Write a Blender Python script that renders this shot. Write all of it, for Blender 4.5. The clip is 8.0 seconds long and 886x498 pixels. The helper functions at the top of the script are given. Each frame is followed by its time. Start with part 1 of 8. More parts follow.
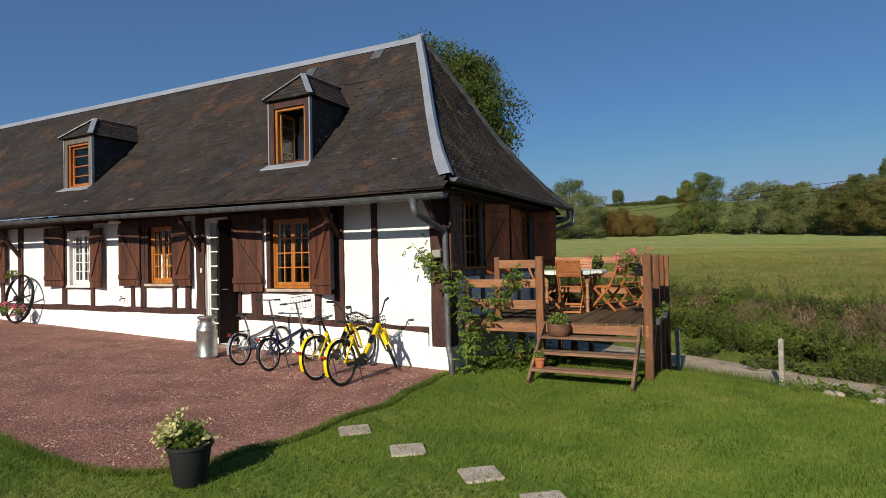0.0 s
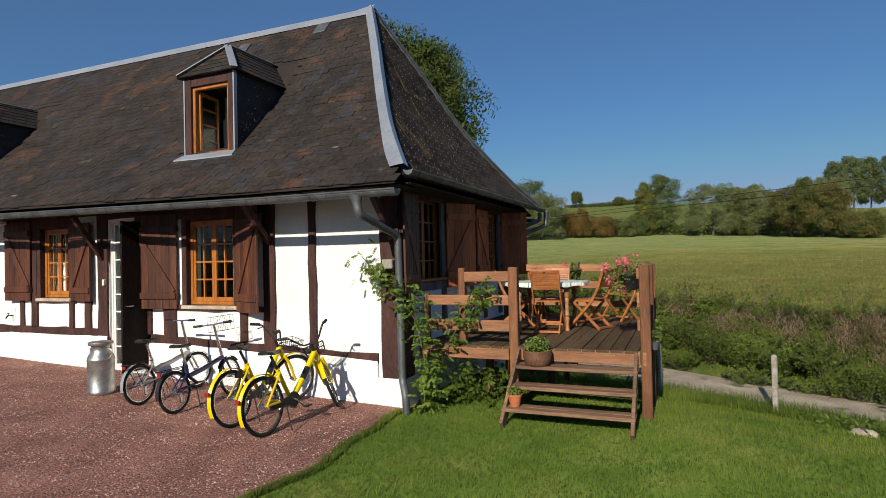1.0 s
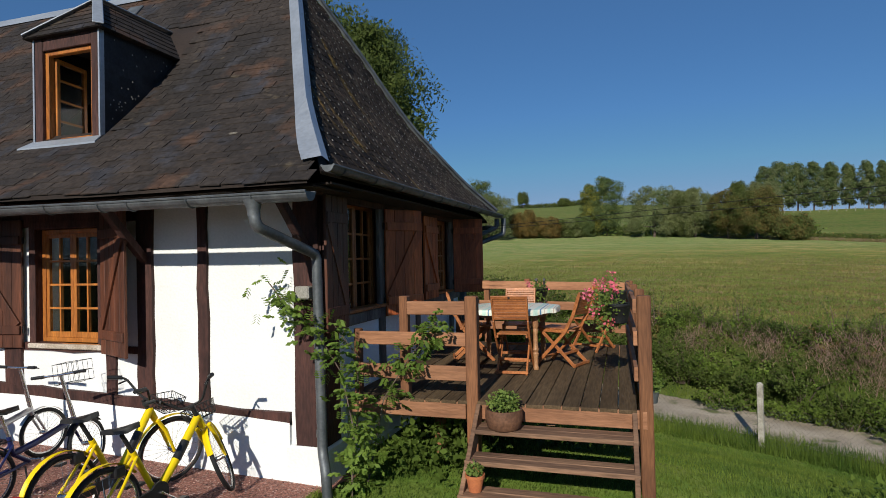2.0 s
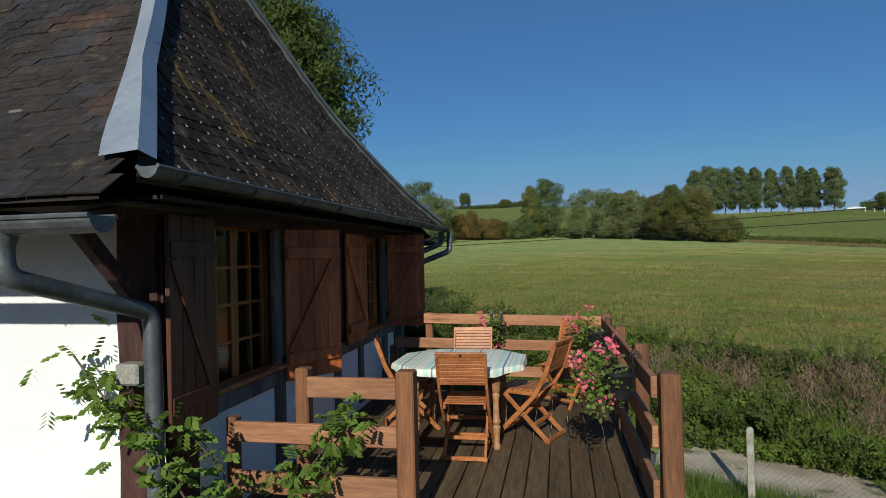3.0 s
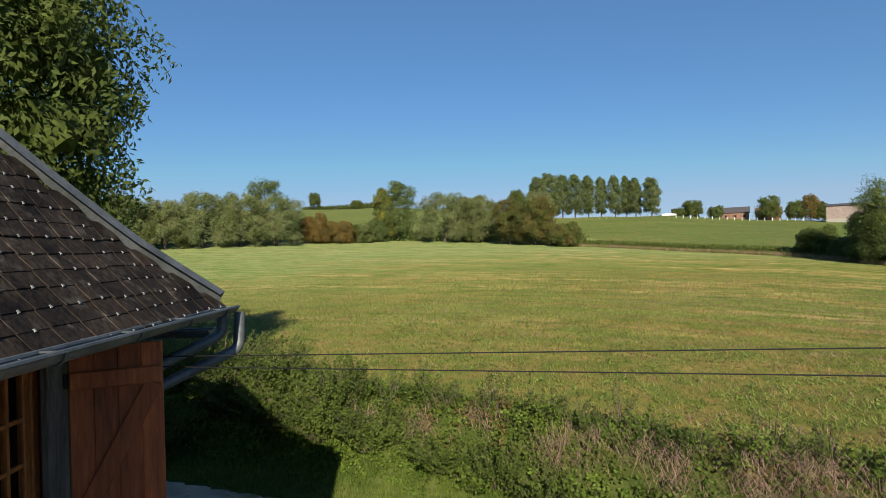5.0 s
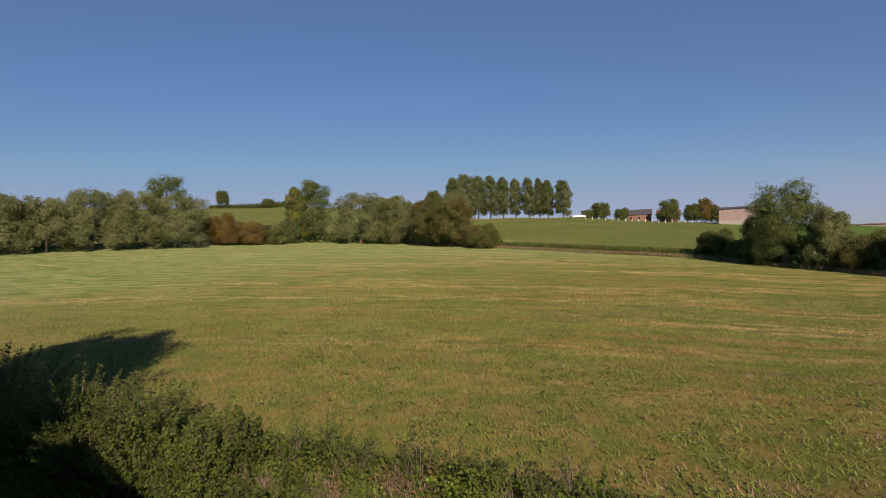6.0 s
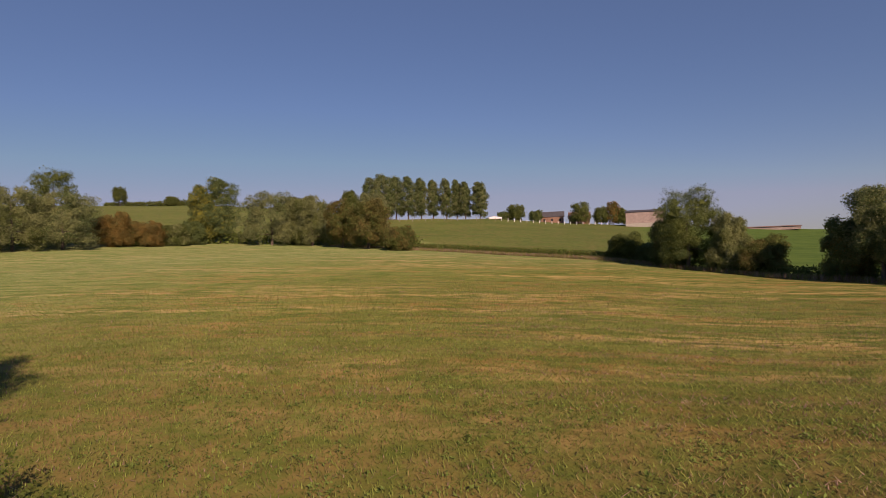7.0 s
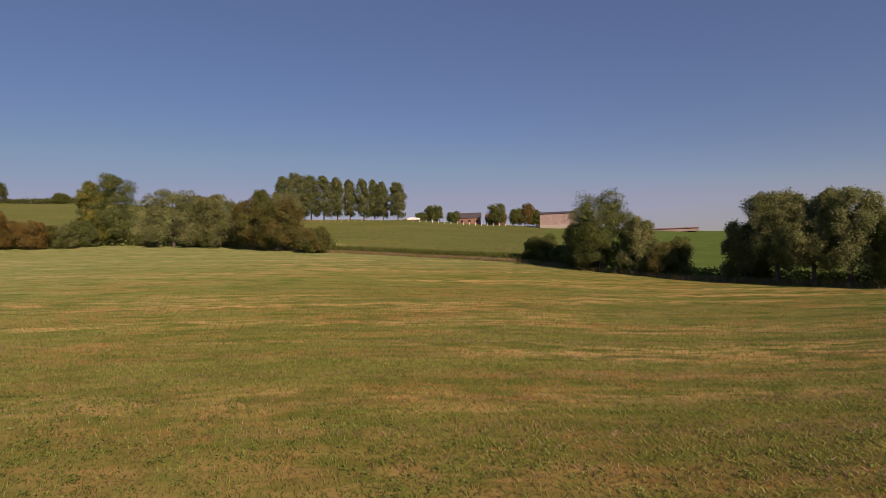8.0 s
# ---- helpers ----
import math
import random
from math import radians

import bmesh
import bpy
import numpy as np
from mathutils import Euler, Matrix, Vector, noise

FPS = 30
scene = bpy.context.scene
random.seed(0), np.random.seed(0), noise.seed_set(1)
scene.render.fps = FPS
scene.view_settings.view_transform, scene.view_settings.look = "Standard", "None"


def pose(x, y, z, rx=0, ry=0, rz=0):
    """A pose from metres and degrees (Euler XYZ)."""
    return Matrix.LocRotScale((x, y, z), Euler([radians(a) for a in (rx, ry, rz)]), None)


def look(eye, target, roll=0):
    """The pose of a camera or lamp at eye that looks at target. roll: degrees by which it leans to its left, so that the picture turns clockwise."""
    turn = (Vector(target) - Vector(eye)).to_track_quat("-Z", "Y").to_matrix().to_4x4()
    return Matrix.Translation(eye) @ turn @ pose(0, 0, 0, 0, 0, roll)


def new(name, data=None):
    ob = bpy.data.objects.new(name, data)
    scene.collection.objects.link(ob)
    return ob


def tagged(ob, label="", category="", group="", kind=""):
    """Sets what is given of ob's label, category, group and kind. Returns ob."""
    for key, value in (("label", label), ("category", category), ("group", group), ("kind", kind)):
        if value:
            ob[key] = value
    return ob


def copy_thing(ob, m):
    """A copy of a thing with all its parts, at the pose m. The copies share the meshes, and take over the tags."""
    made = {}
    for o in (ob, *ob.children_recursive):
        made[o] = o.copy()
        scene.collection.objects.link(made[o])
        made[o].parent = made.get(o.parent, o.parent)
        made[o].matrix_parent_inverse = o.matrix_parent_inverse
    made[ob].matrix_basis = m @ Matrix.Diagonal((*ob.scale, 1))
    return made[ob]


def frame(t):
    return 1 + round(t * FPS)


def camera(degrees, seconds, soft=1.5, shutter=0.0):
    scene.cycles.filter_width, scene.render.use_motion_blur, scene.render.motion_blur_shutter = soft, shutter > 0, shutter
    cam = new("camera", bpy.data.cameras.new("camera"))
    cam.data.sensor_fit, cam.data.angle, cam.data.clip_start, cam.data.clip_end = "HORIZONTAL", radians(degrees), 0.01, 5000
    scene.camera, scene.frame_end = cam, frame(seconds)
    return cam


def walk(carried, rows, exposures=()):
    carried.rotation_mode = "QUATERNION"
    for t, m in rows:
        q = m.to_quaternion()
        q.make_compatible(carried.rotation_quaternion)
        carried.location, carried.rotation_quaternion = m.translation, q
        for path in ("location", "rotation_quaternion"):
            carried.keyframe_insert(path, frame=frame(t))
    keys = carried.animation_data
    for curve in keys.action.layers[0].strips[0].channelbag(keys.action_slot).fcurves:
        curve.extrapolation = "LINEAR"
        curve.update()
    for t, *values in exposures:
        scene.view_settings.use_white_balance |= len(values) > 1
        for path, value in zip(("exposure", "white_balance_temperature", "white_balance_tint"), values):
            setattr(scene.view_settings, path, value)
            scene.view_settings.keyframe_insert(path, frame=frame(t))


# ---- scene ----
cam = camera(75.9, 8.0, soft=0.8)
# seconds, eye x y z, heading, pitch, roll
PATH = [
    (0.0, 3.898, -7.961, 1.532, 26.60, 1.03, -1.20),
    (0.5, 3.587, -7.229, 1.574, 24.77, 1.04, -1.27),
    (1.0, 3.272, -6.467, 1.669, 22.68, 1.00, -1.30),
    (2.5, 2.462, -3.879, 2.073, 14.47, 0.77, -1.30),
    (3.0, 2.275, -2.943, 2.246, 11.57, 0.72, -1.40),
    (3.5, 2.125, -2.004, 2.431, 8.54, 0.60, -1.50),
    (4.0, 2.027, -1.031, 2.608, 4.96, 0.57, -1.60),
    (4.5, 2.020, -0.078, 2.798, 0.89, 0.46, -1.65),
    (6.0, 2.220, 2.680, 3.470, -11.68, 0.03, -1.92),
    (6.5, 2.460, 3.620, 3.650, -15.84, -0.10, -1.90),
    (7.0, 2.820, 4.520, 3.820, -19.96, -0.24, -1.92),
    (7.5, 3.280, 5.360, 3.980, -24.08, -0.36, -1.97),
    (8.0, 3.750, 6.100, 4.120, -28.16, -0.50, -2.00),
]
# seconds, stops, kelvin, tint
EXPOSURES = [
    (0.0, 0.02, 7150, 9), (1.2, 0.0, 6950, 8), (2.5, -0.16, 6350, 5), (3.0, -0.13, 6350, 1), (3.6, 0.62, 7000, -7), (4.5, 0.72, 7250, -5), (5.0, 0.52, 7300, 6), (5.8, 0.14, 7700, 21),
    (6.5, 0.01, 8450, 32), (8.0, -0.08, 9000, 38),
]
walk(cam, [(t, pose(x, y, z, 0, 0, yaw) @ pose(0, 0, 0, 90 + pitch) @ pose(0, 0, 0, 0, 0, roll)) for t, x, y, z, yaw, pitch, roll in PATH], EXPOSURES)

# ---- sky and sun ----
SUN_FROM = Vector((0.015, -1.0, 0.525)).normalized()
world = bpy.data.worlds.new("sky")
scene.world = world
world.use_nodes = True
wn = world.node_tree
sky = wn.nodes.new("ShaderNodeTexSky")
sky.sky_type = "NISHITA"
sky.sun_disc = False
sky.sun_elevation = math.asin(SUN_FROM.z)
sky.sun_rotation = math.atan2(SUN_FROM.x, SUN_FROM.y)
sky.altitude = 100
sky.air_density, sky.dust_density, sky.ozone_density = 1.0, 0.1, 5.0
wn.nodes["Background"].inputs["Strength"].default_value = 0.080
deep = wn.nodes.new("ShaderNodeHueSaturation")
deep.inputs["Saturation"].default_value = 1.20
deep.inputs["Value"].default_value = 1.0
wn.links.new(sky.outputs[0], deep.inputs["Color"])
air = wn.nodes.new("ShaderNodeMix")
air.data_type, air.blend_type = "RGBA", "MULTIPLY"
air.inputs[0].default_value = 1.0
air.inputs[7].default_value = (0.97, 0.99, 1.08, 1.0)
wn.links.new(deep.outputs[0], air.inputs[6])
haze = wn.nodes.new("ShaderNodeMix")
haze.data_type = "RGBA"
haze.inputs[0].default_value = 0.30
haze.inputs[7].default_value = (1.65, 2.95, 5.6, 1.0)
wn.links.new(air.outputs[2], haze.inputs[6])
blue_rim = wn.nodes.new("ShaderNodeMix")
blue_rim.data_type, blue_rim.blend_type = "RGBA", "DARKEN"
blue_rim.inputs[0].default_value = 0.75
blue_rim.inputs[7].default_value = (2.9, 4.3, 6.9, 1.0)
wn.links.new(haze.outputs[2], blue_rim.inputs[6])
wn.links.new(blue_rim.outputs[2], wn.nodes["Background"].inputs["Color"])
sun = new("sun", bpy.data.lights.new("sun", "SUN"))
sun.data.energy = 5.0
sun.data.angle = radians(0.55)
sun.data.color = (1.0, 0.93, 0.83)
sun.matrix_basis = look(SUN_FROM * 60, (0, 0, 0))


# ---- materials ----
def rgb(*c):
    return (*c, 1.0)


def material(name, base, dark=None, rough=0.6, metal=0.0, scale=3.0, fine=60.0, stretch=(1, 1, 1), bump=0.15, rand=0.0,
             spec=0.4, space="world", spots=None, spot_scale=9.0, spot_size=0.62, sheen=0.0, through_light=0.0, grain=0.35, turn=0.0, layers=(), spot_stretch=None):
    """Two scales of noise between dark and base, a fine relief, optional spots of another colour, and a change from piece to piece."""
    m = bpy.data.materials.new(name)
    m.use_nodes = True
    nt = m.node_tree
    N, L = nt.nodes.new, nt.links.new
    bsdf = nt.nodes["Principled BSDF"]
    dark = dark or tuple(c * 0.62 for c in base)
    if space == "world":
        at = N("ShaderNodeNewGeometry").outputs["Position"]
    else:
        at = N("ShaderNodeTexCoord").outputs["Object"]
    mp = N("ShaderNodeMapping")
    mp.inputs["Scale"].default_value = stretch
    mp.inputs["Rotation"].default_value = (0, 0, radians(turn))
    L(at, mp.inputs["Vector"])
    big, small = N("ShaderNodeTexNoise"), N("ShaderNodeTexNoise")
    for n, s, d in ((big, scale, 4.0), (small, fine, 3.0)):
        n.inputs["Scale"].default_value = s
        n.inputs["Detail"].default_value = d
        L(mp.outputs[0], n.inputs["Vector"])
    ramp = N("ShaderNodeValToRGB")
    ramp.color_ramp.elements[0].position, ramp.color_ramp.elements[1].position = 0.33, 0.66
    ramp.color_ramp.elements[0].color, ramp.color_ramp.elements[1].color = rgb(*dark), rgb(*base)
    L(big.outputs["Fac"], ramp.inputs["Fac"])
    col = ramp.outputs["Color"]
    streak = mp
    if spot_stretch:
        streak = N("ShaderNodeMapping")
        streak.inputs["Scale"].default_value = spot_stretch
        L(at, streak.inputs["Vector"])
    for k, (spot_col, spot_sc, spot_sz) in enumerate(([(spots, spot_scale, spot_size)] if spots else []) + list(layers)):
        sp = N("ShaderNodeTexNoise")
        sp.inputs["Scale"].default_value = spot_sc
        sp.inputs["Detail"].default_value = 5.0
        L((mp if k else streak).outputs[0], sp.inputs["Vector"])
        sr = N("ShaderNodeValToRGB")
        sr.color_ramp.elements[0].position, sr.color_ramp.elements[1].position = spot_sz - 0.05, spot_sz + 0.05
        L(sp.outputs["Fac"], sr.inputs["Fac"])
        mx = N("ShaderNodeMix")
        mx.data_type = "RGBA"
        L(sr.outputs["Color"], mx.inputs[0])
        L(col, mx.inputs[6])
        mx.inputs[7].default_value = rgb(*spot_col)
        col = mx.outputs[2]
    hsv = N("ShaderNodeHueSaturation")
    rng = N("ShaderNodeMapRange")
    rng.inputs[1].default_value, rng.inputs[2].default_value = 0.25, 0.75
    rng.inputs[3].default_value, rng.inputs[4].default_value = 1 - grain, 1 + grain
    L(small.outputs["Fac"], rng.inputs[0])
    value = rng.outputs[0]
    if rand:
        info = N("ShaderNodeObjectInfo") if rand > 0 else N("ShaderNodeNewGeometry")
        r2 = N("ShaderNodeMapRange")
        r2.inputs[3].default_value, r2.inputs[4].default_value = 1 - abs(rand), 1 + abs(rand)
        L(info.outputs["Random" if rand > 0 else "Random Per Island"], r2.inputs[0])
        mul = N("ShaderNodeMath")
        mul.operation = "MULTIPLY"
        L(value, mul.inputs[0])
        L(r2.outputs[0], mul.inputs[1])
        value = mul.outputs[0]
    L(value, hsv.inputs["Value"])
    L(col, hsv.inputs["Color"])
    L(hsv.outputs["Color"], bsdf.inputs["Base Color"])
    bsdf.inputs["Roughness"].default_value = rough
    bsdf.inputs["Metallic"].default_value = metal
    bsdf.inputs["Specular IOR Level"].default_value = spec
    if sheen:
        bsdf.inputs["Sheen Weight"].default_value = sheen
    if bump:
        bp = N("ShaderNodeBump")
        bp.inputs["Strength"].default_value = bump
        bp.inputs["Distance"].default_value = 0.02
        L(small.outputs["Fac"], bp.inputs["Height"])
        L(bp.outputs[0], bsdf.inputs["Normal"])
    if through_light:
        tr = N("ShaderNodeBsdfTranslucent")
        L(hsv.outputs["Color"], tr.inputs["Color"])
        ms = N("ShaderNodeMixShader")
        ms.inputs[0].default_value = through_light
        L(bsdf.outputs[0], ms.inputs[1])
        L(tr.outputs[0], ms.inputs[2])
        L(ms.outputs[0], nt.nodes["Material Output"].inputs["Surface"])
    return m


def glass_material(name):
    m = bpy.data.materials.new(name)
    m.use_nodes = True
    b = m.node_tree.nodes["Principled BSDF"]
    b.inputs["Base Color"].default_value = rgb(0.9, 0.95, 0.93)
    b.inputs["Roughness"].default_value = 0.02
    b.inputs["Transmission Weight"].default_value = 1.0
    b.inputs["IOR"].default_value = 1.27
    return m


PLASTER = material("white_lime_plaster", (0.81, 0.82, 0.815), (0.74, 0.75, 0.74), 0.9, scale=1.3, fine=35, bump=0.25, grain=0.05, spots=(0.60, 0.57, 0.51), spot_scale=2.2, spot_size=0.72)
TIMBER = material("brown_stained_timber", (0.072, 0.029, 0.023), (0.034, 0.014, 0.012), 0.75, scale=5, fine=40, stretch=(1, 1, 0.25), bump=0.4)
SHUTTER_RED = material("fresh_red_brown_boards", (0.480, 0.122, 0.034), (0.240, 0.058, 0.019), 0.6, scale=5, fine=45, stretch=(1, 1, 0.12), bump=0.25, rand=0.2, spots=(0.07, 0.022, 0.010), spot_scale=9, spot_size=0.72)
GREYWOOD = material("weathered_grey_timber", (0.170, 0.148, 0.125), (0.085, 0.070, 0.058), 0.85, scale=6, fine=50, stretch=(1, 1, 0.15), bump=0.5)
SHUTTER = material("red_brown_varnished_boards", (0.125, 0.042, 0.021), (0.052, 0.019, 0.011), 0.55, scale=5, fine=45, stretch=(1, 1, 0.12), bump=0.25, rand=0.22)
ORANGE = material("orange_varnished_oak", (0.46, 0.17, 0.035), (0.30, 0.10, 0.022), 0.4, scale=7, fine=60, stretch=(1, 1, 0.2), bump=0.15)
WHITEPAINT = material("white_gloss_paint", (0.80, 0.80, 0.78), (0.70, 0.70, 0.68), 0.4, scale=4, fine=60, bump=0.08, grain=0.05)
GABLE_FRAME = material("brown_varnished_window_frame", (0.42, 0.135, 0.032), (0.26, 0.080, 0.020), 0.45, scale=7, fine=60, stretch=(1, 1, 0.2), bump=0.15)
DARKDOOR = material("dark_stained_door", (0.016, 0.010, 0.008), (0.009, 0.006, 0.005), 0.75, scale=5, fine=40, stretch=(1, 1, 0.25), bump=0.2, spec=0.12)
ZINC = material("zinc_sheet", (0.47, 0.50, 0.54), (0.38, 0.41, 0.45), 0.45, metal=0.55, scale=2, fine=25, bump=0.06, grain=0.12)
GUTTER = material("weathered_zinc_gutter", (0.155, 0.168, 0.178), (0.088, 0.097, 0.104), 0.55, metal=0.5, scale=5, fine=40, bump=0.08, grain=0.15)
SLATE = material("brown_grey_slate", (0.042, 0.033, 0.028), (0.025, 0.022, 0.021), 0.78, scale=0.9, fine=20, bump=0.5, rand=-0.17, grain=0.35, spots=(0.068, 0.040, 0.028), spot_scale=1.5, spot_size=0.60, spec=0.16,
                 layers=(((0.036, 0.035, 0.040), 2.2, 0.61), ((0.075, 0.060, 0.043), 5.0, 0.70)))
SLATE_PIECE = material("brown_grey_slate_by_the_corner", (0.042, 0.033, 0.028), (0.025, 0.022, 0.021), 0.78, scale=0.9, fine=20, bump=0.5, rand=0.17, grain=0.35, spots=(0.068, 0.040, 0.028), spot_scale=1.5, spot_size=0.60, spec=0.16,
                       layers=(((0.036, 0.035, 0.040), 2.2, 0.61), ((0.075, 0.060, 0.043), 5.0, 0.70)))
SLATE_SIDE = material("dark_lichened_slate", (0.048, 0.035, 0.027), (0.024, 0.019, 0.016), 0.8, scale=1.6, fine=32, bump=0.45, rand=0.26, spots=(0.150, 0.094, 0.026), spot_scale=2.0, spot_size=0.655, spot_stretch=(0.22, 1.9, 0.22), spec=0.07, grain=0.45, layers=(((0.070, 0.058, 0.048), 9.0, 0.60), ((0.016, 0.013, 0.012), 3.0, 0.58)))
SLATE_JOINED = material("dark_lichened_slate_upper", (0.048, 0.035, 0.027), (0.024, 0.019, 0.016), 0.8, scale=1.6, fine=32, bump=0.45, rand=-0.26, spots=(0.150, 0.094, 0.026), spot_scale=2.0, spot_size=0.655, spot_stretch=(0.22, 1.9, 0.22), spec=0.07, grain=0.45, layers=(((0.070, 0.058, 0.048), 9.0, 0.60), ((0.016, 0.013, 0.012), 3.0, 0.58)))
CHEEK = material("black_slate_cheek", (0.022, 0.024, 0.028), (0.014, 0.015, 0.018), 0.5, scale=4, fine=30, bump=0.3, rand=-0.3)
HOOK = material("bright_slate_hook", (0.38, 0.37, 0.35), rough=0.5, metal=0.4, bump=0)
UNDER = material("dark_roof_boards", (0.03, 0.02, 0.016), rough=0.9)
POSTWOOD = material("red_brown_sawn_post", (0.225, 0.096, 0.042), (0.125, 0.052, 0.025), 0.8, scale=5.0, fine=40, stretch=(2.2, 2.2, 0.22), bump=0.25, rand=0.16, grain=0.25, spots=(0.11, 0.045, 0.024), spot_scale=3, spot_size=0.70)
RAIL = material("red_brown_sawn_softwood", (0.360, 0.172, 0.090), (0.225, 0.100, 0.050), 0.8, scale=4.0, fine=30, stretch=(0.35, 0.35, 2.2), bump=0.25, rand=0.16, grain=0.2, spots=(0.16, 0.070, 0.036), spot_scale=6, spot_size=0.70)
DECK = material("worn_dark_deck_boards", (0.122, 0.082, 0.046), (0.066, 0.044, 0.026), 0.9, spec=0.12, scale=5, fine=50, stretch=(1, 0.1, 1), bump=0.35, rand=0.2)
STEPWOOD = material("weathered_step_board", (0.255, 0.145, 0.085), (0.135, 0.074, 0.046), 0.8, scale=6, fine=50, stretch=(0.15, 1, 1), bump=0.3, rand=0.15)
TEAK = material("oiled_hardwood", (0.42, 0.155, 0.052), (0.28, 0.095, 0.032), 0.45, scale=8, fine=60, space="object", bump=0.12, rand=0.15)
TURNED = material("turned_pine_leg", (0.40, 0.21, 0.10), (0.27, 0.13, 0.065), 0.5, scale=10, fine=70, bump=0.1)
GRAVEL = material("red_gravel", (0.330, 0.148, 0.112), (0.195, 0.082, 0.064), 0.95, scale=1.6, fine=48, bump=1.0, grain=0.65, spots=(0.40, 0.27, 0.23), spot_scale=34, spot_size=0.63, layers=(((0.085, 0.040, 0.034), 22, 0.64),))
PEBBLE = material("pale_pebble", (0.52, 0.34, 0.29), (0.18, 0.085, 0.065), 0.9, rand=-0.5, bump=0)
STONE = material("pale_stone_slab", (0.54, 0.47, 0.40), (0.38, 0.31, 0.24), 0.9, scale=6, fine=60, bump=0.5, spots=(0.20, 0.16, 0.10), spot_scale=12, spot_size=0.66)
CONCRETE = material("weathered_concrete", (0.40, 0.38, 0.33), (0.27, 0.25, 0.21), 0.95, scale=9, fine=80, bump=0.4)
CHIPPED = material("chipped_slate_face", (0.20, 0.18, 0.145), (0.11, 0.10, 0.085), 0.95, scale=20, fine=90, bump=0.4)
LANE = material("pale_gravel_lane", (0.50, 0.42, 0.33), (0.32, 0.260, 0.195), 0.95, scale=2.0, fine=70, bump=0.5, grain=0.3, spots=(0.13, 0.15, 0.05), spot_scale=2.5, spot_size=0.66)
STEEL = material("galvanised_milk_can", (0.50, 0.50, 0.48), (0.30, 0.29, 0.27), 0.38, metal=0.85, scale=7, fine=50, bump=0.1, grain=0.2)
CHROME = material("bright_metal", (0.60, 0.60, 0.60), (0.5, 0.5, 0.5), 0.25, metal=0.95, bump=0)
BLACK = material("black_rubber", (0.016, 0.016, 0.016), rough=0.7, bump=0.1)
PLASTIC = material("black_plastic", (0.022, 0.023, 0.025), rough=0.4, bump=0)
YELLOW = material("yellow_bike_paint", (0.86, 0.62, 0.008), (0.80, 0.56, 0.006), 0.3, bump=0, grain=0.03)
BLUE = material("dark_blue_bike_paint", (0.016, 0.024, 0.11), rough=0.3, bump=0, grain=0.03)
SILVER = material("silver_bike_paint", (0.50, 0.51, 0.52), (0.45, 0.46, 0.47), 0.3, metal=0.5, bump=0, grain=0.03)
RED = material("red_lamp_plastic", (0.45, 0.02, 0.015), rough=0.25, bump=0)
TERRACOTTA = material("terracotta", (0.52, 0.17, 0.065), (0.40, 0.125, 0.05), 0.85, scale=9, fine=60, bump=0.15, grain=0.12)
BROWNPOT = material("brown_glazed_pot", (0.165, 0.080, 0.046), (0.105, 0.052, 0.032), 0.6, scale=8, fine=40, bump=0.1)
SOIL = material("potting_soil", (0.035, 0.024, 0.017), rough=1.0, fine=120, bump=0.6)
BEIGEBOX = material("beige_plastic_case", (0.30, 0.285, 0.25), rough=0.5, bump=0)
CURTAIN = material("white_curtain", (0.75, 0.74, 0.72), rough=0.95, sheen=0.2)
# near-black so that the rooms' shade is in the colour
INSIDE_SHADE = material("inner_wall_room_shade", (0.060, 0.050, 0.042), rough=0.95)
IRON = material("black_iron", (0.018, 0.017, 0.017), rough=0.5, metal=0.4, bump=0.1)
BARK = material("grey_brown_bark", (0.17, 0.13, 0.10), (0.08, 0.06, 0.045), 0.95, scale=4, fine=20, stretch=(1, 1, 0.3), bump=0.9)
WIRE = material("black_cable", (0.014, 0.014, 0.014), rough=0.6, bump=0)
SHEETMETAL = material("far_barn_boards", (0.33, 0.26, 0.23), (0.26, 0.20, 0.18), 0.8, scale=0.6, fine=3, bump=0.1)
FARROOF = material("far_dark_roof", (0.09, 0.085, 0.09), rough=0.8, bump=0.1)
FARBRICK = material("far_brick", (0.30, 0.17, 0.12), rough=0.9, bump=0.1)


def leaf_material(name, base, dark, rand=-0.15, glow=0.45, scale=1.5):
    return material(name, base, dark, 0.55, scale=scale, fine=20, bump=0, rand=rand, through_light=glow, grain=0.15, spec=0.12)


LEAF_ASH = leaf_material("ash_leaves", (0.142, 0.182, 0.048), (0.074, 0.104, 0.028), glow=0.5)
LEAF_WILLOW = leaf_material("willow_leaves", (0.290, 0.315, 0.138), (0.190, 0.215, 0.094), scale=0.8, glow=0.5)
LEAF_POPLAR = leaf_material("poplar_leaves", (0.165, 0.218, 0.082), (0.110, 0.156, 0.058), scale=0.8, glow=0.5)
LEAF_YELLOWING = leaf_material("yellowing_poplar_leaves", (0.440, 0.370, 0.060), (0.240, 0.260, 0.052))
LEAF_OAK = leaf_material("oak_leaves", (0.165, 0.200, 0.058), (0.106, 0.138, 0.040), scale=0.8, glow=0.5)
LEAF_RUSSET = leaf_material("russet_leaves", (0.300, 0.185, 0.055), (0.180, 0.135, 0.042))
LEAF_BROWNING = leaf_material("browning_leaves", (0.235, 0.178, 0.060), (0.142, 0.130, 0.044))
LEAF_HEDGE = leaf_material("hedge_leaves", (0.175, 0.245, 0.046), (0.085, 0.132, 0.026), scale=0.8)
LEAF_BRAMBLE = leaf_material("bramble_leaves", (0.140, 0.190, 0.042), (0.068, 0.100, 0.024), scale=0.8)
LEAF_DRY = leaf_material("dry_stalks", (0.400, 0.265, 0.215), (0.215, 0.138, 0.110), glow=0.15)
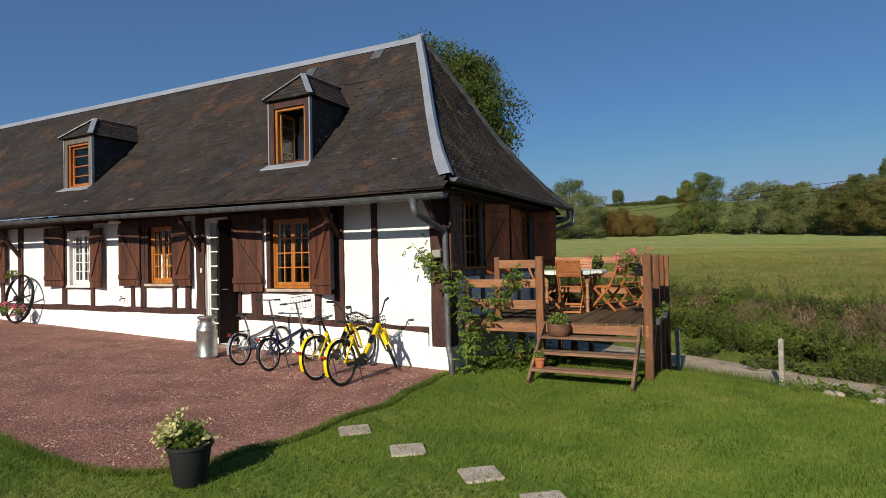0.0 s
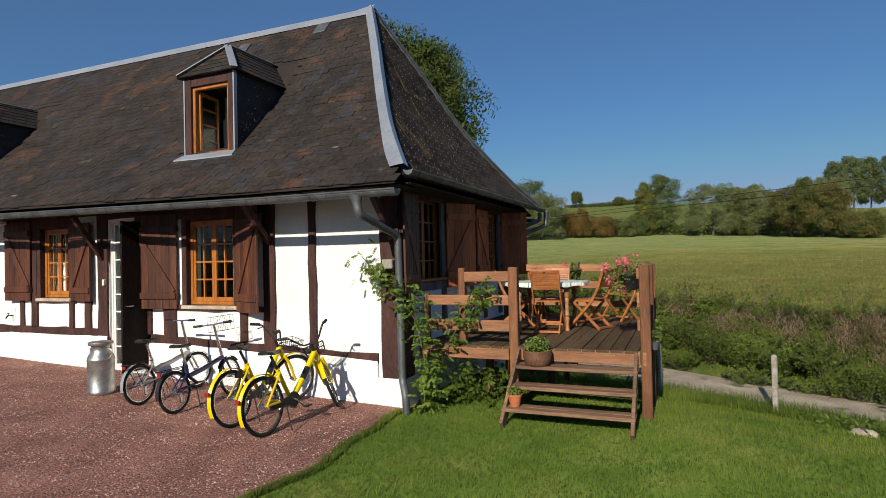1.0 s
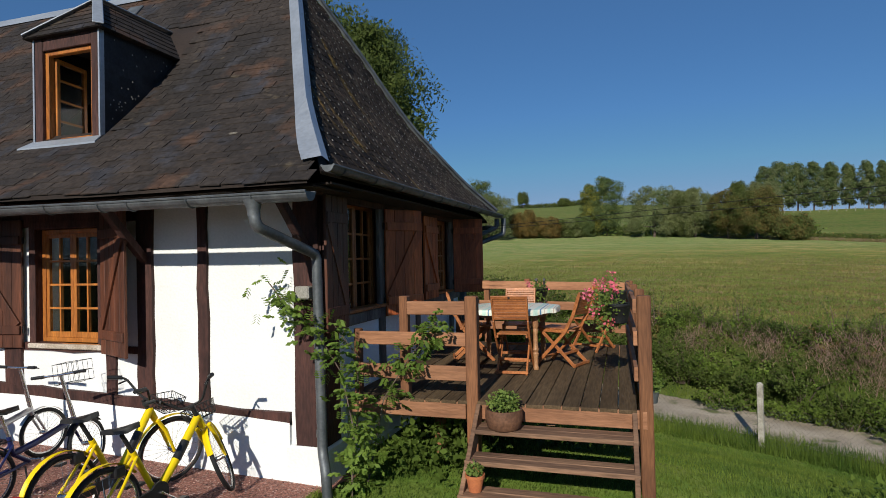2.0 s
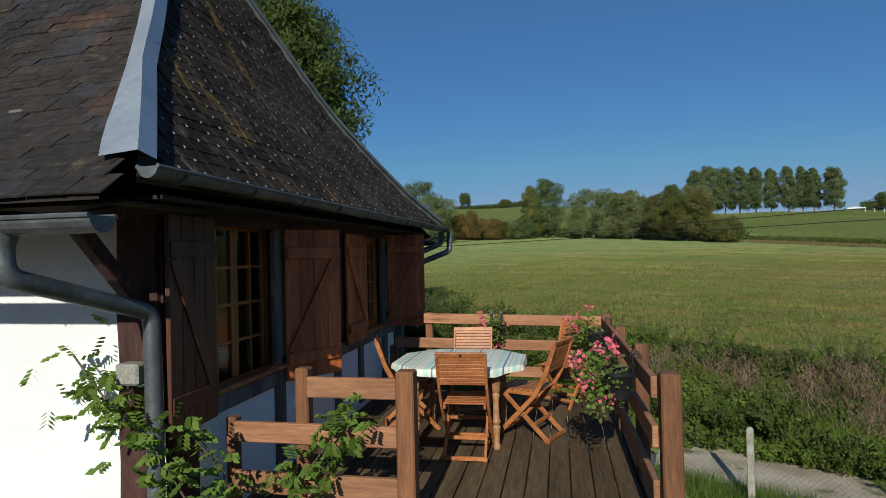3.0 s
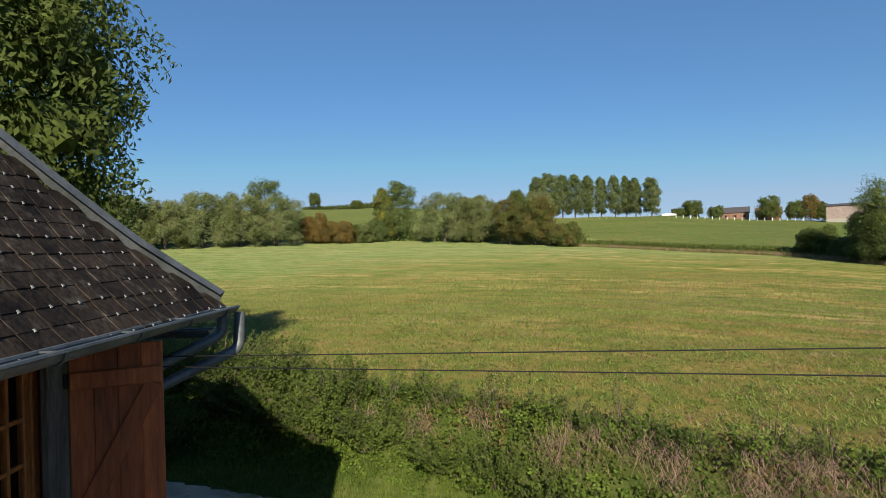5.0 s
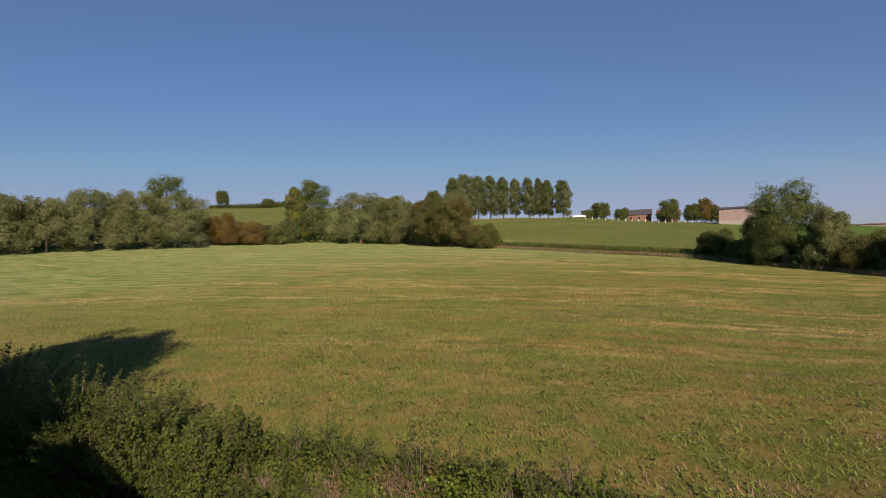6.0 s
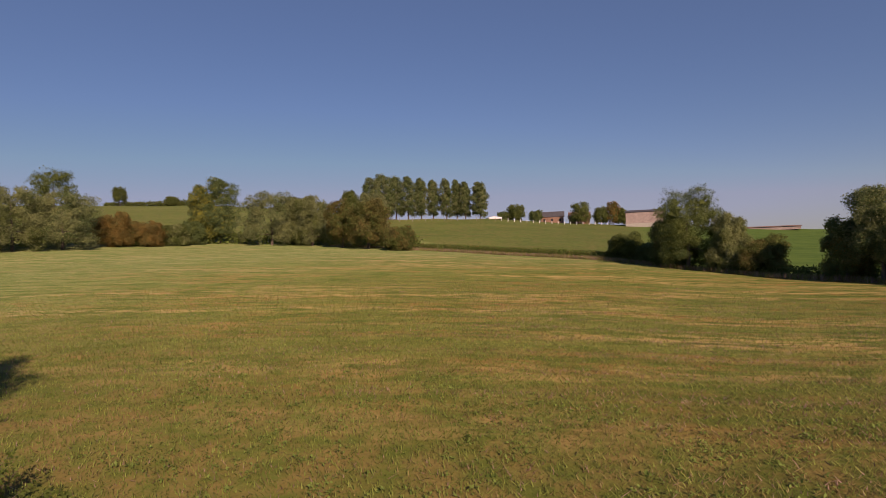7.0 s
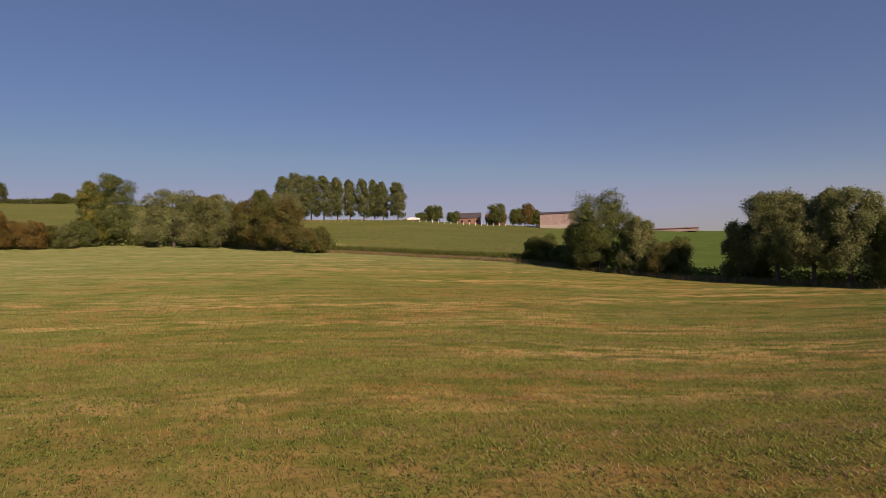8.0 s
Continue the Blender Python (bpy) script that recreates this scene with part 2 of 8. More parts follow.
LEAF_VINE = leaf_material("climber_leaves", (0.215, 0.310, 0.060), (0.115, 0.185, 0.034))
LEAF_POT = leaf_material("pot_plant_leaves", (0.250, 0.335, 0.085), (0.150, 0.220, 0.050))
PETAL = leaf_material("pink_petals", (0.86, 0.25, 0.32), (0.74, 0.12, 0.18), glow=0.35)
PETAL_PALE = leaf_material("cream_petals", (0.70, 0.66, 0.36), (0.52, 0.50, 0.20), glow=0.35)
BLADE = leaf_material("lawn_blades", (0.205, 0.268, 0.046), (0.080, 0.142, 0.024), rand=-0.22, scale=1.1)
TUFT = leaf_material("field_tufts", (0.272, 0.308, 0.080), (0.172, 0.212, 0.050), rand=-0.3, scale=0.6)
STRAW = leaf_material("cut_straw", (0.345, 0.268, 0.118), (0.195, 0.145, 0.062), rand=-0.3)
GLASS = glass_material("window_glass")


# ---- mesh tools ----
WORLD = {}


class Geo:
    """Gathers vertices and faces of one mesh."""

    def __init__(self):
        self.v, self.f = [], []

    def add(self, vs, fs, m=None):
        k = len(self.v)
        self.v += [tuple(m @ Vector(p)) if m else tuple(p) for p in vs]
        self.f += [tuple(i + k for i in q) for q in fs]
        return self

    def box(self, x0, x1, y0, y1, z0, z1, m=None, b=0.0):
        x0, x1, y0, y1, z0, z1 = min(x0, x1), max(x0, x1), min(y0, y1), max(y0, y1), min(z0, z1), max(z0, z1)
        if b <= 0:
            vs = [(x, y, z) for x in (x0, x1) for y in (y0, y1) for z in (z0, z1)]
            return self.add(vs, [(0, 1, 3, 2), (4, 6, 7, 5), (0, 4, 5, 1), (2, 3, 7, 6), (0, 2, 6, 4), (1, 5, 7, 3)], m)
        b = min(b, (x1 - x0) * 0.4, (y1 - y0) * 0.4, (z1 - z0) * 0.4)
        vs, idx = [], {}
        for sx in (0, 1):
            for sy in (0, 1):
                for sz in (0, 1):
                    X, Y, Z = (x0, x1)[sx], (y0, y1)[sy], (z0, z1)[sz]
                    dx, dy, dz = (b, -b)[sx], (b, -b)[sy], (b, -b)[sz]
                    for a, p in (("x", (X, Y + dy, Z + dz)), ("y", (X + dx, Y, Z + dz)), ("z", (X + dx, Y + dy, Z))):
                        idx[a, sx, sy, sz] = len(vs)
                        vs.append(p)
        fs = []
        for s in (0, 1):
            q = [(0, 0), (1, 0), (1, 1), (0, 1)]
            fs.append([idx["x", s, a, c] for a, c in q])
            fs.append([idx["y", a, s, c] for a, c in q])
            fs.append([idx["z", a, c, s] for a, c in q])
        for s in (0, 1):
            for r in (0, 1):
                fs.append([idx["x", s, r, 0], idx["x", s, r, 1], idx["y", s, r, 1], idx["y", s, r, 0]])
                fs.append([idx["x", s, 0, r], idx["x", s, 1, r], idx["z", s, 1, r], idx["z", s, 0, r]])
                fs.append([idx["y", 0, s, r], idx["y", 1, s, r], idx["z", 1, s, r], idx["z", 0, s, r]])
        for sx in (0, 1):
            for sy in (0, 1):
                for sz in (0, 1):
                    fs.append([idx[a, sx, sy, sz] for a in "xyz"])
        return self.add(vs, fs, m)

    def beam(self, a, b, w, h, bev=0.006, up=(0, 0, 1)):
        """A bar from a to b, w wide and h high."""
        a, b = Vector(a), Vector(b)
        d = (b - a).normalized()
        side = d.cross(Vector(up))
        if side.length < 1e-4:
            side = d.cross(Vector((0, 1, 0)))
        side.normalize()
        top = side.cross(d)
        m = Matrix.Translation(a) @ Matrix((d, side, top)).transposed().to_4x4()
        return self.box(0, (b - a).length, -w / 2, w / 2, -h / 2, h / 2, m, bev)

    def tube(self, pts, r, n=8, closed=False):
        pts = [Vector(p) for p in pts]
        rs = r if isinstance(r, (list, tuple)) else [r] * len(pts)
        k, cnt = len(self.v), len(pts)
        ref = None
        for i, p in enumerate(pts):
            nx = pts[(i + 1) % cnt] if closed or i < cnt - 1 else p
            pv = pts[i - 1] if closed or i > 0 else p
            d = (nx - pv).normalized()
            if ref is None:
                ref = d.orthogonal().normalized()
            ref = (ref - d * ref.dot(d)).normalized()
            o = d.cross(ref)
            for j in range(n):
                a = 2 * math.pi * j / n
                self.v.append(tuple(p + (ref * math.cos(a) + o * math.sin(a)) * rs[i]))
        for i in range(cnt if closed else cnt - 1):
            i2 = (i + 1) % cnt
            for j in range(n):
                j2 = (j + 1) % n
                self.f.append((k + i * n + j, k + i * n + j2, k + i2 * n + j2, k + i2 * n + j))
        if not closed:
            self.f.append(tuple(k + j for j in reversed(range(n))))
            self.f.append(tuple(k + (cnt - 1) * n + j for j in range(n)))
        return self

    def lathe(self, prof, n=16, m=None, cap=True):
        vs = [(r * math.cos(2 * math.pi * j / n), r * math.sin(2 * math.pi * j / n), z) for r, z in prof for j in range(n)]
        fs = [(i * n + j, i * n + (j + 1) % n, (i + 1) * n + (j + 1) % n, (i + 1) * n + j) for i in range(len(prof) - 1) for j in range(n)]
        if cap:
            fs.append(tuple(reversed(range(n))))
            fs.append(tuple((len(prof) - 1) * n + j for j in range(n)))
        return self.add(vs, fs, m)

    def weld(self):
        """Joins corners that coincide."""
        seen, idx, v = {}, [], []
        for p in self.v:
            k = (round(p[0], 4), round(p[1], 4), round(p[2], 4))
            if k not in seen:
                seen[k] = len(v)
                v.append(p)
            idx.append(seen[k])
        f = []
        for q in self.f:
            r = []
            for i in q:
                if idx[i] not in r:
                    r.append(idx[i])
            if len(r) > 2:
                f.append(tuple(r))
        self.v, self.f = v, f
        return self

    def make(self, name, mat, parent=None, label="", smooth=False, m=None):
        me = bpy.data.meshes.new(name)
        me.from_pydata(self.v, [], self.f)
        me.update()
        return place(name, me, mat, parent, label, smooth, m)


def place(name, me, mat, parent=None, label="", smooth=False, m=None):
    if mat and not me.materials:
        me.materials.append(mat)
    if smooth:
        me.shade_smooth()
        if smooth != "all":
            me.set_sharp_from_angle(angle=radians(40))
    ob = new(name, me)
    ob.matrix_basis = m or Matrix()
    if parent:
        ob.parent = parent
        ob.matrix_parent_inverse = WORLD[parent.name].inverted()
    WORLD[ob.name] = ob.matrix_basis.copy()
    if label:
        ob["label"] = label
    return ob


def part(name, bm, mat, parent, label="", smooth=False):
    return bm.make(name, mat, parent, label, smooth)


def thing(name, at, label, category, group="", kind=""):
    ob = new(name)
    ob.empty_display_size = 0.2
    ob.matrix_basis = at if isinstance(at, Matrix) else Matrix.Translation(at)
    WORLD[ob.name] = ob.matrix_basis.copy()
    return tagged(ob, label, category, group, kind)


def cloud(name, V, n, mat, parent=None, label="", mats=None, which=None):
    """A mesh of loose n-cornered faces from an array of corners."""
    V = np.asarray(V, dtype=np.float32).reshape(-1, 3)
    cnt = len(V) // n
    me = bpy.data.meshes.new(name)
    me.vertices.add(len(V))
    me.vertices.foreach_set("co", V.ravel())
    me.loops.add(len(V))
    me.loops.foreach_set("vertex_index", np.arange(len(V), dtype=np.int32))
    me.polygons.add(cnt)
    me.polygons.foreach_set("loop_start", np.arange(0, len(V), n, dtype=np.int32))
    me.polygons.foreach_set("loop_total", np.full(cnt, n, dtype=np.int32))
    for q in mats or ():
        me.materials.append(q)
    if which is not None:
        me.polygons.foreach_set("material_index", np.asarray(which, dtype=np.int32))
    me.update(calc_edges=True)
    return place(name, me, mat, parent, label)


rng = np.random.default_rng(7)


def unit(a):
    return a / np.maximum(np.linalg.norm(a, axis=1, keepdims=True), 1e-9)


def leaves(at, size, flat=0.0, aspect=0.5, drop=0.0, jitter=0.35, out=None, lean=0.0):
    """Pointed leaves at the given places, turned at random; flat turns them level, drop lets them hang, out and lean turn them outwards."""
    n = len(at)
    d = unit(rng.normal(size=(n, 3)) + np.array([0, 0, -drop * 2.5]))
    nrm = rng.normal(size=(n, 3)) + np.array([0, 0, flat * 3.0])
    if out is not None:
        nrm = nrm + out * lean
    side = unit(np.cross(nrm, d))
    s = size * (1 + jitter * rng.uniform(-1, 1, size=(n, 1)))
    a, b = at, at + d * s
    mid = (a + b) / 2 + unit(np.cross(d, side)) * s * 0.06
    return np.stack([a, mid + side * s * aspect * 0.5, b, mid - side * s * aspect * 0.5], axis=1)


# ---- the lie of the land ----
FIELD_EDGE = [(-60, 117, 5.8), (-19.7, 117, 5.8), (-10, 128, 6.3), (-2.2, 125, 5.7), (7.1, 118, 4.8), (12.2, 108, 4.05), (17, 98, 3.3), (26, 90, 2.1), (35.6, 80, 1.2),
              (42.7, 70, 0.25), (50.3, 62, -0.3), (59.4, 58, -0.5), (65.8, 55, -0.45), (110, 55, -0.4)]
RIDGE = [(-60, 324, 29.3), (-11.8, 324, 29.4), (-6, 326, 29.9), (-3.7, 330, 31.0), (2.4, 300, 26.7), (9.7, 230, 18.2), (13.3, 195, 14.2), (24.4, 190, 12.8), (31.8, 200, 10.8),
         (37.9, 200, 9.2), (48, 210, 7.0), (54.7, 220, 5.2), (65.9, 220, 3.1), (110, 220, 3.0)]
PIVOT = (4.22, 6.2)


def smooth01(t):
    t = np.clip(t, 0, 1)
    return t * t * (3 - 2 * t)


def lane_side(x, y):
    return (x - 3.5) * 0.425 + (y - 6.9) * 0.905 + 0.15 * np.maximum(np.asarray(x, dtype=float) - 5.0, 0)


def lane_far(x):
    """How far the lane reaches towards the bank."""
    return 1.77 + 0.165 * np.clip(5.2 - np.asarray(x, dtype=float), 0, 3.4)


def field_side(x, y):
    return (x - 4.2) * 0.634 + (y - 10.3) * 0.773


def ground_z(x, y):
    """The height of the ground at x, y."""
    x, y = np.asarray(x, dtype=float), np.asarray(y, dtype=float)
    s, s2 = lane_side(x, y), field_side(x, y)
    yard = -0.21 + 0.034 * np.clip(-x, 0, 16)
    near = yard + (-1.35 - yard) * smooth01((s + 7.2) / 6.9) ** 1.6
    foot = lane_far(x) + 0.02 + 0.15 * np.clip(x - 7.0, 0, 3)
    t = np.clip((s - foot) / np.maximum(s - foot + np.maximum(-s2, 0), 1e-3), 0, 1)
    bank = -1.35 + 1.48 * (0.35 * t + 0.65 * smooth01(t))
    r, az = np.hypot(x - PIVOT[0], y - PIVOT[1]), np.degrees(np.arctan2(x - PIVOT[0], y - PIVOT[1]))
    E, R = np.array(FIELD_EDGE), np.array(RIDGE)
    r1, z1 = np.interp(az, E[:, 0], E[:, 1]), np.interp(az, E[:, 0], E[:, 2])
    r2, z2 = np.interp(az, R[:, 0], R[:, 1]), np.interp(az, R[:, 0], R[:, 2])
    q = np.clip(s2 / np.maximum(s2 + np.maximum(r1 - r, 0), 1e-3), 0, 1)
    field = 0.13 + (z1 - 0.13) * q
    w = (r - r1) / (r2 - r1)
    hill = np.where(w < 1, z1 + (z2 - z1) * np.clip(w, 0, 1), z2 - 0.03 * (r - r2))
    far = np.where(r > r1, hill, field)
    out = np.where(s < foot, near, np.where(s2 < 0, bank, far))
    return out


def bank_part(x, y):
    """0 at the foot of the bank and below, 1 at the field's edge and beyond."""
    d = lane_side(x, y) - lane_far(x)
    return np.clip(d / np.maximum(d + np.maximum(-field_side(x, y), 0), 1e-3), 0, 1)


def sheet(name, xs, ys, lift, mat, keep=None, label="", bump=0.0):
    X, Y = np.meshgrid(xs, ys, indexing="ij")
    Z = ground_z(X, Y) + lift
    if bump:
        Z = Z + bump * (np.sin(X * 2.1 + 1.3 * np.sin(Y * 1.1)) * np.sin(Y * 1.7 + 0.8 * np.sin(X * 0.9)))
    nx, ny = X.shape
    V = np.stack([X, Y, Z], axis=-1).reshape(-1, 3)
    i, j = np.meshgrid(np.arange(nx - 1), np.arange(ny - 1), indexing="ij")
    a = (i * ny + j).ravel()
    Q = np.stack([a, a + ny, a + ny + 1, a + 1], axis=1)
    if keep is not None:
        c = V[Q].mean(axis=1)
        Q = Q[keep(c[:, 0], c[:, 1])]
        used = np.unique(Q)
        remap = np.full(len(V), -1)
        remap[used] = np.arange(len(used))
        V, Q = V[used], remap[Q]
    me = bpy.data.meshes.new(name)
    me.from_pydata(V.tolist(), [], Q.tolist())
    me.shade_smooth()
    ob = place(name, me, mat)
    return tagged(ob, label, name.replace("_", " "), kind="structure")


def ground_material():
    """Mown lawn by the house, cut hay field beyond the lane, pasture on the hill."""
    m = bpy.data.materials.new("grassland")
    m.use_nodes = True
    nt = m.node_tree
    N, L = nt.nodes.new, nt.links.new
    b = nt.nodes["Principled BSDF"]
    pos = N("ShaderNodeNewGeometry").outputs["Position"]

    def noise_at(scale, detail=4.0, stretch=None, turn=0.0, swirl=0.0):
        n = N("ShaderNodeTexNoise")
        n.inputs["Scale"].default_value, n.inputs["Detail"].default_value = scale, detail
        n.inputs["Distortion"].default_value = swirl
        v = pos
        if stretch:
            r = N("ShaderNodeMapping")
            r.inputs["Rotation"].default_value = (0, 0, radians(turn))
            L(pos, r.inputs["Vector"])
            mp = N("ShaderNodeMapping")
            mp.inputs["Scale"].default_value = stretch
            L(r.outputs[0], mp.inputs["Vector"])
            v = mp.outputs[0]
        L(v, n.inputs["Vector"])
        return n.outputs["Fac"]

    def ramp(fac, *stops):
        r = N("ShaderNodeValToRGB")
        e = r.color_ramp.elements
        while len(e) < len(stops):
            e.new(0.5)
        for k, (p, c) in enumerate(stops):
            e[k].position, e[k].color = p, rgb(*c)
        L(fac, r.inputs["Fac"])
        return r.outputs["Color"]

    def mix(fac, a, c, kind="MIX"):
        x = N("ShaderNodeMix")
        x.data_type, x.blend_type = "RGBA", kind
        if isinstance(fac, float):
            x.inputs[0].default_value = fac
        else:
            L(fac, x.inputs[0])
        for k, s in ((6, a), (7, c)):
            if isinstance(s, tuple):
                x.inputs[k].default_value = rgb(*s)
            else:
                L(s, x.inputs[k])
        return x.outputs[2]

    def side(px, py, nx, ny, soft):
        d = N("ShaderNodeVectorMath")
        d.operation = "DOT_PRODUCT"
        d.inputs[1].default_value = (nx, ny, 0)
        L(pos, d.inputs[0])
        r = N("ShaderNodeMapRange")
        o = px * nx + py * ny
        r.inputs[1].default_value, r.inputs[2].default_value = o - soft, o + soft
        L(d.outputs["Value"], r.inputs[0])
        return r.outputs[0]

    lawn = ramp(noise_at(1.6, 6.0), (0.3, (0.046, 0.084, 0.014)), (0.5, (0.078, 0.130, 0.021)), (0.72, (0.150, 0.164, 0.042)))
    lawn = mix(ramp(noise_at(45, 3), (0.4, (0, 0, 0)), (0.7, (1, 1, 1))), lawn, (0.066, 0.100, 0.017))
    # hay field: green regrowth, raked swaths of straw, brown patches, each broken up finely
    def masked(mask, inner):
        return mix(mask, (0.0, 0.0, 0.0), inner)

    white, black = (1.0, 1.0, 1.0), (0.0, 0.0, 0.0)
    field = ramp(noise_at(0.45, 9.0, (0.45, 1.2, 1), 25.2), (0.32, (0.090, 0.132, 0.034)), (0.50, (0.138, 0.182, 0.054)), (0.68, (0.190, 0.216, 0.076)))
    field = mix(ramp(noise_at(7.0, 8.0, (0.6, 1, 1), 25.2), (0.38, (0.85, 0.85, 0.85)), (0.53, black)), field, (0.044, 0.070, 0.015))
    crumbs = ramp(noise_at(2.4, 9.0, (0.35, 1, 1), 25.2), (0.43, black), (0.53, white))
    # the far and western parts of the field are greener; the same mask carries painted haze
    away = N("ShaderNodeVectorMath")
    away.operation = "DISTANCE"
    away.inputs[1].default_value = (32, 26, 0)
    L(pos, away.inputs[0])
    dry_near_hazy_far = N("ShaderNodeMapRange")
    dry_near_hazy_far.inputs[1].default_value, dry_near_hazy_far.inputs[2].default_value = 24, 66
    dry_near_hazy_far.inputs[3].default_value, dry_near_hazy_far.inputs[4].default_value = 1.0, 0.22
    L(away.outputs["Value"], dry_near_hazy_far.inputs[0])
    crumbs = masked(dry_near_hazy_far.outputs[0], crumbs)
    swath = ramp(noise_at(1.0, 5.0, (0.020, 0.30, 1), 25.2, 0.25), (0.51, black), (0.60, white))
    rows = ramp(noise_at(1.0, 5.0, (0.05, 1.05, 1), 25.2, 0.3), (0.50, black), (0.60, (0.85, 0.85, 0.85)))
    field = mix(masked(rows, crumbs), field, (0.235, 0.192, 0.084))
    field = mix(masked(swath, crumbs), field, (0.395, 0.290, 0.150))
    bare = ramp(noise_at(0.30, 8.0, (0.35, 1.2, 1), 25.2, 0.4), (0.50, black), (0.60, (0.8, 0.8, 0.8)))
    field = mix(masked(bare, masked(dry_near_hazy_far.outputs[0], ramp(noise_at(3.0, 9.0, (0.5, 1, 1), 25.2), (0.44, black), (0.56, white)))), field, (0.290, 0.150, 0.070))
    field = mix(ramp(noise_at(22.0, 5.0), (0.52, black), (0.62, (0.7, 0.7, 0.7))), field, (0.26, 0.215, 0.100))
    field = mix(ramp(noise_at(1.3, 9.0, (0.3, 1, 1), 25.2), (0.38, (0.85, 0.85, 0.85)), (0.49, black)), field, (0.062, 0.106, 0.022))
    hill = ramp(noise_at(0.10, 7.0, (0.4, 1, 1), 20), (0.3, (0.056, 0.086, 0.020)), (0.55, (0.080, 0.108, 0.027)), (0.75, (0.118, 0.122, 0.040)))
    hill = mix(ramp(noise_at(0.7, 8.0, (0.5, 1, 1), 60), (0.42, black), (0.62, (0.7, 0.7, 0.7))), hill, (0.118, 0.104, 0.040))
    hill = mix(ramp(noise_at(1.5, 8.0), (0.38, (0.75, 0.75, 0.75)), (0.52, black)), hill, (0.042, 0.068, 0.015))
    lush = ramp(noise_at(0.4, 6.0, (0.5, 1, 1), 40), (0.35, (0.045, 0.090, 0.017)), (0.65, (0.072, 0.122, 0.025)))
    hill = mix(side(110.0, 135.0, 0.77, -0.64, 5.0), hill, lush)
    margin = mix(ramp(noise_at(1.3, 6.0), (0.40, (0, 0, 0)), (0.60, (1, 1, 1))), (0.082, 0.104, 0.026), (0.162, 0.118, 0.050))
    band = ramp(side(13.0, 16.0, 0.634, 0.773, 7.0), (0.0, (0.85, 0.85, 0.85)), (1.0, (0, 0, 0)))
    field = mix(band, field, margin)
    # distance haze put into the colour: lighter and bluer far off, darker and yellower near
    field = mix(dry_near_hazy_far.outputs[0], mix(1.0, field, (1.06, 1.10, 1.28), "MULTIPLY"), mix(1.0, field, (0.80, 0.79, 0.58), "MULTIPLY"))
    under = ramp(noise_at(3.0, 5.0), (0.35, (0.042, 0.066, 0.014)), (0.65, (0.085, 0.100, 0.028)))
    col = mix(side(4.2, 8.6, 0.425, 0.905, 0.4), lawn, under)
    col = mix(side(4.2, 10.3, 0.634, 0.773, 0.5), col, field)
    rh = N("ShaderNodeMapRange")
    far = N("ShaderNodeVectorMath")
    far.operation = "DISTANCE"
    far.inputs[1].default_value = (PIVOT[0], PIVOT[1], 0)
    L(pos, far.inputs[0])
    rh.inputs[1].default_value, rh.inputs[2].default_value = 126, 132
    beyond = side(46.5, 80.0, 0.975, 0.222, 0.8)
    L(far.outputs["Value"], rh.inputs[0])
    col = mix(rh.outputs[0], col, hill)
    col = mix(beyond, col, hill)
    L(col, b.inputs["Base Color"])
    b.inputs["Roughness"].default_value = 0.95
    b.inputs["Diffuse Roughness"].default_value = 1.0
    b.inputs["Specular IOR Level"].default_value = 0.1
    bp = N("ShaderNodeBump")
    bp.inputs["Strength"].default_value, bp.inputs["Distance"].default_value = 0.9, 0.09
    L(noise_at(8, 7.0), bp.inputs["Height"])
    L(bp.outputs[0], b.inputs["Normal"])
    return m


GRASSLAND = ground_material()
U = np.linspace(-1, 1, 261)
GX = 3.0 + 3.2 * np.sinh(U * 6.6)
GY = 8.0 + 3.2 * np.sinh(U * 6.6)
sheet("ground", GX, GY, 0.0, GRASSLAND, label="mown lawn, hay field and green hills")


def gravel_area(x, y):
    edge = 0.10 + 0.06 * np.sin(y * 2.3) + 0.04 * np.sin(y * 5.1)
    front = -4.95 + 0.10 * np.sin(x * 1.3) + 0.25 * np.exp(-((x - 0.3) / 0.6) ** 2) * 3
    corner = (x < edge) & (y > front)
    return corner & (y < 0.3) & ~((x > -0.15) & (y < -3.6 - (x + 0.6) * 0.2) & (x - 0.1 + (-(y) - 3.6) * 0.5 > 0))


sheet("gravel_yard", np.arange(-19, 0.4, 0.065), np.arange(-6, 0.35, 0.065), 0.015, GRAVEL, gravel_area, "red-brown crushed gravel yard along the white house")
lane_v, lane_f = [], []
for k in range(121):
    u = -26 + k * 0.5
    c = Vector((3.5, 6.9)) + Vector((0.905, -0.425)) * u
    for j, q in enumerate((0.12, 0.48, 0.95, 1.38, 1.74)):
        q = 0.12 + (q - 0.12) * (float(lane_far(c.x)) - 0.12) / 1.62 + 0.06 * math.sin(u * 1.7 + j) * (j < 4) + 0.04 * math.sin(u * 4.3 + 2 * j)
        p = c + Vector((0.425, 0.905)) * (q - 0.15 * max(c.x - 5.0, 0.0))
        lane_v.append((p.x, p.y, -1.35 + (0.028 if 0 < j < 4 else 0.006)))
for k in range(120):
    for j in range(4):
        i = k * 5 + j
        lane_f.append((i, i + 5, i + 6, i + 1))
lane_me = bpy.data.meshes.new("lane")
lane_me.from_pydata(lane_v, [], lane_f)
lane_me.shade_smooth()
tagged(place("lane", lane_me, LANE), "pale gravel lane below the lawn", "lane", kind="structure")


# ---- the house ----
HOUSE = thing("house", (0, 0, -0.2), "white half-timbered farmhouse with steep slate roof and brown shutters", "house")
PROFILE_F = [0, 0.19, 0.33, 0.48, 0.6, 0.7, 0.8, 0.9, 1.0]
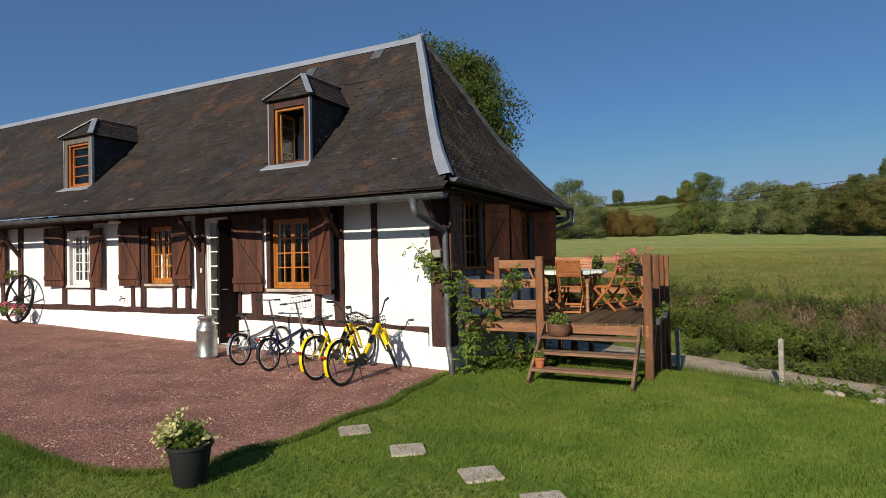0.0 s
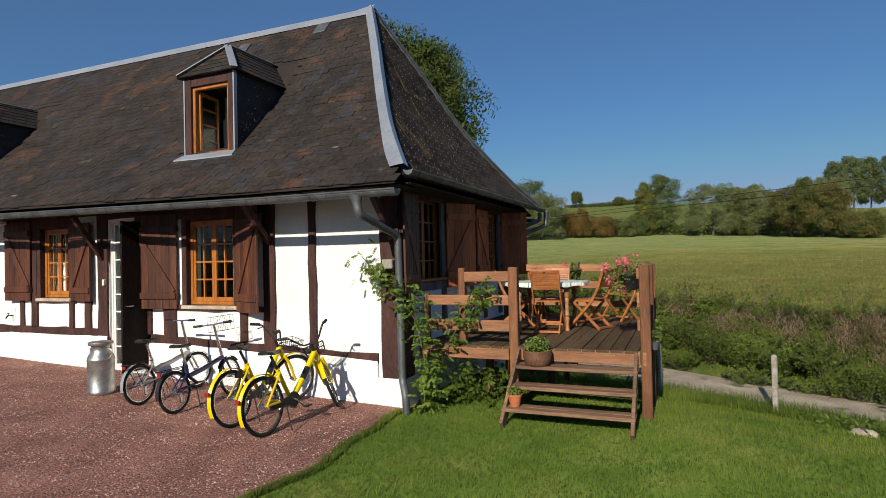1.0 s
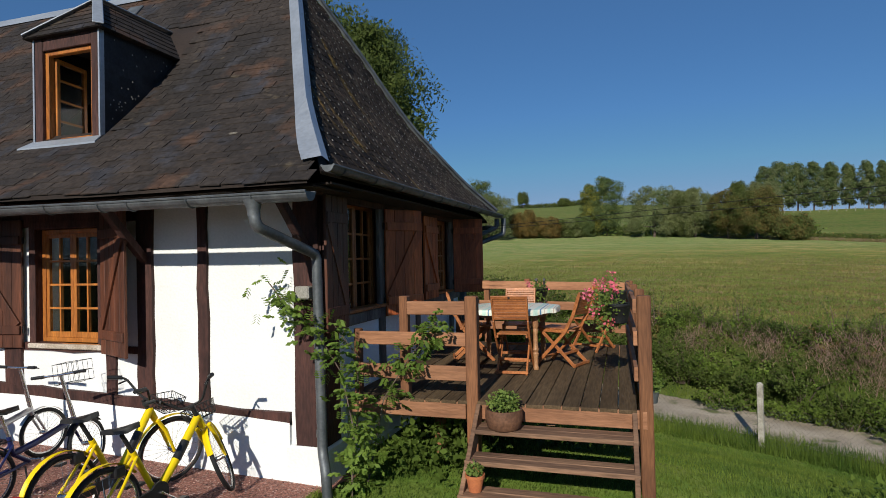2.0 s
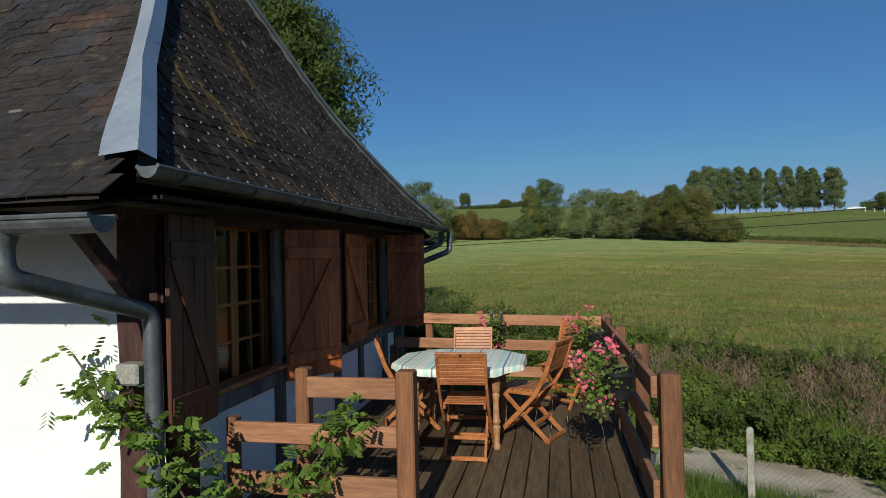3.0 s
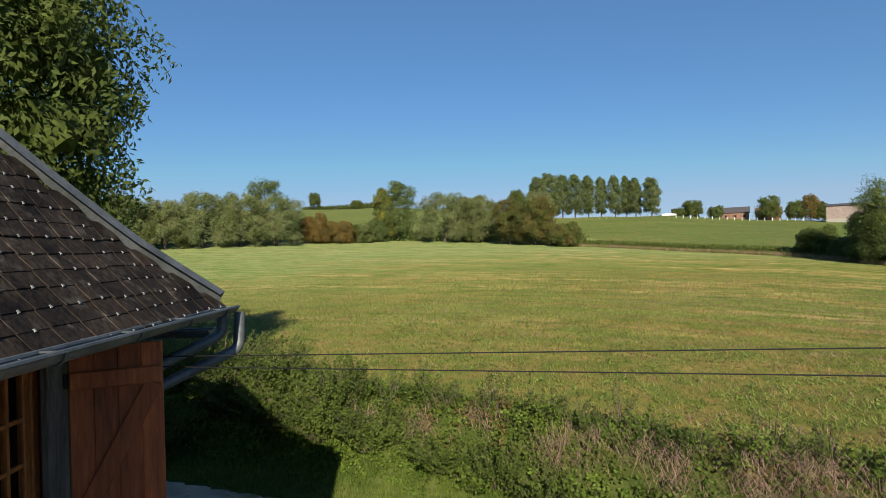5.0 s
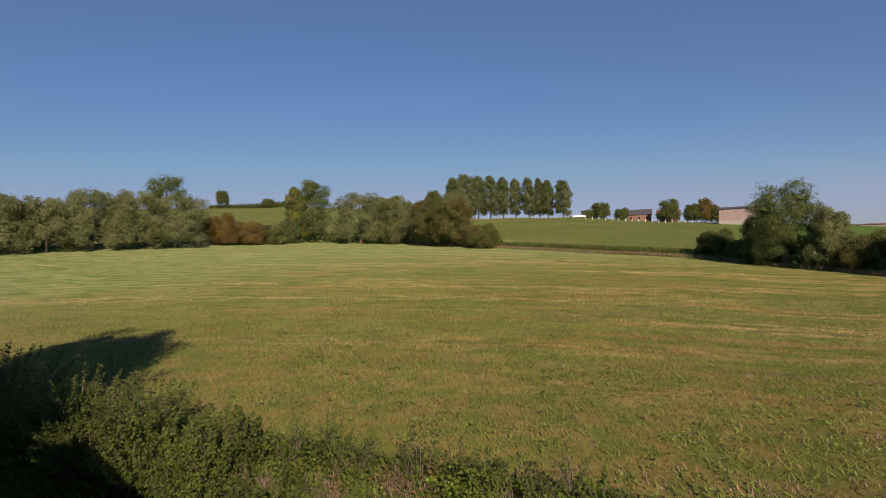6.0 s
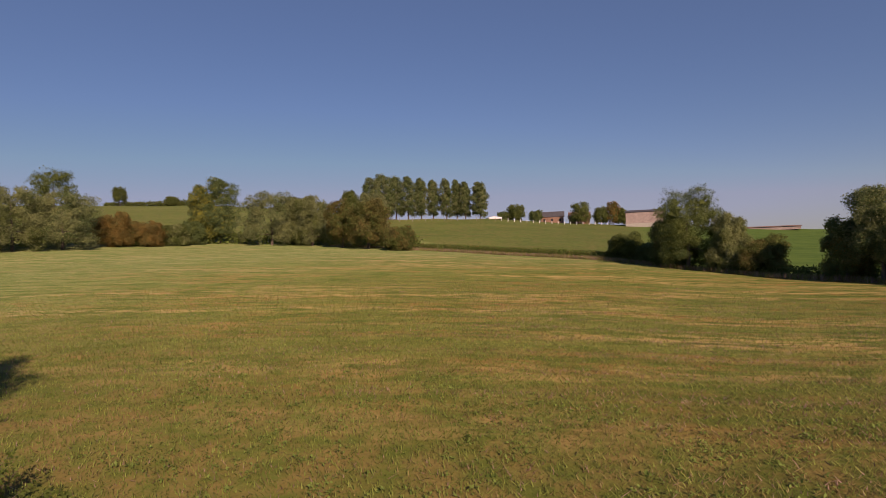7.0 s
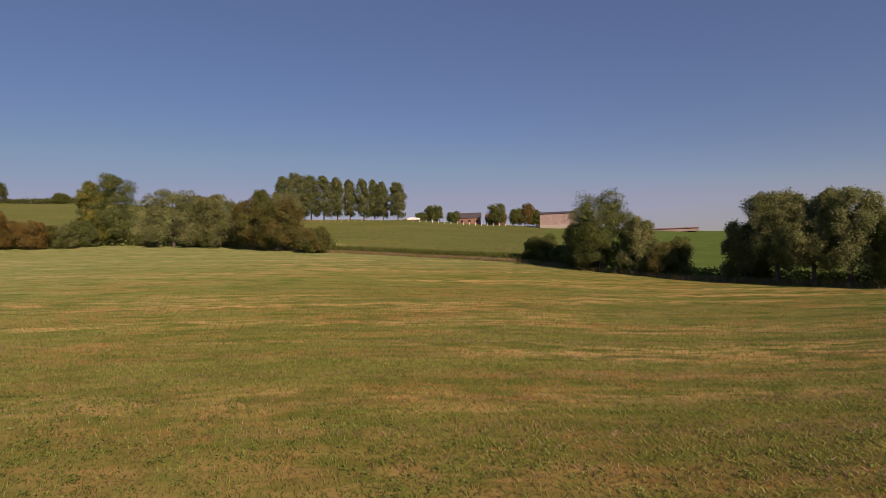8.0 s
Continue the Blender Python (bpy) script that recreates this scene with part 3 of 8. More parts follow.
PROFILE_Z = [2.60, 3.10, 3.54, 4.03, 4.52, 4.97, 5.38, 5.78, 6.18]
LEFT = -18.0
BACK_Y = 5.35
APEX = (-1.77, 2.45)


def rise(x, f=0.0):
    """The long roof climbs a little away from the hipped end, the ridge more evenly than the eave."""
    u = max(-x - 1.5, 0)
    return 0.013 * min(u, 9.0) * (1 - f) + 0.0071 * u * f


FRONT_F, FRONT_Y, SIDE_Y = [0, 0.3, 1.0], [-0.89, 0.15, 2.45], [-0.66, 0.15, 2.45]


def front_y(f):
    return float(np.interp(f, FRONT_F, FRONT_Y))


def eave_x(y):
    """The hipped end's eave runs a little askew."""
    return 0.37 + 0.205 * (y + 0.66) / 6.0


def front_roof(x, f):
    z = float(np.interp(f, PROFILE_F, PROFILE_Z)) - 0.05 * (1 - f) ** 4 + rise(x, f)
    return Vector((x, front_y(f), z))


def side_roof(y, f):
    z = float(np.interp(f, PROFILE_F, PROFILE_Z)) + 0.05 * (1 - f) ** 4
    return Vector((eave_x(y) + f * (APEX[0] - eave_x(y)), y, z))


def back_roof(x, f):
    p = front_roof(x, f)
    p.y = BACK_Y + f * (APEX[1] - BACK_Y)
    return p


def hip_x(f):
    return 0.38 + f * (APEX[0] - 0.38)


def side_y(f):
    return float(np.interp(f, FRONT_F, SIDE_Y)), BACK_Y + f * (APEX[1] - BACK_Y)


WINDOWS_FRONT = [(-3.66, -2.70, 1.06, 2.36), (-7.07, -6.28, 1.15, 2.37), (-9.83, -9.03, 1.11, 2.36), (-13.6, -12.8, 1.12, 2.36)]
DOOR = (-5.36, -4.55, -0.02, 2.42)


def wall_with_holes(axis, at, thick, lo, hi, z0, z1, holes):
    """A wall of that thickness along an axis, with openings right through; one closed skin."""
    g = Geo()
    us = sorted({lo, hi, *[h[0] for h in holes], *[h[1] for h in holes]})
    zs = sorted({z0, z1, *[h[2] for h in holes], *[h[3] for h in holes]})

    def solid(i, k):
        if not (0 <= i < len(us) - 1 and 0 <= k < len(zs) - 1):
            return False
        u, z = (us[i] + us[i + 1]) / 2, (zs[k] + zs[k + 1]) / 2
        return not any(h[0] < u < h[1] and h[2] < z < h[3] for h in holes)

    def p(u, d, z):
        return (u, at + d, z) if axis == "x" else (at - d, u, z)

    for i in range(len(us) - 1):
        for k in range(len(zs) - 1):
            if not solid(i, k):
                continue
            a, b, c, d = us[i], us[i + 1], zs[k], zs[k + 1]
            for e in (0, thick):
                g.add([p(a, e, c), p(b, e, c), p(b, e, d), p(a, e, d)], [(0, 1, 2, 3) if e == 0 else (3, 2, 1, 0)])
            for di, dk, q in ((-1, 0, ((a, c), (a, d))), (1, 0, ((b, d), (b, c))), (0, -1, ((b, c), (a, c))), (0, 1, ((a, d), (b, d)))):
                if not solid(i + di, k + dk):
                    (u0, w0), (u1, w1) = q
                    g.add([p(u0, 0, w0), p(u1, 0, w1), p(u1, thick, w1), p(u0, thick, w0)], [(0, 1, 2, 3)])
    return g.weld()


part("wall", wall_with_holes("x", 0.0, 0.28, LEFT, -0.28, -0.6, 2.62, WINDOWS_FRONT + [DOOR]), PLASTER, HOUSE, "white lime-plastered front wall")
GABLE_WINDOWS = [(0.40, 1.42, 1.30, 2.58), (3.36, 4.14, 1.38, 2.54)]
part("wall", Geo().box(-0.28, 0.0, 0.0, 4.62, -1.2, 1.30), PLASTER, HOUSE, "white plastered lower gable wall in shade")
part("wall", wall_with_holes("y", 0.0, 0.28, 0.0, 4.62, 1.30, 2.62, GABLE_WINDOWS), TIMBER, HOUSE, "brown timber-clad upper gable wall")
part("wall", Geo().box(LEFT, -0.28, 4.34, 4.62, -0.6, 2.62), PLASTER, HOUSE)
part("wall", Geo().box(LEFT - 0.28, LEFT, 0, 4.62, -0.6, 2.62), PLASTER, HOUSE)
# inner surfaces behind the openings, painted dark in place of indoor shade
part("wall", Geo().box(-6.0, -5.9, 0.28, 4.34, 0.0, 2.55), INSIDE_SHADE, HOUSE, "inner partition wall coloured dark for the room's shade")
part("wall", Geo().box(LEFT, -0.30, 4.27, 4.336, -0.03, 2.615), INSIDE_SHADE, HOUSE, "inner back lining coloured dark for the room's shade")
part("floor", Geo().box(LEFT, -0.28, 0.28, 4.34, -0.15, -0.03), INSIDE_SHADE, HOUSE)
part("ceiling", Geo().box(LEFT, -0.02, 0.02, 4.60, 2.62, 2.66), INSIDE_SHADE, HOUSE)
# the plinth stands proud of the wall
for xa, xb, za, zb in ((-17.9, -5.38, 0.535, 0.535), (-4.42, -0.36, 0.475, 0.40)):
    pl = Geo()
    n = int((xb - xa) / 0.3)
    ring = []
    for k in range(n + 1):
        x = xa + (xb - xa) * k / n
        zt = za + (zb - za) * k / n + 0.008 * math.sin(x * 3.1)
        yo = -0.045 + 0.008 * math.sin(x * 2.3 + 1)
        ring.append([(x, 0.01, zt), (x, yo + 0.012, zt - 0.004), (x, yo, zt - 0.03), (x, yo - 0.01, -0.5), (x, 0.01, -0.5)])
    for p, q in zip(ring, ring[1:]):
        pl.add(p + q, [(0, 1, 6, 5), (1, 2, 7, 6), (2, 3, 8, 7)])
    pl.add(ring[0], [(0, 1, 2, 3, 4)]).add(ring[-1], [(4, 3, 2, 1, 0)])
    part("plinth", pl.weld(), PLASTER, HOUSE, "rough white plinth above the gravel", True)
part("plinth", Geo().box(-0.40, 0.055, -0.055, 0.30, -0.6, 0.16, b=0.02), PLASTER, HOUSE, "white plinth at the house corner")


def wobbly(x0, x1, z0, z1, y0=-0.03, y1=0.02, amp=0.012, seed=0, slope=0.0):
    """A hand-hewn timber in the front wall, with uneven edges."""
    g = Geo()
    r = random.Random(seed)
    long_x = (x1 - x0) > (z1 - z0)
    n = max(2, int(max(x1 - x0, z1 - z0) / 0.28))
    rows = []
    for i in range(n + 1):
        t = i / n
        if long_x:
            x = x0 + (x1 - x0) * t
            a, b = z0 + slope * (x - x0) + r.uniform(-amp, amp), z1 + slope * (x - x0) + r.uniform(-amp, amp)
            rows.append([(x, y1, a), (x, y0, a + 0.006), (x, y0, b - 0.006), (x, y1, b)])
        else:
            z = z0 + (z1 - z0) * t
            a, b = x0 + r.uniform(-amp, amp), x1 + r.uniform(-amp, amp)
            rows.append([(a, y1, z), (a + 0.006, y0, z), (b - 0.006, y0, z), (b, y1, z)])
    k = 0
    for p, q in zip(rows, rows[1:]):
        vs = p + q
        g.add(vs, [(0, 1, 5, 4), (1, 2, 6, 5), (2, 3, 7, 6)])
    g.add(rows[0], [(0, 1, 2, 3)])
    g.add(rows[-1], [(3, 2, 1, 0)])
    return g.weld()


BEAMS = [  # x0, x1, z0, z1, slope
    (-0.31, -0.03, 0.16, 2.58, 0), (-1.42, -1.29, 0.44, 2.58, 0), (-2.19, -1.98, 0.45, 2.58, 0), (-4.45, -0.36, 0.475, 0.60, -0.034),
    (-2.62, -2.48, 0.53, 0.98, 0), (-4.00, -2.19, 0.965, 1.055, 0), (-4.12, -3.86, 0.55, 2.55, 0), (-4.50, -4.38, 0.0, 2.58, 0), (-5.60, -5.36, 0.10, 2.58, 0),
    (-12.9, -5.60, 0.525, 0.66, 0), (-5.92, -5.76, 0.64, 1.10, 0), (-6.30, -6.19, 0.64, 1.12, 0), (-7.62, -7.50, 0.64, 1.12, 0), (-7.30, -7.14, 0.64, 2.55, 0), (-7.30, -6.15, 1.06, 1.15, 0),
    (-9.02, -8.88, 0.64, 1.05, 0), (-10.12, -9.94, 0.64, 2.55, 0), (-10.0, -8.95, 1.01, 1.10, 0), (-11.95, -11.75, 0.60, 2.58, 0), (-18.0, -12.9, 0.54, 0.68, 0), (-12.75, -12.60, 0.66, 2.55, 0),
    (-18.0, -0.1, 2.50, 2.62, 0), (-10.0, -8.95, 2.37, 2.52, 0), (-7.3, -6.15, 2.38, 2.52, 0), (-4.4, -2.2, 2.37, 2.52, 0), (-5.4, -4.4, 2.43, 2.55, 0),
]
for k, (x0, x1, z0, z1, sl) in enumerate(BEAMS):
    part("timber_beam", wobbly(x0, x1, z0, z1, y0=-0.028 - 0.004 * (k % 4), seed=k, slope=sl), TIMBER, HOUSE)
for x0, z0, x1, z1 in ((-0.12, 1.95, -0.12, 2.42), (-2.08, 1.95, -2.08, 2.42), (-5.48, 1.80, -5.48, 2.42), (-11.85, 1.80, -11.85, 2.42)):
    part("eave_brace", Geo().beam((x0, -0.02, z0), (x1, -0.52, z1 + 0.05), 0.075, 0.08), TIMBER, HOUSE)
# gable timbers
for y0, y1, z0, z1, m in ((0.0, 0.26, 0.16, 2.6, TIMBER), (1.27, 1.42, 0.6, 2.6, GREYWOOD), (2.50, 2.64, 0.6, 1.28, GREYWOOD), (4.08, 4.26, 0.6, 2.6, GREYWOOD), (3.20, 3.33, 0.6, 1.3, GREYWOOD),
                          (2.55, 2.70, 1.40, 2.6, TIMBER)):
    part("timber_beam", Geo().box(-0.02, 0.03, y0, y1, z0, z1, b=0.008), m, HOUSE)
part("timber_beam", Geo().box(-0.02, 0.036, 0.26, 4.6, 1.235, 1.360, b=0.012), GREYWOOD, HOUSE, "grey weathered sill beam")
part("timber_beam", Geo().box(-0.02, 0.034, 0.26, 4.6, 2.49, 2.62, b=0.01), TIMBER, HOUSE)
part("timber_cladding", Geo().box(-0.01, 0.02, 1.50, 2.55, 1.39, 2.49).box(-0.01, 0.02, 2.70, 3.34, 1.39, 2.49), TIMBER, HOUSE)


def casement(name, w, h, cols, rows, mat, lights=2, frame=0.06, sill=True, parent=None, m=None, glass=GLASS, bar=0.022):
    """A window in its local frame: x across, z up, the outside towards -y."""
    root = Geo()
    fr = frame
    root.box(0, fr, 0, 0.07, 0, h, m, 0.006).box(w - fr, w, 0, 0.07, 0, h, m, 0.006).box(fr, w - fr, 0, 0.07, h - fr, h, m, 0.006).box(fr, w - fr, 0, 0.07, 0, fr, m, 0.006)
    win = part(name, root, mat, parent)
    lw = (w - 2 * fr) / lights
    for k in range(lights):
        a = fr + k * lw
        sash = Geo()
        sf = 0.045
        sash.box(a, a + sf, 0.012, 0.055, fr, h - fr, m, 0.005).box(a + lw - sf, a + lw, 0.012, 0.055, fr, h - fr, m, 0.005)
        sash.box(a + sf, a + lw - sf, 0.012, 0.055, h - fr - sf, h - fr, m, 0.005).box(a + sf, a + lw - sf, 0.012, 0.055, fr, fr + sf + 0.02, m, 0.005)
        part("sash", sash, mat, win)
        ix0, ix1, iz0, iz1 = a + sf, a + lw - sf, fr + sf + 0.02, h - fr - sf
        for c in range(1, cols):
            x = ix0 + (ix1 - ix0) * c / cols
            part("glazing_bar", Geo().box(x - bar / 2, x + bar / 2, 0.016, 0.050, iz0, iz1, m), mat, win)
        for r in range(1, rows):
            z = iz0 + (iz1 - iz0) * r / rows
            part("glazing_bar", Geo().box(ix0, ix1, 0.018, 0.048, z - bar / 2, z + bar / 2, m), mat, win)
        for c in range(cols):
            for r in range(rows):
                x0, x1 = ix0 + (ix1 - ix0) * c / cols, ix0 + (ix1 - ix0) * (c + 1) / cols
                z0, z1 = iz0 + (iz1 - iz0) * r / rows, iz0 + (iz1 - iz0) * (r + 1) / rows
                p = part("pane", Geo().box(x0, x1, 0.030, 0.036, z0, z1, m), glass, win)
                p.visible_shadow = False
    if sill:
        part("window_sill", Geo().box(-0.05, w + 0.05, -0.07, 0.06, -0.045, 0.0, m, 0.01), mat, win)
    return win


def shutter(hinge, ang, w, h, parent, facing=1, hue=SHUTTER, proud=0.025):
    """A ledged and braced shutter of boards; hinge at the local origin, opening along +x of its own frame."""
    m = hinge @ Matrix.Rotation(radians(ang), 4, "Z")
    n = max(4, int(round(w / 0.125)))
    body = Geo()
    body.box(0.004, w - 0.004, -0.009, 0.009, 0.004, h - 0.004, m)
    sh = part("shutter", body, hue, parent)
    for k in range(n):
        part("board", Geo().box(w * k / n + 0.003, w * (k + 1) / n - 0.003, -0.015, 0.015, 0, h, m, 0.004), hue, sh)
    f = facing
    y0, y1 = (0.015, 0.015 + proud) if f > 0 else (-0.015 - proud, -0.015)
    for z in (h * 0.14, h * 0.84):
        part("ledge", Geo().box(0.01, w - 0.01, y0, y1, z - 0.05, z + 0.05, m, 0.006), hue, sh)
    a, b = 0.05, w - 0.05
    br = Geo()
    br.beam((a, (y0 + y1) / 2, h * 0.14 + 0.05), (b, (y0 + y1) / 2, h * 0.84 - 0.05), proud - 0.001, 0.10, 0.004)
    br.v = [tuple(m @ Vector(p)) for p in br.v]
    part("brace", br, hue, sh)
    for z in (h * 0.14, h * 0.84):
        part("hinge", Geo().tube([m @ Vector((-0.012, 0, z - 0.04)), m @ Vector((-0.012, 0, z + 0.04))], 0.012, 8), IRON, sh)
    return sh


for k, (x0, x1, z0, z1) in enumerate(WINDOWS_FRONT):
    white = k == 2
    jamb = Geo().box(x0 - 0.07, x0 + 0.025, -0.035, 0.16, z0, z1, b=0.006).box(x1 - 0.025, x1 + 0.07, -0.035, 0.16, z0, z1, b=0.006).box(x0 - 0.07, x1 + 0.07, -0.033, 0.16, z1 - 0.025, z1 + 0.06, b=0.006)
    part("window_lining", jamb, WHITEPAINT if white else TIMBER, HOUSE)
    casement("window", x1 - x0 - 0.05, z1 - z0 - 0.03, 2, 4 if not white else 5, WHITEPAINT if white else ORANGE, parent=HOUSE, m=pose(x0 + 0.025, 0.05, z0), frame=0.05)
    part("window_ledge", Geo().box(x0 - 0.06, x1 + 0.06, -0.07, 0.05, z0 - 0.06, z0 - 0.005, b=0.01), STONE if not white else WHITEPAINT, HOUSE)
    if k == 1:
        for xa in (x0 + 0.12, x1 - 0.30):
            part("curtain", wobbly(xa, xa + 0.2, z0 + 0.10, z0 + 0.62, 0.20, 0.21, 0.02, 5), CURTAIN, HOUSE)
GM = Matrix.Rotation(radians(90), 4, "Z")
for (y0, y1, z0, z1) in GABLE_WINDOWS:
    casement("window", y1 - y0, z1 - z0 + 0.05, 2, 4, GABLE_FRAME, sill=False, parent=HOUSE, m=Matrix.Translation((-0.10 if y0 < 1 else -0.06, y0, z0 - 0.05)) @ GM, frame=0.06)
    part("window_sill", Geo().box(-0.10, 0.068, y0 - 0.05, y1 + 0.01, 1.362, 1.398, b=0.01), GABLE_FRAME, HOUSE, "brown varnished window sill")
# shutters of the front windows: hinge place, angle, width, height
for hx, ang, w, z0, h in ((-3.80, 186, 0.79, 1.00, 1.45), (-2.64, -22, 0.62, 0.97, 1.52), (-7.26, 184, 0.64, 1.10, 1.40), (-6.21, -5, 0.54, 1.10, 1.30),
                               (-9.98, 187, 0.64, 1.08, 1.38), (-8.98, -8, 0.52, 1.06, 1.32), (-12.90, -6, 0.52, 1.15, 1.36)):
    shutter(pose(hx, -0.055, z0), ang, w, h, HOUSE, facing=-1 if abs(ang) < 90 else 1)
# gable shutters: hinge y, swing from the wall, width
for hy, ang, w, z0, h, fc in ((0.40, -87, 0.49, 1.24, 1.29, 1), (1.37, 58, 0.55, 1.25, 1.25, -1), (3.34, -89, 0.62, 1.33, 1.18, 1), (4.22, 20, 0.49, 1.34, 1.20, -1)):
    shutter(pose(0.055, hy, z0), ang, w, h, HOUSE, facing=fc, hue=SHUTTER if hy < 1 else SHUTTER_RED, proud=0.012 if hy < 1 else 0.025)
# front door: narrow glazed leaf and a dark leaf standing open
dx0, _, dz0, dz1 = DOOR
casement("glazed_door", 0.42, dz1 - dz0, 1, 8, WHITEPAINT, lights=1, frame=0.035, sill=False, parent=HOUSE, m=pose(dx0, 0.04, dz0))
leaf = Geo()
lm = pose(-4.47, -0.01, 0.06, 0, 0, -96)
leaf.box(0, 0.43, -0.02, 0.02, 0.0, 2.29, lm, 0.006)
door = part("door", leaf, DARKDOOR, HOUSE, "dark brown door leaf standing open")
part("door_handle", Geo().tube([lm @ Vector((0.38, 0.02, 1.0)), lm @ Vector((0.38, 0.07, 1.0)), lm @ Vector((0.28, 0.07, 1.0))], 0.01), CHROME, door)
part("door_step", Geo().box(-5.34, -4.5, -0.28, 0.02, -0.16, -0.03, b=0.015), CONCRETE, HOUSE)

# roof boards under the slates
roof = Geo()
fs = [i / 14 for i in range(15)]
xs_left = [LEFT - 0.3, -14, -10.0, -9.08, -6.5, -3.70, -2.81, -1.77]
for f0, f1 in zip(fs, fs[1:]):
    for surf in (front_roof, back_roof):
        cols = xs_left + [None]
        for a, b in zip(cols, cols[1:]):
            if surf is front_roof and a in (-10.0, -3.70) and 3.35 < surf(a, (f0 + f1) / 2).z < 4.75:
                continue
            p = [surf(a, f0), surf(b if b is not None else hip_x(f0), f0), surf(b if b is not None else hip_x(f1), f1), surf(a, f1)]
            lo = [q - Vector((0, 0, 0.028)) for q in p]
            roof.add(p + lo, [(0, 1, 2, 3), (7, 6, 5, 4), (0, 4, 5, 1)] if f0 == 0 else [(0, 1, 2, 3), (7, 6, 5, 4)])
    a0, b0 = side_y(f0)
    a1, b1 = side_y(f1)
    p = [side_roof(a0, f0), side_roof(b0, f0), side_roof(b1, f1), side_roof(a1, f1)]
    lo = [q - Vector((0, 0, 0.028)) for q in p]
    roof.add(p + lo, [(0, 1, 2, 3), (7, 6, 5, 4), (0, 4, 5, 1)] if f0 == 0 else [(0, 1, 2, 3), (7, 6, 5, 4)])
ROOF = part("roof", roof, UNDER, HOUSE, "steep bell-cast roof of brown-grey slates")
soffit = Geo()
soffit.box(LEFT, 0.30, -0.66, -0.0, 2.53, 2.545).box(0.0, 0.38, -0.5, 5.2, 2.56, 2.58)
part("soffit", soffit, UNDER, HOUSE)
for k in range(30):
    x = 0.1 - k * 0.6
    part("rafter_end", Geo().beam((x, 0.0, 2.60 + rise(x)), (x, -0.70, 2.46 + rise(x)), 0.06, 0.07), TIMBER, HOUSE)

# zinc on ridge and hips
ridge = Geo()
for a, b in zip(xs_left, xs_left[1:]):
    for sgn in (-1, 1):
        pa, pb = front_roof(a, 1.0), front_roof(b, 1.0)
        q = [(pa.x, pa.y, pa.z + 0.05), (pb.x, pb.y, pb.z + 0.05), (pb.x, pb.y + sgn * 0.15, pb.z - 0.13), (pa.x, pa.y + sgn * 0.15, pa.z - 0.13)]
        ridge.add(q, [(0, 1, 2, 3) if sgn < 0 else (3, 2, 1, 0)])
part("zinc_ridge", ridge.weld(), ZINC, HOUSE, "pale zinc ridge capping")
for sgn in (0, 1):
    hip = Geo()
    fl = [0.015 + 0.985 * i / 18 for i in range(19)]
    for f0, f1 in zip(fl, fl[1:]):
        row = []
        for f in (f0, f1):
            y = side_y(f)[sgn]
            s = side_roof(y, f)
            inward = 1 if sgn == 0 else -1
            wd = 0.125 if sgn == 0 else 0.05
            left = front_roof(s.x - wd * 0.98, f + 0.04 * (1 - f) ** 8) if sgn == 0 else back_roof(s.x - wd * 0.9, f)
            right = side_roof(y + inward * wd, f)
            mid = (s + front_roof(s.x, f) * 0 + s) / 2 if sgn else s
            n_up = Vector((0.034, -0.034 if sgn == 0 else 0.034, 0.066))
            row.append((left + n_up * 0.7, mid + n_up * 1.3, right + n_up * 0.95))
        (l0, m0, r0), (l1, m1, r1) = row
        hip.add([l0, m0, r0, l1, m1, r1], [(0, 1, 4, 3), (1, 2, 5, 4)])
    part("zinc_hip", hip.weld(), ZINC if sgn == 0 else GUTTER, HOUSE, "pale zinc hip flashing")
fin = Geo()
ap = front_roof(APEX[0], 1.0)
fin.add([(ap.x - 0.25, ap.y, ap.z + 0.06), (ap.x + 0.09, ap.y, ap.z + 0.09), (ap.x + 0.05, ap.y, ap.z - 0.06), (ap.x - 0.05, ap.y - 0.12, ap.z - 0.1), (ap.x - 0.05, ap.y + 0.12, ap.z - 0.1)],
        [(0, 1, 3), (1, 2, 3), (0, 4, 1), (1, 4, 2), (0, 3, 4)])
part("ridge_end", fin, ZINC, HOUSE)


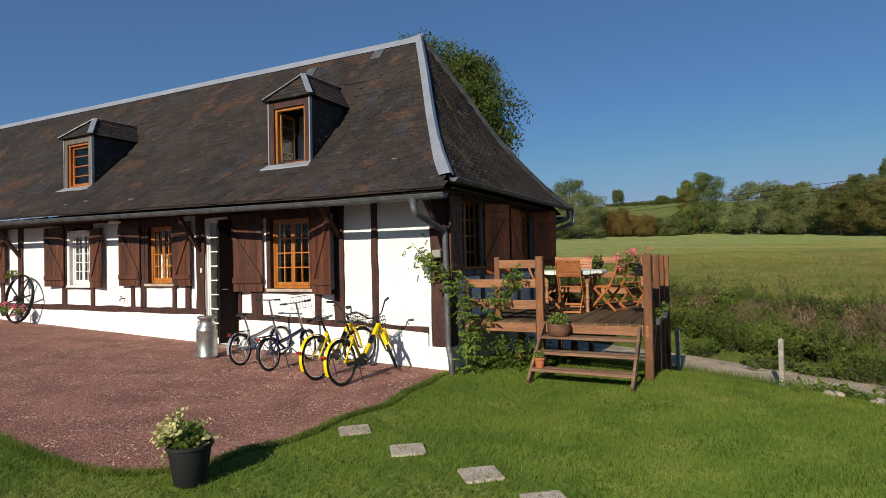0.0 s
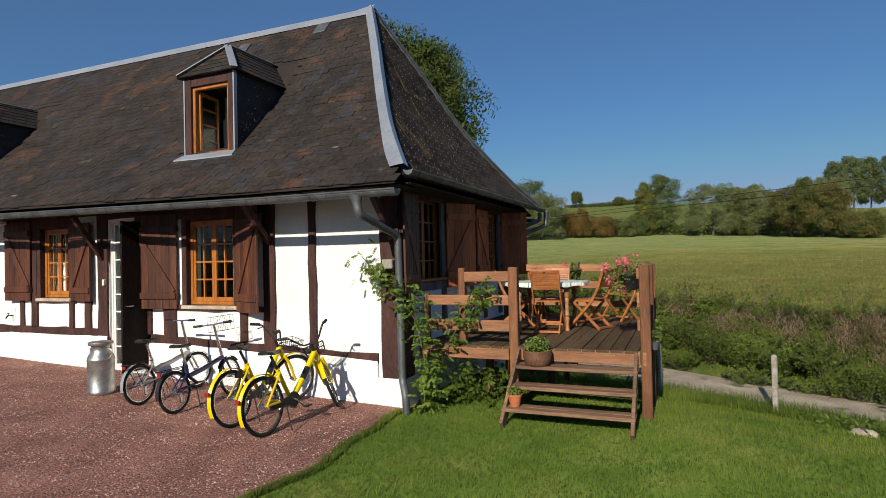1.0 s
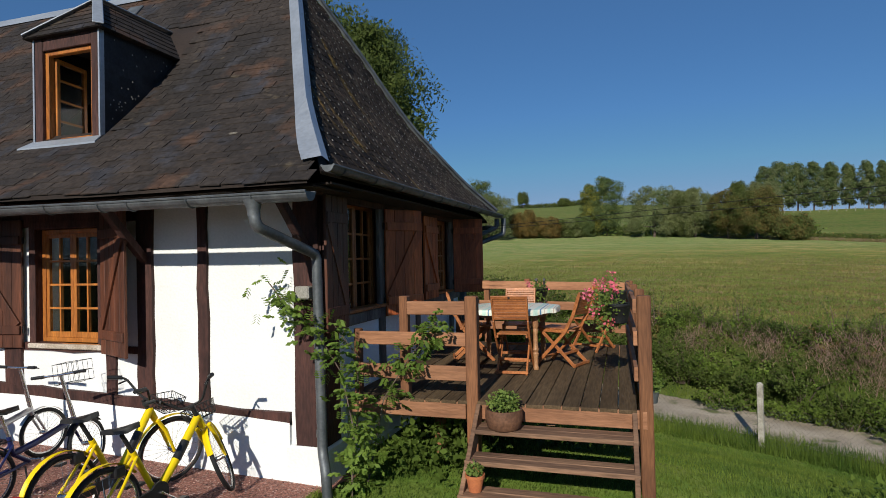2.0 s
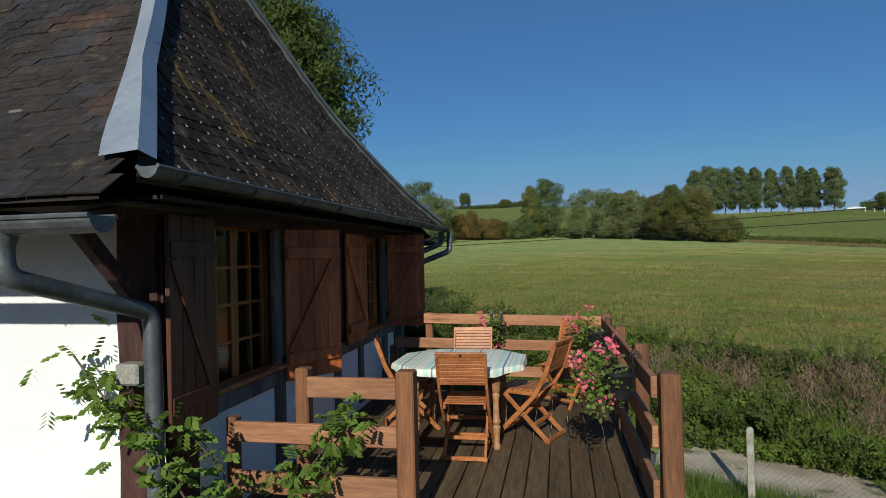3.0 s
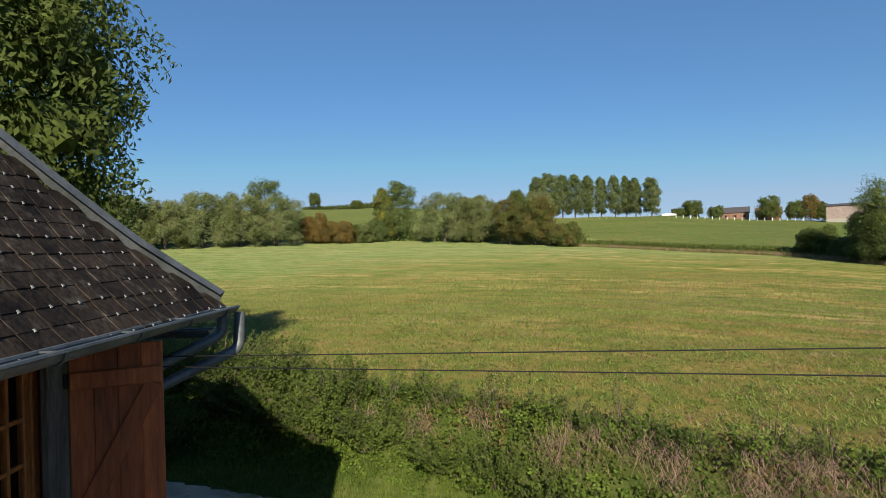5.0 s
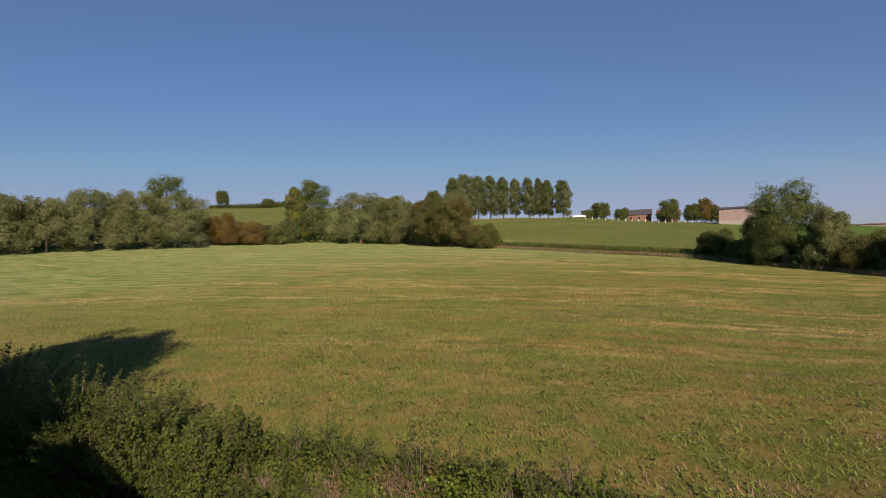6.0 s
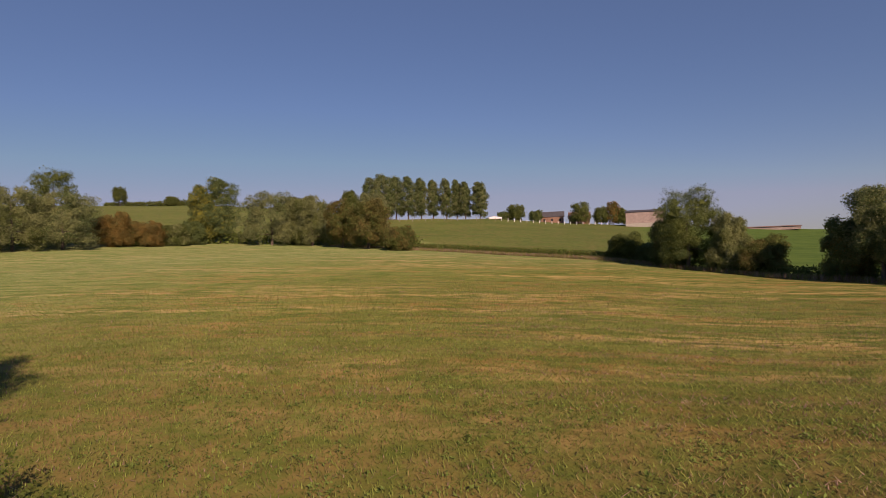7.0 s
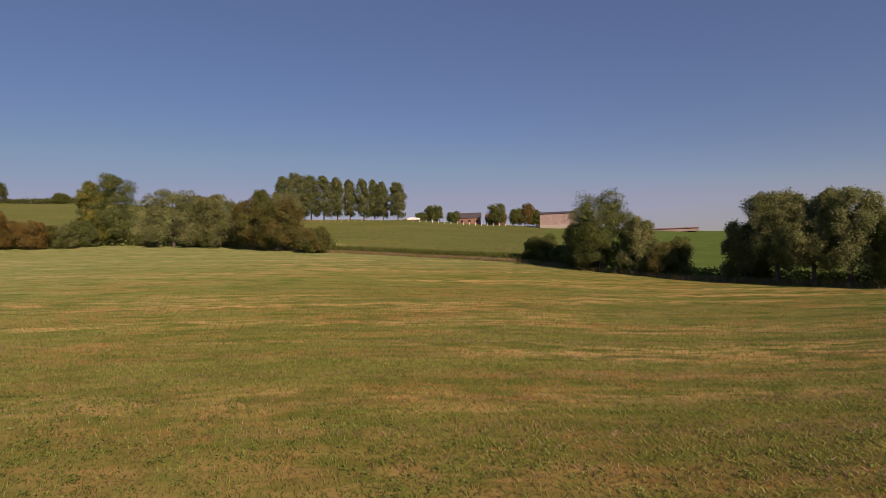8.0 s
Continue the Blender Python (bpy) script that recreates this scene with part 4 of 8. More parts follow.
def gutter(a, b, r=0.062):
    """A half-round gutter with a rolled lip from a to b."""
    a, b = Vector(a), Vector(b)
    d = (b - a).normalized()
    s = d.cross(Vector((0, 0, 1))).normalized()
    g = Geo()
    steps = 9
    for rad, flip in ((r, False), (r - 0.006, True)):
        pts = []
        for p in (a, b):
            pts.append([p + s * (rad * math.cos(math.pi * j / steps)) - Vector((0, 0, rad * math.sin(math.pi * j / steps))) for j in range(steps + 1)])
        for j in range(steps):
            q = [pts[0][j], pts[0][j + 1], pts[1][j + 1], pts[1][j]]
            g.add(q, [(0, 1, 2, 3)])
    for p in (a, b):
        ring = [p + s * (r * math.cos(math.pi * j / steps)) - Vector((0, 0, r * math.sin(math.pi * j / steps))) for j in range(steps + 1)]
        g.add(ring, [tuple(range(steps + 1))])
    for sg in (-1, 1):
        g.tube([a + s * r * sg, b + s * r * sg], 0.011, 6)
    ob = part("gutter", g, GUTTER, HOUSE, "weathered zinc gutter", True)
    L = (b - a).length
    for k in range(int(L / 0.62) + 1):
        p = a + d * (0.2 + k * 0.62)
        if (p - a).length > L - 0.05:
            break
        cl = Geo().tube([p + s * (r + 0.006) * math.cos(math.pi * j / 8) - Vector((0, 0, (r + 0.006) * math.sin(math.pi * j / 8))) for j in range(9)], 0.006, 5)
        cl.tube([p + s * (r + 0.005), p - s * (r + 0.005)], 0.005, 5)
        part("gutter_bracket", cl, GUTTER, ob)
    return ob


gutter((LEFT, -0.925, 2.455 + 0.117), (-10.5, -0.925, 2.455 + 0.117), 0.072)
gutter((-10.5, -0.925, 2.455 + 0.117), (-1.5, -0.925, 2.455), 0.072)
gutter((-1.5, -0.925, 2.455), (0.43, -0.925, 2.448), 0.072)
gutter((0.445, -0.68, 2.690), (0.63, 5.36, 2.652), 0.055)
gutter((LEFT, 5.42, 2.60), (0.45, 5.42, 2.47))


def bend(pts, r=0.06, n=5):
    out = [Vector(pts[0])]
    for a, b, c in zip(pts, pts[1:], pts[2:]):
        a, b, c = Vector(a), Vector(b), Vector(c)
        p, q = b + (a - b).normalized() * r, b + (c - b).normalized() * r
        for k in range(n + 1):
            t = k / n
            out.append(p * (1 - t) ** 2 + b * 2 * t * (1 - t) + q * t * t)
    return out + [Vector(pts[-1])]


pipe = Geo().tube(bend([(-0.09, -0.925, 2.42), (-0.07, -0.925, 2.20), (0.02, -0.14, 1.97), (0.05, -0.15, 0.16), (0.13, -0.24, 0.02), (0.15, -0.25, -0.26)], 0.07), 0.047, 12)
dp = part("downpipe", pipe, GUTTER, HOUSE, "grey zinc downpipe with swan neck", True)
for pts, r in (([(0.03, -0.13, 1.05), (0.03, -0.13, 1.11)], 0.049), ([(0.03, -0.13, 0.30), (0.03, -0.13, 0.36)], 0.049)):
    part("pipe_collar", Geo().tube(pts, r, 12), GUTTER, dp, smooth=True)
part("outlet_funnel", Geo().tube([(-0.082, -0.925, 2.28), (-0.085, -0.925, 2.33), (-0.09, -0.925, 2.41)], [0.049, 0.052, 0.078], 14), GUTTER, dp, smooth=True)
for dx in (0.0, 0.12):
    pipe = Geo().tube(bend([(0.55 + dx, 5.38 + dx * 0.3, 2.60), (0.55 + dx, 5.38, 2.44 - dx), (0.10, 4.95, 2.22 - dx * 1.2), (0.05, 4.9, 2.15), (0.05 - dx, 4.72, -0.5)], 0.07), 0.042, 12)
    part("downpipe", pipe, GUTTER, HOUSE, "grey zinc downpipe", True)


# dormers: front face at y = 0.03
def dormer(x0, x1, z0, z1, zt, face_mat, open_sash, left_leaf):
    y = 0.03
    body = Geo()
    fw = 0.13

    def f_at(z):
        return float(np.interp(z - rise(x0), PROFILE_Z, PROFILE_F))

    def y_at(z):
        return front_y(f_at(z))

    prof = [(y, z0), (y, z1)] + [(y_at(z1 + (z0 - z1) * k / 10) + 0.05, z1 + (z0 - z1) * k / 10) for k in range(11)]
    np_ = len(prof)
    dm = None
    for x, xi in ((x0, x0 + 0.03), (x1, x1 - 0.03)):
        body = Geo().add([(q, py, pz) for q in (x, xi) for py, pz in prof],
                         [tuple(range(np_)), tuple(reversed(range(np_, 2 * np_)))] + [(k, (k + 1) % np_, np_ + (k + 1) % np_, np_ + k) for k in range(np_)])
        if dm is None:
            dm = part("dormer", body, CHEEK, HOUSE, "dormer with dark slate cheeks and zinc trim")
        else:
            part("dormer_cheek", body, CHEEK, dm)
    cheeks = Geo()
    for x in (x0, x1):
        n = 11
        for k in range(n):
            za, zb = z0 + (z1 - z0) * k / n, z0 + (z1 - z0) * (k + 1) / n
            ye = y_at((za + zb) / 2) + 0.03
            a = y + 0.02 - (0.1 if k % 2 else 0)
            sg = 1 if x == x1 else -1
            while a < ye - 0.03:
                b0, b1 = max(a, y + 0.005), min(a + 0.205, ye)
                if b1 - b0 > 0.03:
                    cheeks.add([(x + sg * 0.006, b0, za), (x + sg * 0.006, b1, za), (x + sg * 0.001, b1, zb + 0.02), (x + sg * 0.001, b0, zb + 0.02)], [(0, 1, 2, 3) if sg > 0 else (3, 2, 1, 0)])
                a += 0.21
    part("cheek_slates", cheeks, CHEEK, dm)["kind"] = "stuff"
    hooks = Geo()
    r = random.Random(int(-x0 * 10))
    for k in range(26):
        z = r.uniform(z0 + 0.25, z1 - 0.05)
        yy = r.uniform(y + 0.08, max(y + 0.1, y_at(z) - 0.05))
        hooks.box(x1 + 0.006, x1 + 0.012, yy, yy + 0.010, z, z + 0.016)
    part("slate_hooks", hooks, HOOK, dm)["kind"] = "stuff"
    fr = Geo()
    fr.box(x0 + 0.02, x0 + fw, y - 0.04, y + 0.06, z0, z1, b=0.006).box(x1 - fw + 0.02, x1 - 0.01, y - 0.04, y + 0.06, z0, z1, b=0.006).box(x0 + fw, x1 - fw + 0.02, y - 0.035, y + 0.06, z1 - 0.14, z1, b=0.006)
    part("dormer_frame", fr, face_mat, dm)
    for xa, xb in ((x0 - 0.012, x0 + 0.012), (x1 - 0.008, x1 + 0.014)):
        part("corner_flashing", Geo().box(xa, xb, y - 0.043, y + 0.02, z0 - 0.03, z1), ZINC, dm)
    apron = Geo()
    f_mid = f_at(z0)
    lo, hi = front_roof(x0, f_mid - 0.018), front_roof(x0, f_mid + 0.01)
    yl, zl, yh, zh = min(lo.y, y - 0.11), lo.z + 0.035, y - 0.045, max(z0 + 0.03, hi.z + 0.03)
    apron.add([(x0 - 0.13, yl, zl), (x1 + 0.05, yl, zl), (x1 + 0.03, yh, zh), (x0 - 0.03, yh, zh), (x0 - 0.13, yl, zl - 0.05), (x1 + 0.05, yl, zl - 0.05), (x1 + 0.03, yh + 0.1, zh - 0.14), (x0 - 0.03, yh + 0.1, zh - 0.14)],
              [(0, 1, 2, 3), (0, 4, 5, 1), (0, 3, 7, 4), (1, 5, 6, 2)])
    part("zinc_apron", apron, ZINC, dm)
    # hipped roof of the dormer
    xm, ov = (x0 + x1) / 2, 0.08
    yr = 0.42
    e0, e1 = (x0 - ov, y - 0.10, z1), (x1 + ov, y - 0.10, z1)
    zr = zt
    back_r, back_e = y_at(zr) + 0.05, y_at(z1) + 0.06
    top, far_top = (xm, yr, zr), (xm, back_r, zr + 0.02)
    b0, b1 = (x0 - ov, back_e, z1), (x1 + ov, back_e, z1)
    rf = Geo().add([e0, e1, top, far_top, b0, b1], [(0, 1, 2), (1, 5, 3, 2), (4, 0, 2, 3), (0, 4, 5, 1)])
    part("dormer_roof", rf, SLATE, dm)
    rows = Geo()
    for A, B, C, D in ((e1, b1, top, far_top), (b0, e0, far_top, top), (e0, e1, top, top)):
        A, B, C, D = Vector(A), Vector(B), Vector(C), Vector(D)
        nn = (B - A).cross(C - A).normalized()
        for k in range(6):
            t0, t1 = k / 6, (k + 1) / 6 + 0.04
            pa, pb = A.lerp(C, t0), B.lerp(D, t0)
            qa, qb = A.lerp(C, min(t1, 1)), B.lerp(D, min(t1, 1))
            m = max(1, int((pb - pa).length / 0.2))
            for j in range(m):
                u0, u1 = j / m + 0.004, (j + 1) / m - 0.004
                p = [pa.lerp(pb, u0), pa.lerp(pb, u1), qa.lerp(qb, u1), qa.lerp(qb, u0)]
                hi = [q + nn * (0.016 if i < 2 else 0.006) for i, q in enumerate(p)]
                rows.add(p + hi, [(4, 5, 6, 7), (0, 1, 5, 4), (1, 2, 6, 5), (3, 0, 4, 7)])
    part("dormer_slates", rows, SLATE, dm)["kind"] = "stuff"
    zn = Geo()
    up = Vector((0, -0.01, 0.03))
    for p, q in ((e0, top), (e1, top), (top, far_top)):
        p, q = Vector(p) + up, Vector(q) + up
        zn.beam(p, q, 0.11, 0.02, 0.006)
    part("dormer_zinc", zn, ZINC, dm)
    # window set back in the frame
    wx0, wx1 = x0 + fw, x1 - fw + 0.02
    fr2 = Geo()
    t = 0.05
    fr2.box(wx0, wx0 + t, y, y + 0.07, z0 + 0.02, z1 - 0.14, b=0.005).box(wx1 - t, wx1, y, y + 0.07, z0 + 0.02, z1 - 0.14, b=0.005)
    fr2.box(wx0 + t, wx1 - t, y, y + 0.07, z1 - 0.14 - t, z1 - 0.14, b=0.005).box(wx0 + t, wx1 - t, y, y + 0.07, z0 + 0.02, z0 + 0.02 + t, b=0.005)
    wood = ORANGE if open_sash else GABLE_FRAME
    part("window_frame", fr2, wood, dm)
    ww, hh = wx1 - wx0 - 2 * t, z1 - z0 - 0.16 - 2 * t
    sm = pose(wx0 + t, y + 0.08, z0 + 0.02 + t, 0, 0, open_sash)
    sw = ww * left_leaf
    sg = Geo()
    sg.box(0, 0.05, -0.02, 0.02, 0, hh, sm, 0.004).box(sw - 0.05, sw, -0.02, 0.02, 0, hh, sm, 0.004).box(0.05, sw - 0.05, -0.02, 0.02, 0, 0.05, sm).box(0.05, sw - 0.05, -0.02, 0.02, hh - 0.05, hh, sm)
    for r2 in range(1, 4):
        sg.box(0.05, sw - 0.05, -0.012, 0.012, hh * r2 / 4 - 0.011, hh * r2 / 4 + 0.011, sm)
    part("sash", sg, wood, dm)
    p = part("pane", Geo().box(0.05, sw - 0.05, -0.003, 0.003, 0.05, hh - 0.05, sm), GLASS, dm)
    p.visible_shadow = False
    return dm


DORMERS = [(-3.65, -2.69, 3.29, 4.50, 5.05), (-10.02, -8.98, 3.35, 4.53, 5.02)]
dormer(*DORMERS[0], TIMBER, 98, 0.72)
dormer(*DORMERS[1], GREYWOOD, 0, 1.0)
# two small roof vents
for x, f in ((-4.35, 0.86), (-2.65, 0.90)):
    a, b = front_roof(x, f), front_roof(x, f + 0.06)
    n = Vector((1, 0, 0)).cross(b - a).normalized()
    g = Geo().beam(a + n * 0.02, b + n * 0.02, 0.26, 0.05, 0.01, up=n)
    part("roof_vent", g, GUTTER, HOUSE, "small grey metal roof vent")

# interior darkness under the roof: an attic floor and a lit wall behind the open dormer
part("attic_wall", Geo().box(-3.66, -2.75, 0.80, 0.85, 3.2, 4.42), PLASTER, HOUSE, "white attic wall behind the open dormer")

# pale chipped slates
for surf, u, f, w, l, along in ((side_roof, 2.30, 0.58, 0.05, 0.085, (0, 1, 0)), (side_roof, 2.45, 0.33, 0.055, 0.10, (0, 1, 0)), (side_roof, 2.72, 0.60, 0.035, 0.06, (0, 1, 0)), (front_roof, -0.84, 0.21, 0.10, 0.035, (1, 0, 0)),
                                (front_roof, -6.72, 0.08, 0.16, 0.05, (1, 0, 0)), (front_roof, -8.3, 0.10, 0.14, 0.05, (1, 0, 0)), (front_roof, -8.9, 0.08, 0.12, 0.04, (1, 0, 0))):
    a, b = surf(u, f), surf(u, f + 0.03)
    t1, up = Vector(along), (b - a).normalized()
    n = t1.cross(up).normalized()
    m = Matrix((t1, up, n)).transposed().to_4x4()
    m.translation = a + n * 0.020
    chip = [(math.cos(q) * w / 2 * (1 + 0.25 * math.sin(3 * q + u)), math.sin(q) * l / 2 * (1 + 0.2 * math.cos(2 * q + u))) for q in [2 * math.pi * i / 9 for i in range(9)]]
    g = Geo().add([(x, y, 0.0) for x, y in chip] + [(x * 0.8, y * 0.8, 0.008) for x, y in chip], [tuple(range(9, 18))] + [(i, (i + 1) % 9, 9 + (i + 1) % 9, 9 + i) for i in range(9)], m)
    part("chipped_slate", g, CHIPPED, ROOF, "pale chipped slate")
# arched head over the white window
x0, x1, z0, z1 = WINDOWS_FRONT[2]
arc = [(x0 + (x1 - x0) * i / 12, z1 - 0.03 + 0.10 * math.sin(math.pi * i / 12)) for i in range(13)]
g = Geo()
for (xa, za), (xb, zb) in zip(arc, arc[1:]):
    g.add([(xa, -0.036, z1 - 0.06), (xb, -0.036, z1 - 0.06), (xb, -0.036, zb), (xa, -0.036, za), (xb, 0.02, zb), (xa, 0.02, za)], [(0, 1, 2, 3), (3, 2, 4, 5)])
part("arched_head", g.weld(), WHITEPAINT, HOUSE, "white arched window head")
g = Geo()
for (xa, za), (xb, zb) in zip(arc, arc[1:]):
    g.add([(xa, -0.046, za), (xb, -0.046, zb), (xb, -0.046, zb + 0.10), (xa, -0.046, za + 0.10), (xb, 0.0, zb), (xa, 0.0, za), (xb, 0.0, zb + 0.10), (xa, 0.0, za + 0.10)], [(0, 1, 2, 3), (1, 0, 5, 4), (3, 2, 6, 7)])
part("arched_lintel", g.weld(), TIMBER, HOUSE, "curved brown timber lintel")
# tap, switch box and eave lamp on the front wall
tap = part("wall_tap", Geo().tube([(-7.86, 0.01, 0.83), (-7.86, -0.09, 0.83), (-7.86, -0.12, 0.78)], 0.012, 8), IRON, HOUSE, "small outdoor wall tap")
part("tap_handle", Geo().tube([(-7.89, -0.08, 0.87), (-7.83, -0.08, 0.87)], 0.007, 6).tube([(-7.86, -0.08, 0.84), (-7.86, -0.08, 0.87)], 0.006, 6), IRON, tap)
part("tap_back_plate", Geo().box(-7.81, -7.77, -0.012, 0.01, 0.72, 0.96, b=0.004), WHITEPAINT, tap)
part("switch_box", Geo().box(-5.43, -5.39, -0.075, -0.03, 1.36, 1.46, b=0.006), WHITEPAINT, HOUSE, "small white switch box")
lamp = part("eave_lamp", Geo().box(-7.86, -7.66, -0.36, -0.20, 2.44, 2.50, b=0.012), WHITEPAINT, HOUSE, "white floodlight under the eave")
part("lamp_arm", Geo().box(-7.78, -7.74, -0.22, 0.01, 2.48, 2.51), IRON, lamp)


# ---- the deck ----
FLOOR = 0.56
DECK_T = thing("deck", (1.45, 2.2, -0.6), "raised timber deck with red-brown railings and steps", "deck")


def gz(x, y):
    return float(ground_z(x, y))


POSTS = [(0.115, 0.50, 1.215, 0.075), (0.625, 0.50, 1.545, 0.09), (1.325, 0.46, 1.545, 0.115), (2.875, 0.52, 1.545, 0.115), (2.87, 1.66, 1.535, 0.10), (2.83, 2.80, 1.525, 0.10), (2.80, 4.06, 1.515, 0.10),
         (1.285, 4.10, 1.555, 0.09), (0.635, 4.10, 1.535, 0.09), (0.16, 4.10, 1.12, 0.09)]
for x, y, zt, w in POSTS:
    zb = 0.36 if (x < 1.0 and y < 1) else gz(x, y) - 0.1
    part("post", Geo().box(x - w / 2, x + w / 2, y - w / 2, y + w / 2, zb, zt, b=0.010), POSTWOOD, DECK_T)
RAILS = []
# front, beside the steps: between the second and third posts
for z0, z1, xa in ((1.365, 1.495, 0.67), (1.065, 1.195, 0.155), (0.735, 0.875, 0.155)):
    RAILS.append(((xa, 0.455, (z0 + z1) / 2), (1.27, 0.455, (z0 + z1) / 2), 0.04, z1 - z0))
# the right side, fixed inside the posts, and the far side
for z in (1.43, 1.14, 0.82):
    RAILS.append(((2.80, 0.58, z + 0.015), (2.755, 4.0, z - 0.01), 0.04, 0.13))
for z in (1.465, 1.165, 0.84):
    RAILS.append(((0.20 if z < 1.4 else 0.58, 4.035, z + 0.005), (2.745, 4.035, z - 0.04), 0.04, 0.125))
for a, b, w, h in RAILS:
    part("rail", Geo().beam(a, b, w, h, 0.006), RAIL, DECK_T)
for a, b in (((0.03, 0.43, 0.465), (1.26, 0.43, 0.465)), ((1.385, 0.43, 0.475), (2.815, 0.43, 0.475)), ((2.86, 0.46, 0.46), (2.82, 4.10, 0.46)), ((0.03, 4.12, 0.46), (2.8, 4.12, 0.46))):
    part("edge_beam", Geo().beam(a, b, 0.045, 0.16, 0.006), RAIL, DECK_T)
for x in (0.75, 1.40, 2.05):
    part("joist", Geo().box(x - 0.035, x + 0.035, 0.47, 4.08, 0.36, 0.50), STEPWOOD, DECK_T)
for x, y in ((1.4, 2.2), (2.82, 2.2), (0.75, 1.2)):
    part("support_post", Geo().box(x - 0.05, x + 0.05, y - 0.05, y + 0.05, gz(x, y) - 0.1, 0.40, b=0.008), POSTWOOD, DECK_T)
part("knee_brace", Geo().beam((2.87, 1.3, 0.42), (2.87, 0.62, -0.25), 0.05, 0.09), RAIL, DECK_T)
part("knee_brace", Geo().beam((2.84, 3.3, 0.42), (2.84, 3.98, -0.35), 0.05, 0.09), RAIL, DECK_T)
nb = 17
for k in range(nb):
    a, b = 0.04 + (2.80 - 0.04) * k / nb, 0.04 + (2.80 - 0.04) * (k + 1) / nb
    dz = 0.003 * math.sin(k * 2.7)
    part("deck_board", Geo().box(a + 0.004, b - 0.004, 0.405, 4.10, FLOOR - 0.035 + dz, FLOOR + dz, b=0.005), DECK, DECK_T)
# steps
for x in (1.40, 2.775):
    part("stringer", Geo().beam((x, 0.40, 0.50), (x, -0.42, -0.20), 0.04, 0.15, 0.005), STEPWOOD, DECK_T)
for y, z in ((0.26, 0.355), (0.02, 0.165), (-0.22, -0.035)):
    for o in (-0.065, 0.065):
        part("tread", Geo().box(1.375, 2.80, y + o - 0.06, y + o + 0.06, z - 0.018, z + 0.022, b=0.006), STEPWOOD, DECK_T)


# ---- table and chairs ----
def table_cloth_material():
    m = bpy.data.materials.new("striped_oilcloth")
    m.use_nodes = True
    nt = m.node_tree
    N, L = nt.nodes.new, nt.links.new
    b = nt.nodes["Principled BSDF"]
    sep = N("ShaderNodeSeparateXYZ")
    L(N("ShaderNodeTexCoord").outputs["Object"], sep.inputs[0])

    def stripes(axis, period, stops):
        d = N("ShaderNodeMath")
        d.operation = "MULTIPLY_ADD"
        d.inputs[1].default_value, d.inputs[2].default_value = 1 / period, 10.0
        L(sep.outputs[axis], d.inputs[0])
        fr = N("ShaderNodeMath")
        fr.operation = "FRACT"
        L(d.outputs[0], fr.inputs[0])
        r = N("ShaderNodeValToRGB")
        r.color_ramp.interpolation = "CONSTANT"
        e = r.color_ramp.elements
        while len(e) < len(stops):
            e.new(0.5)
        for k, (p, c) in enumerate(stops):
            e[k].position, e[k].color = p, rgb(*c)
        L(fr.outputs[0], r.inputs["Fac"])
        return r.outputs["Color"]

    cream, green, blue, tan = (0.72, 0.70, 0.60), (0.50, 0.66, 0.58), (0.10, 0.22, 0.36), (0.45, 0.34, 0.26)
    across = stripes("X", 0.30, [(0.0, cream), (0.22, green), (0.36, cream), (0.44, blue), (0.49, cream), (0.60, tan), (0.62, cream), (0.70, green), (0.80, cream), (0.90, tan), (0.92, cream)])
    along = stripes("Y", 0.22, [(0.0, (1, 1, 1)), (0.45, (0.88, 0.95, 0.93)), (0.62, (1, 1, 1)), (0.8, (0.93, 0.90, 0.87)), (0.83, (1, 1, 1))])
    mx = N("ShaderNodeMix")
    mx.data_type, mx.blend_type = "RGBA", "MULTIPLY"
    mx.inputs[0].default_value = 1.0
    L(across, mx.inputs[6])
    L(along, mx.inputs[7])
    L(mx.outputs[2], b.inputs["Base Color"])
    b.inputs["Roughness"].default_value = 0.45
    return m


CLOTH = table_cloth_material()
TC = (1.34, 2.33)
TAB = thing("garden_table", (TC[0], TC[1], FLOOR), "octagonal wooden table with turned legs on the deck", "table")


def octagon(ax, ay, cut):
    return [(ax, -ay + cut), (ax, ay - cut), (ax - cut, ay), (-ax + cut, ay), (-ax, ay - cut), (-ax, -ay + cut), (-ax + cut, -ay), (ax - cut, -ay)]


def slab(poly, z0, z1, g=None, at=(0, 0)):
    g = g or Geo()
    n = len(poly)
    vs = [(x + at[0], y + at[1], z) for z in (z0, z1) for x, y in poly]
    g.add(vs, [tuple(reversed(range(n))), tuple(range(n, 2 * n))] + [(i, (i + 1) % n, n + (i + 1) % n, n + i) for i in range(n)])
    return g


part("tabletop", slab(octagon(0.58, 0.52, 0.27), FLOOR + 0.70, FLOOR + 0.722, at=TC), TURNED, TAB)
part("apron", slab(octagon(0.47, 0.42, 0.20), FLOOR + 0.62, FLOOR + 0.70, at=TC), TURNED, TAB)
LEGP = [(0.030, 0), (0.034, 0.03), (0.026, 0.05), (0.030, 0.16), (0.038, 0.19), (0.028, 0.21), (0.040, 0.24), (0.028, 0.27), (0.026, 0.42), (0.036, 0.47), (0.027, 0.49), (0.040, 0.52), (0.038, 0.66)]
for sx in (-1, 1):
    for sy in (-1, 1):
        part("leg", Geo().lathe(LEGP, 14, Matrix.Translation((TC[0] + sx * 0.36, TC[1] + sy * 0.33, FLOOR))), TURNED, TAB, smooth=True)
cloth = Geo()
rings = [(0.0, 0.7255), (0.55, 0.7255), (0.97, 0.7255), (1.01, 0.720), (1.03, 0.700), (1.035, 0.665)]
nn = 96
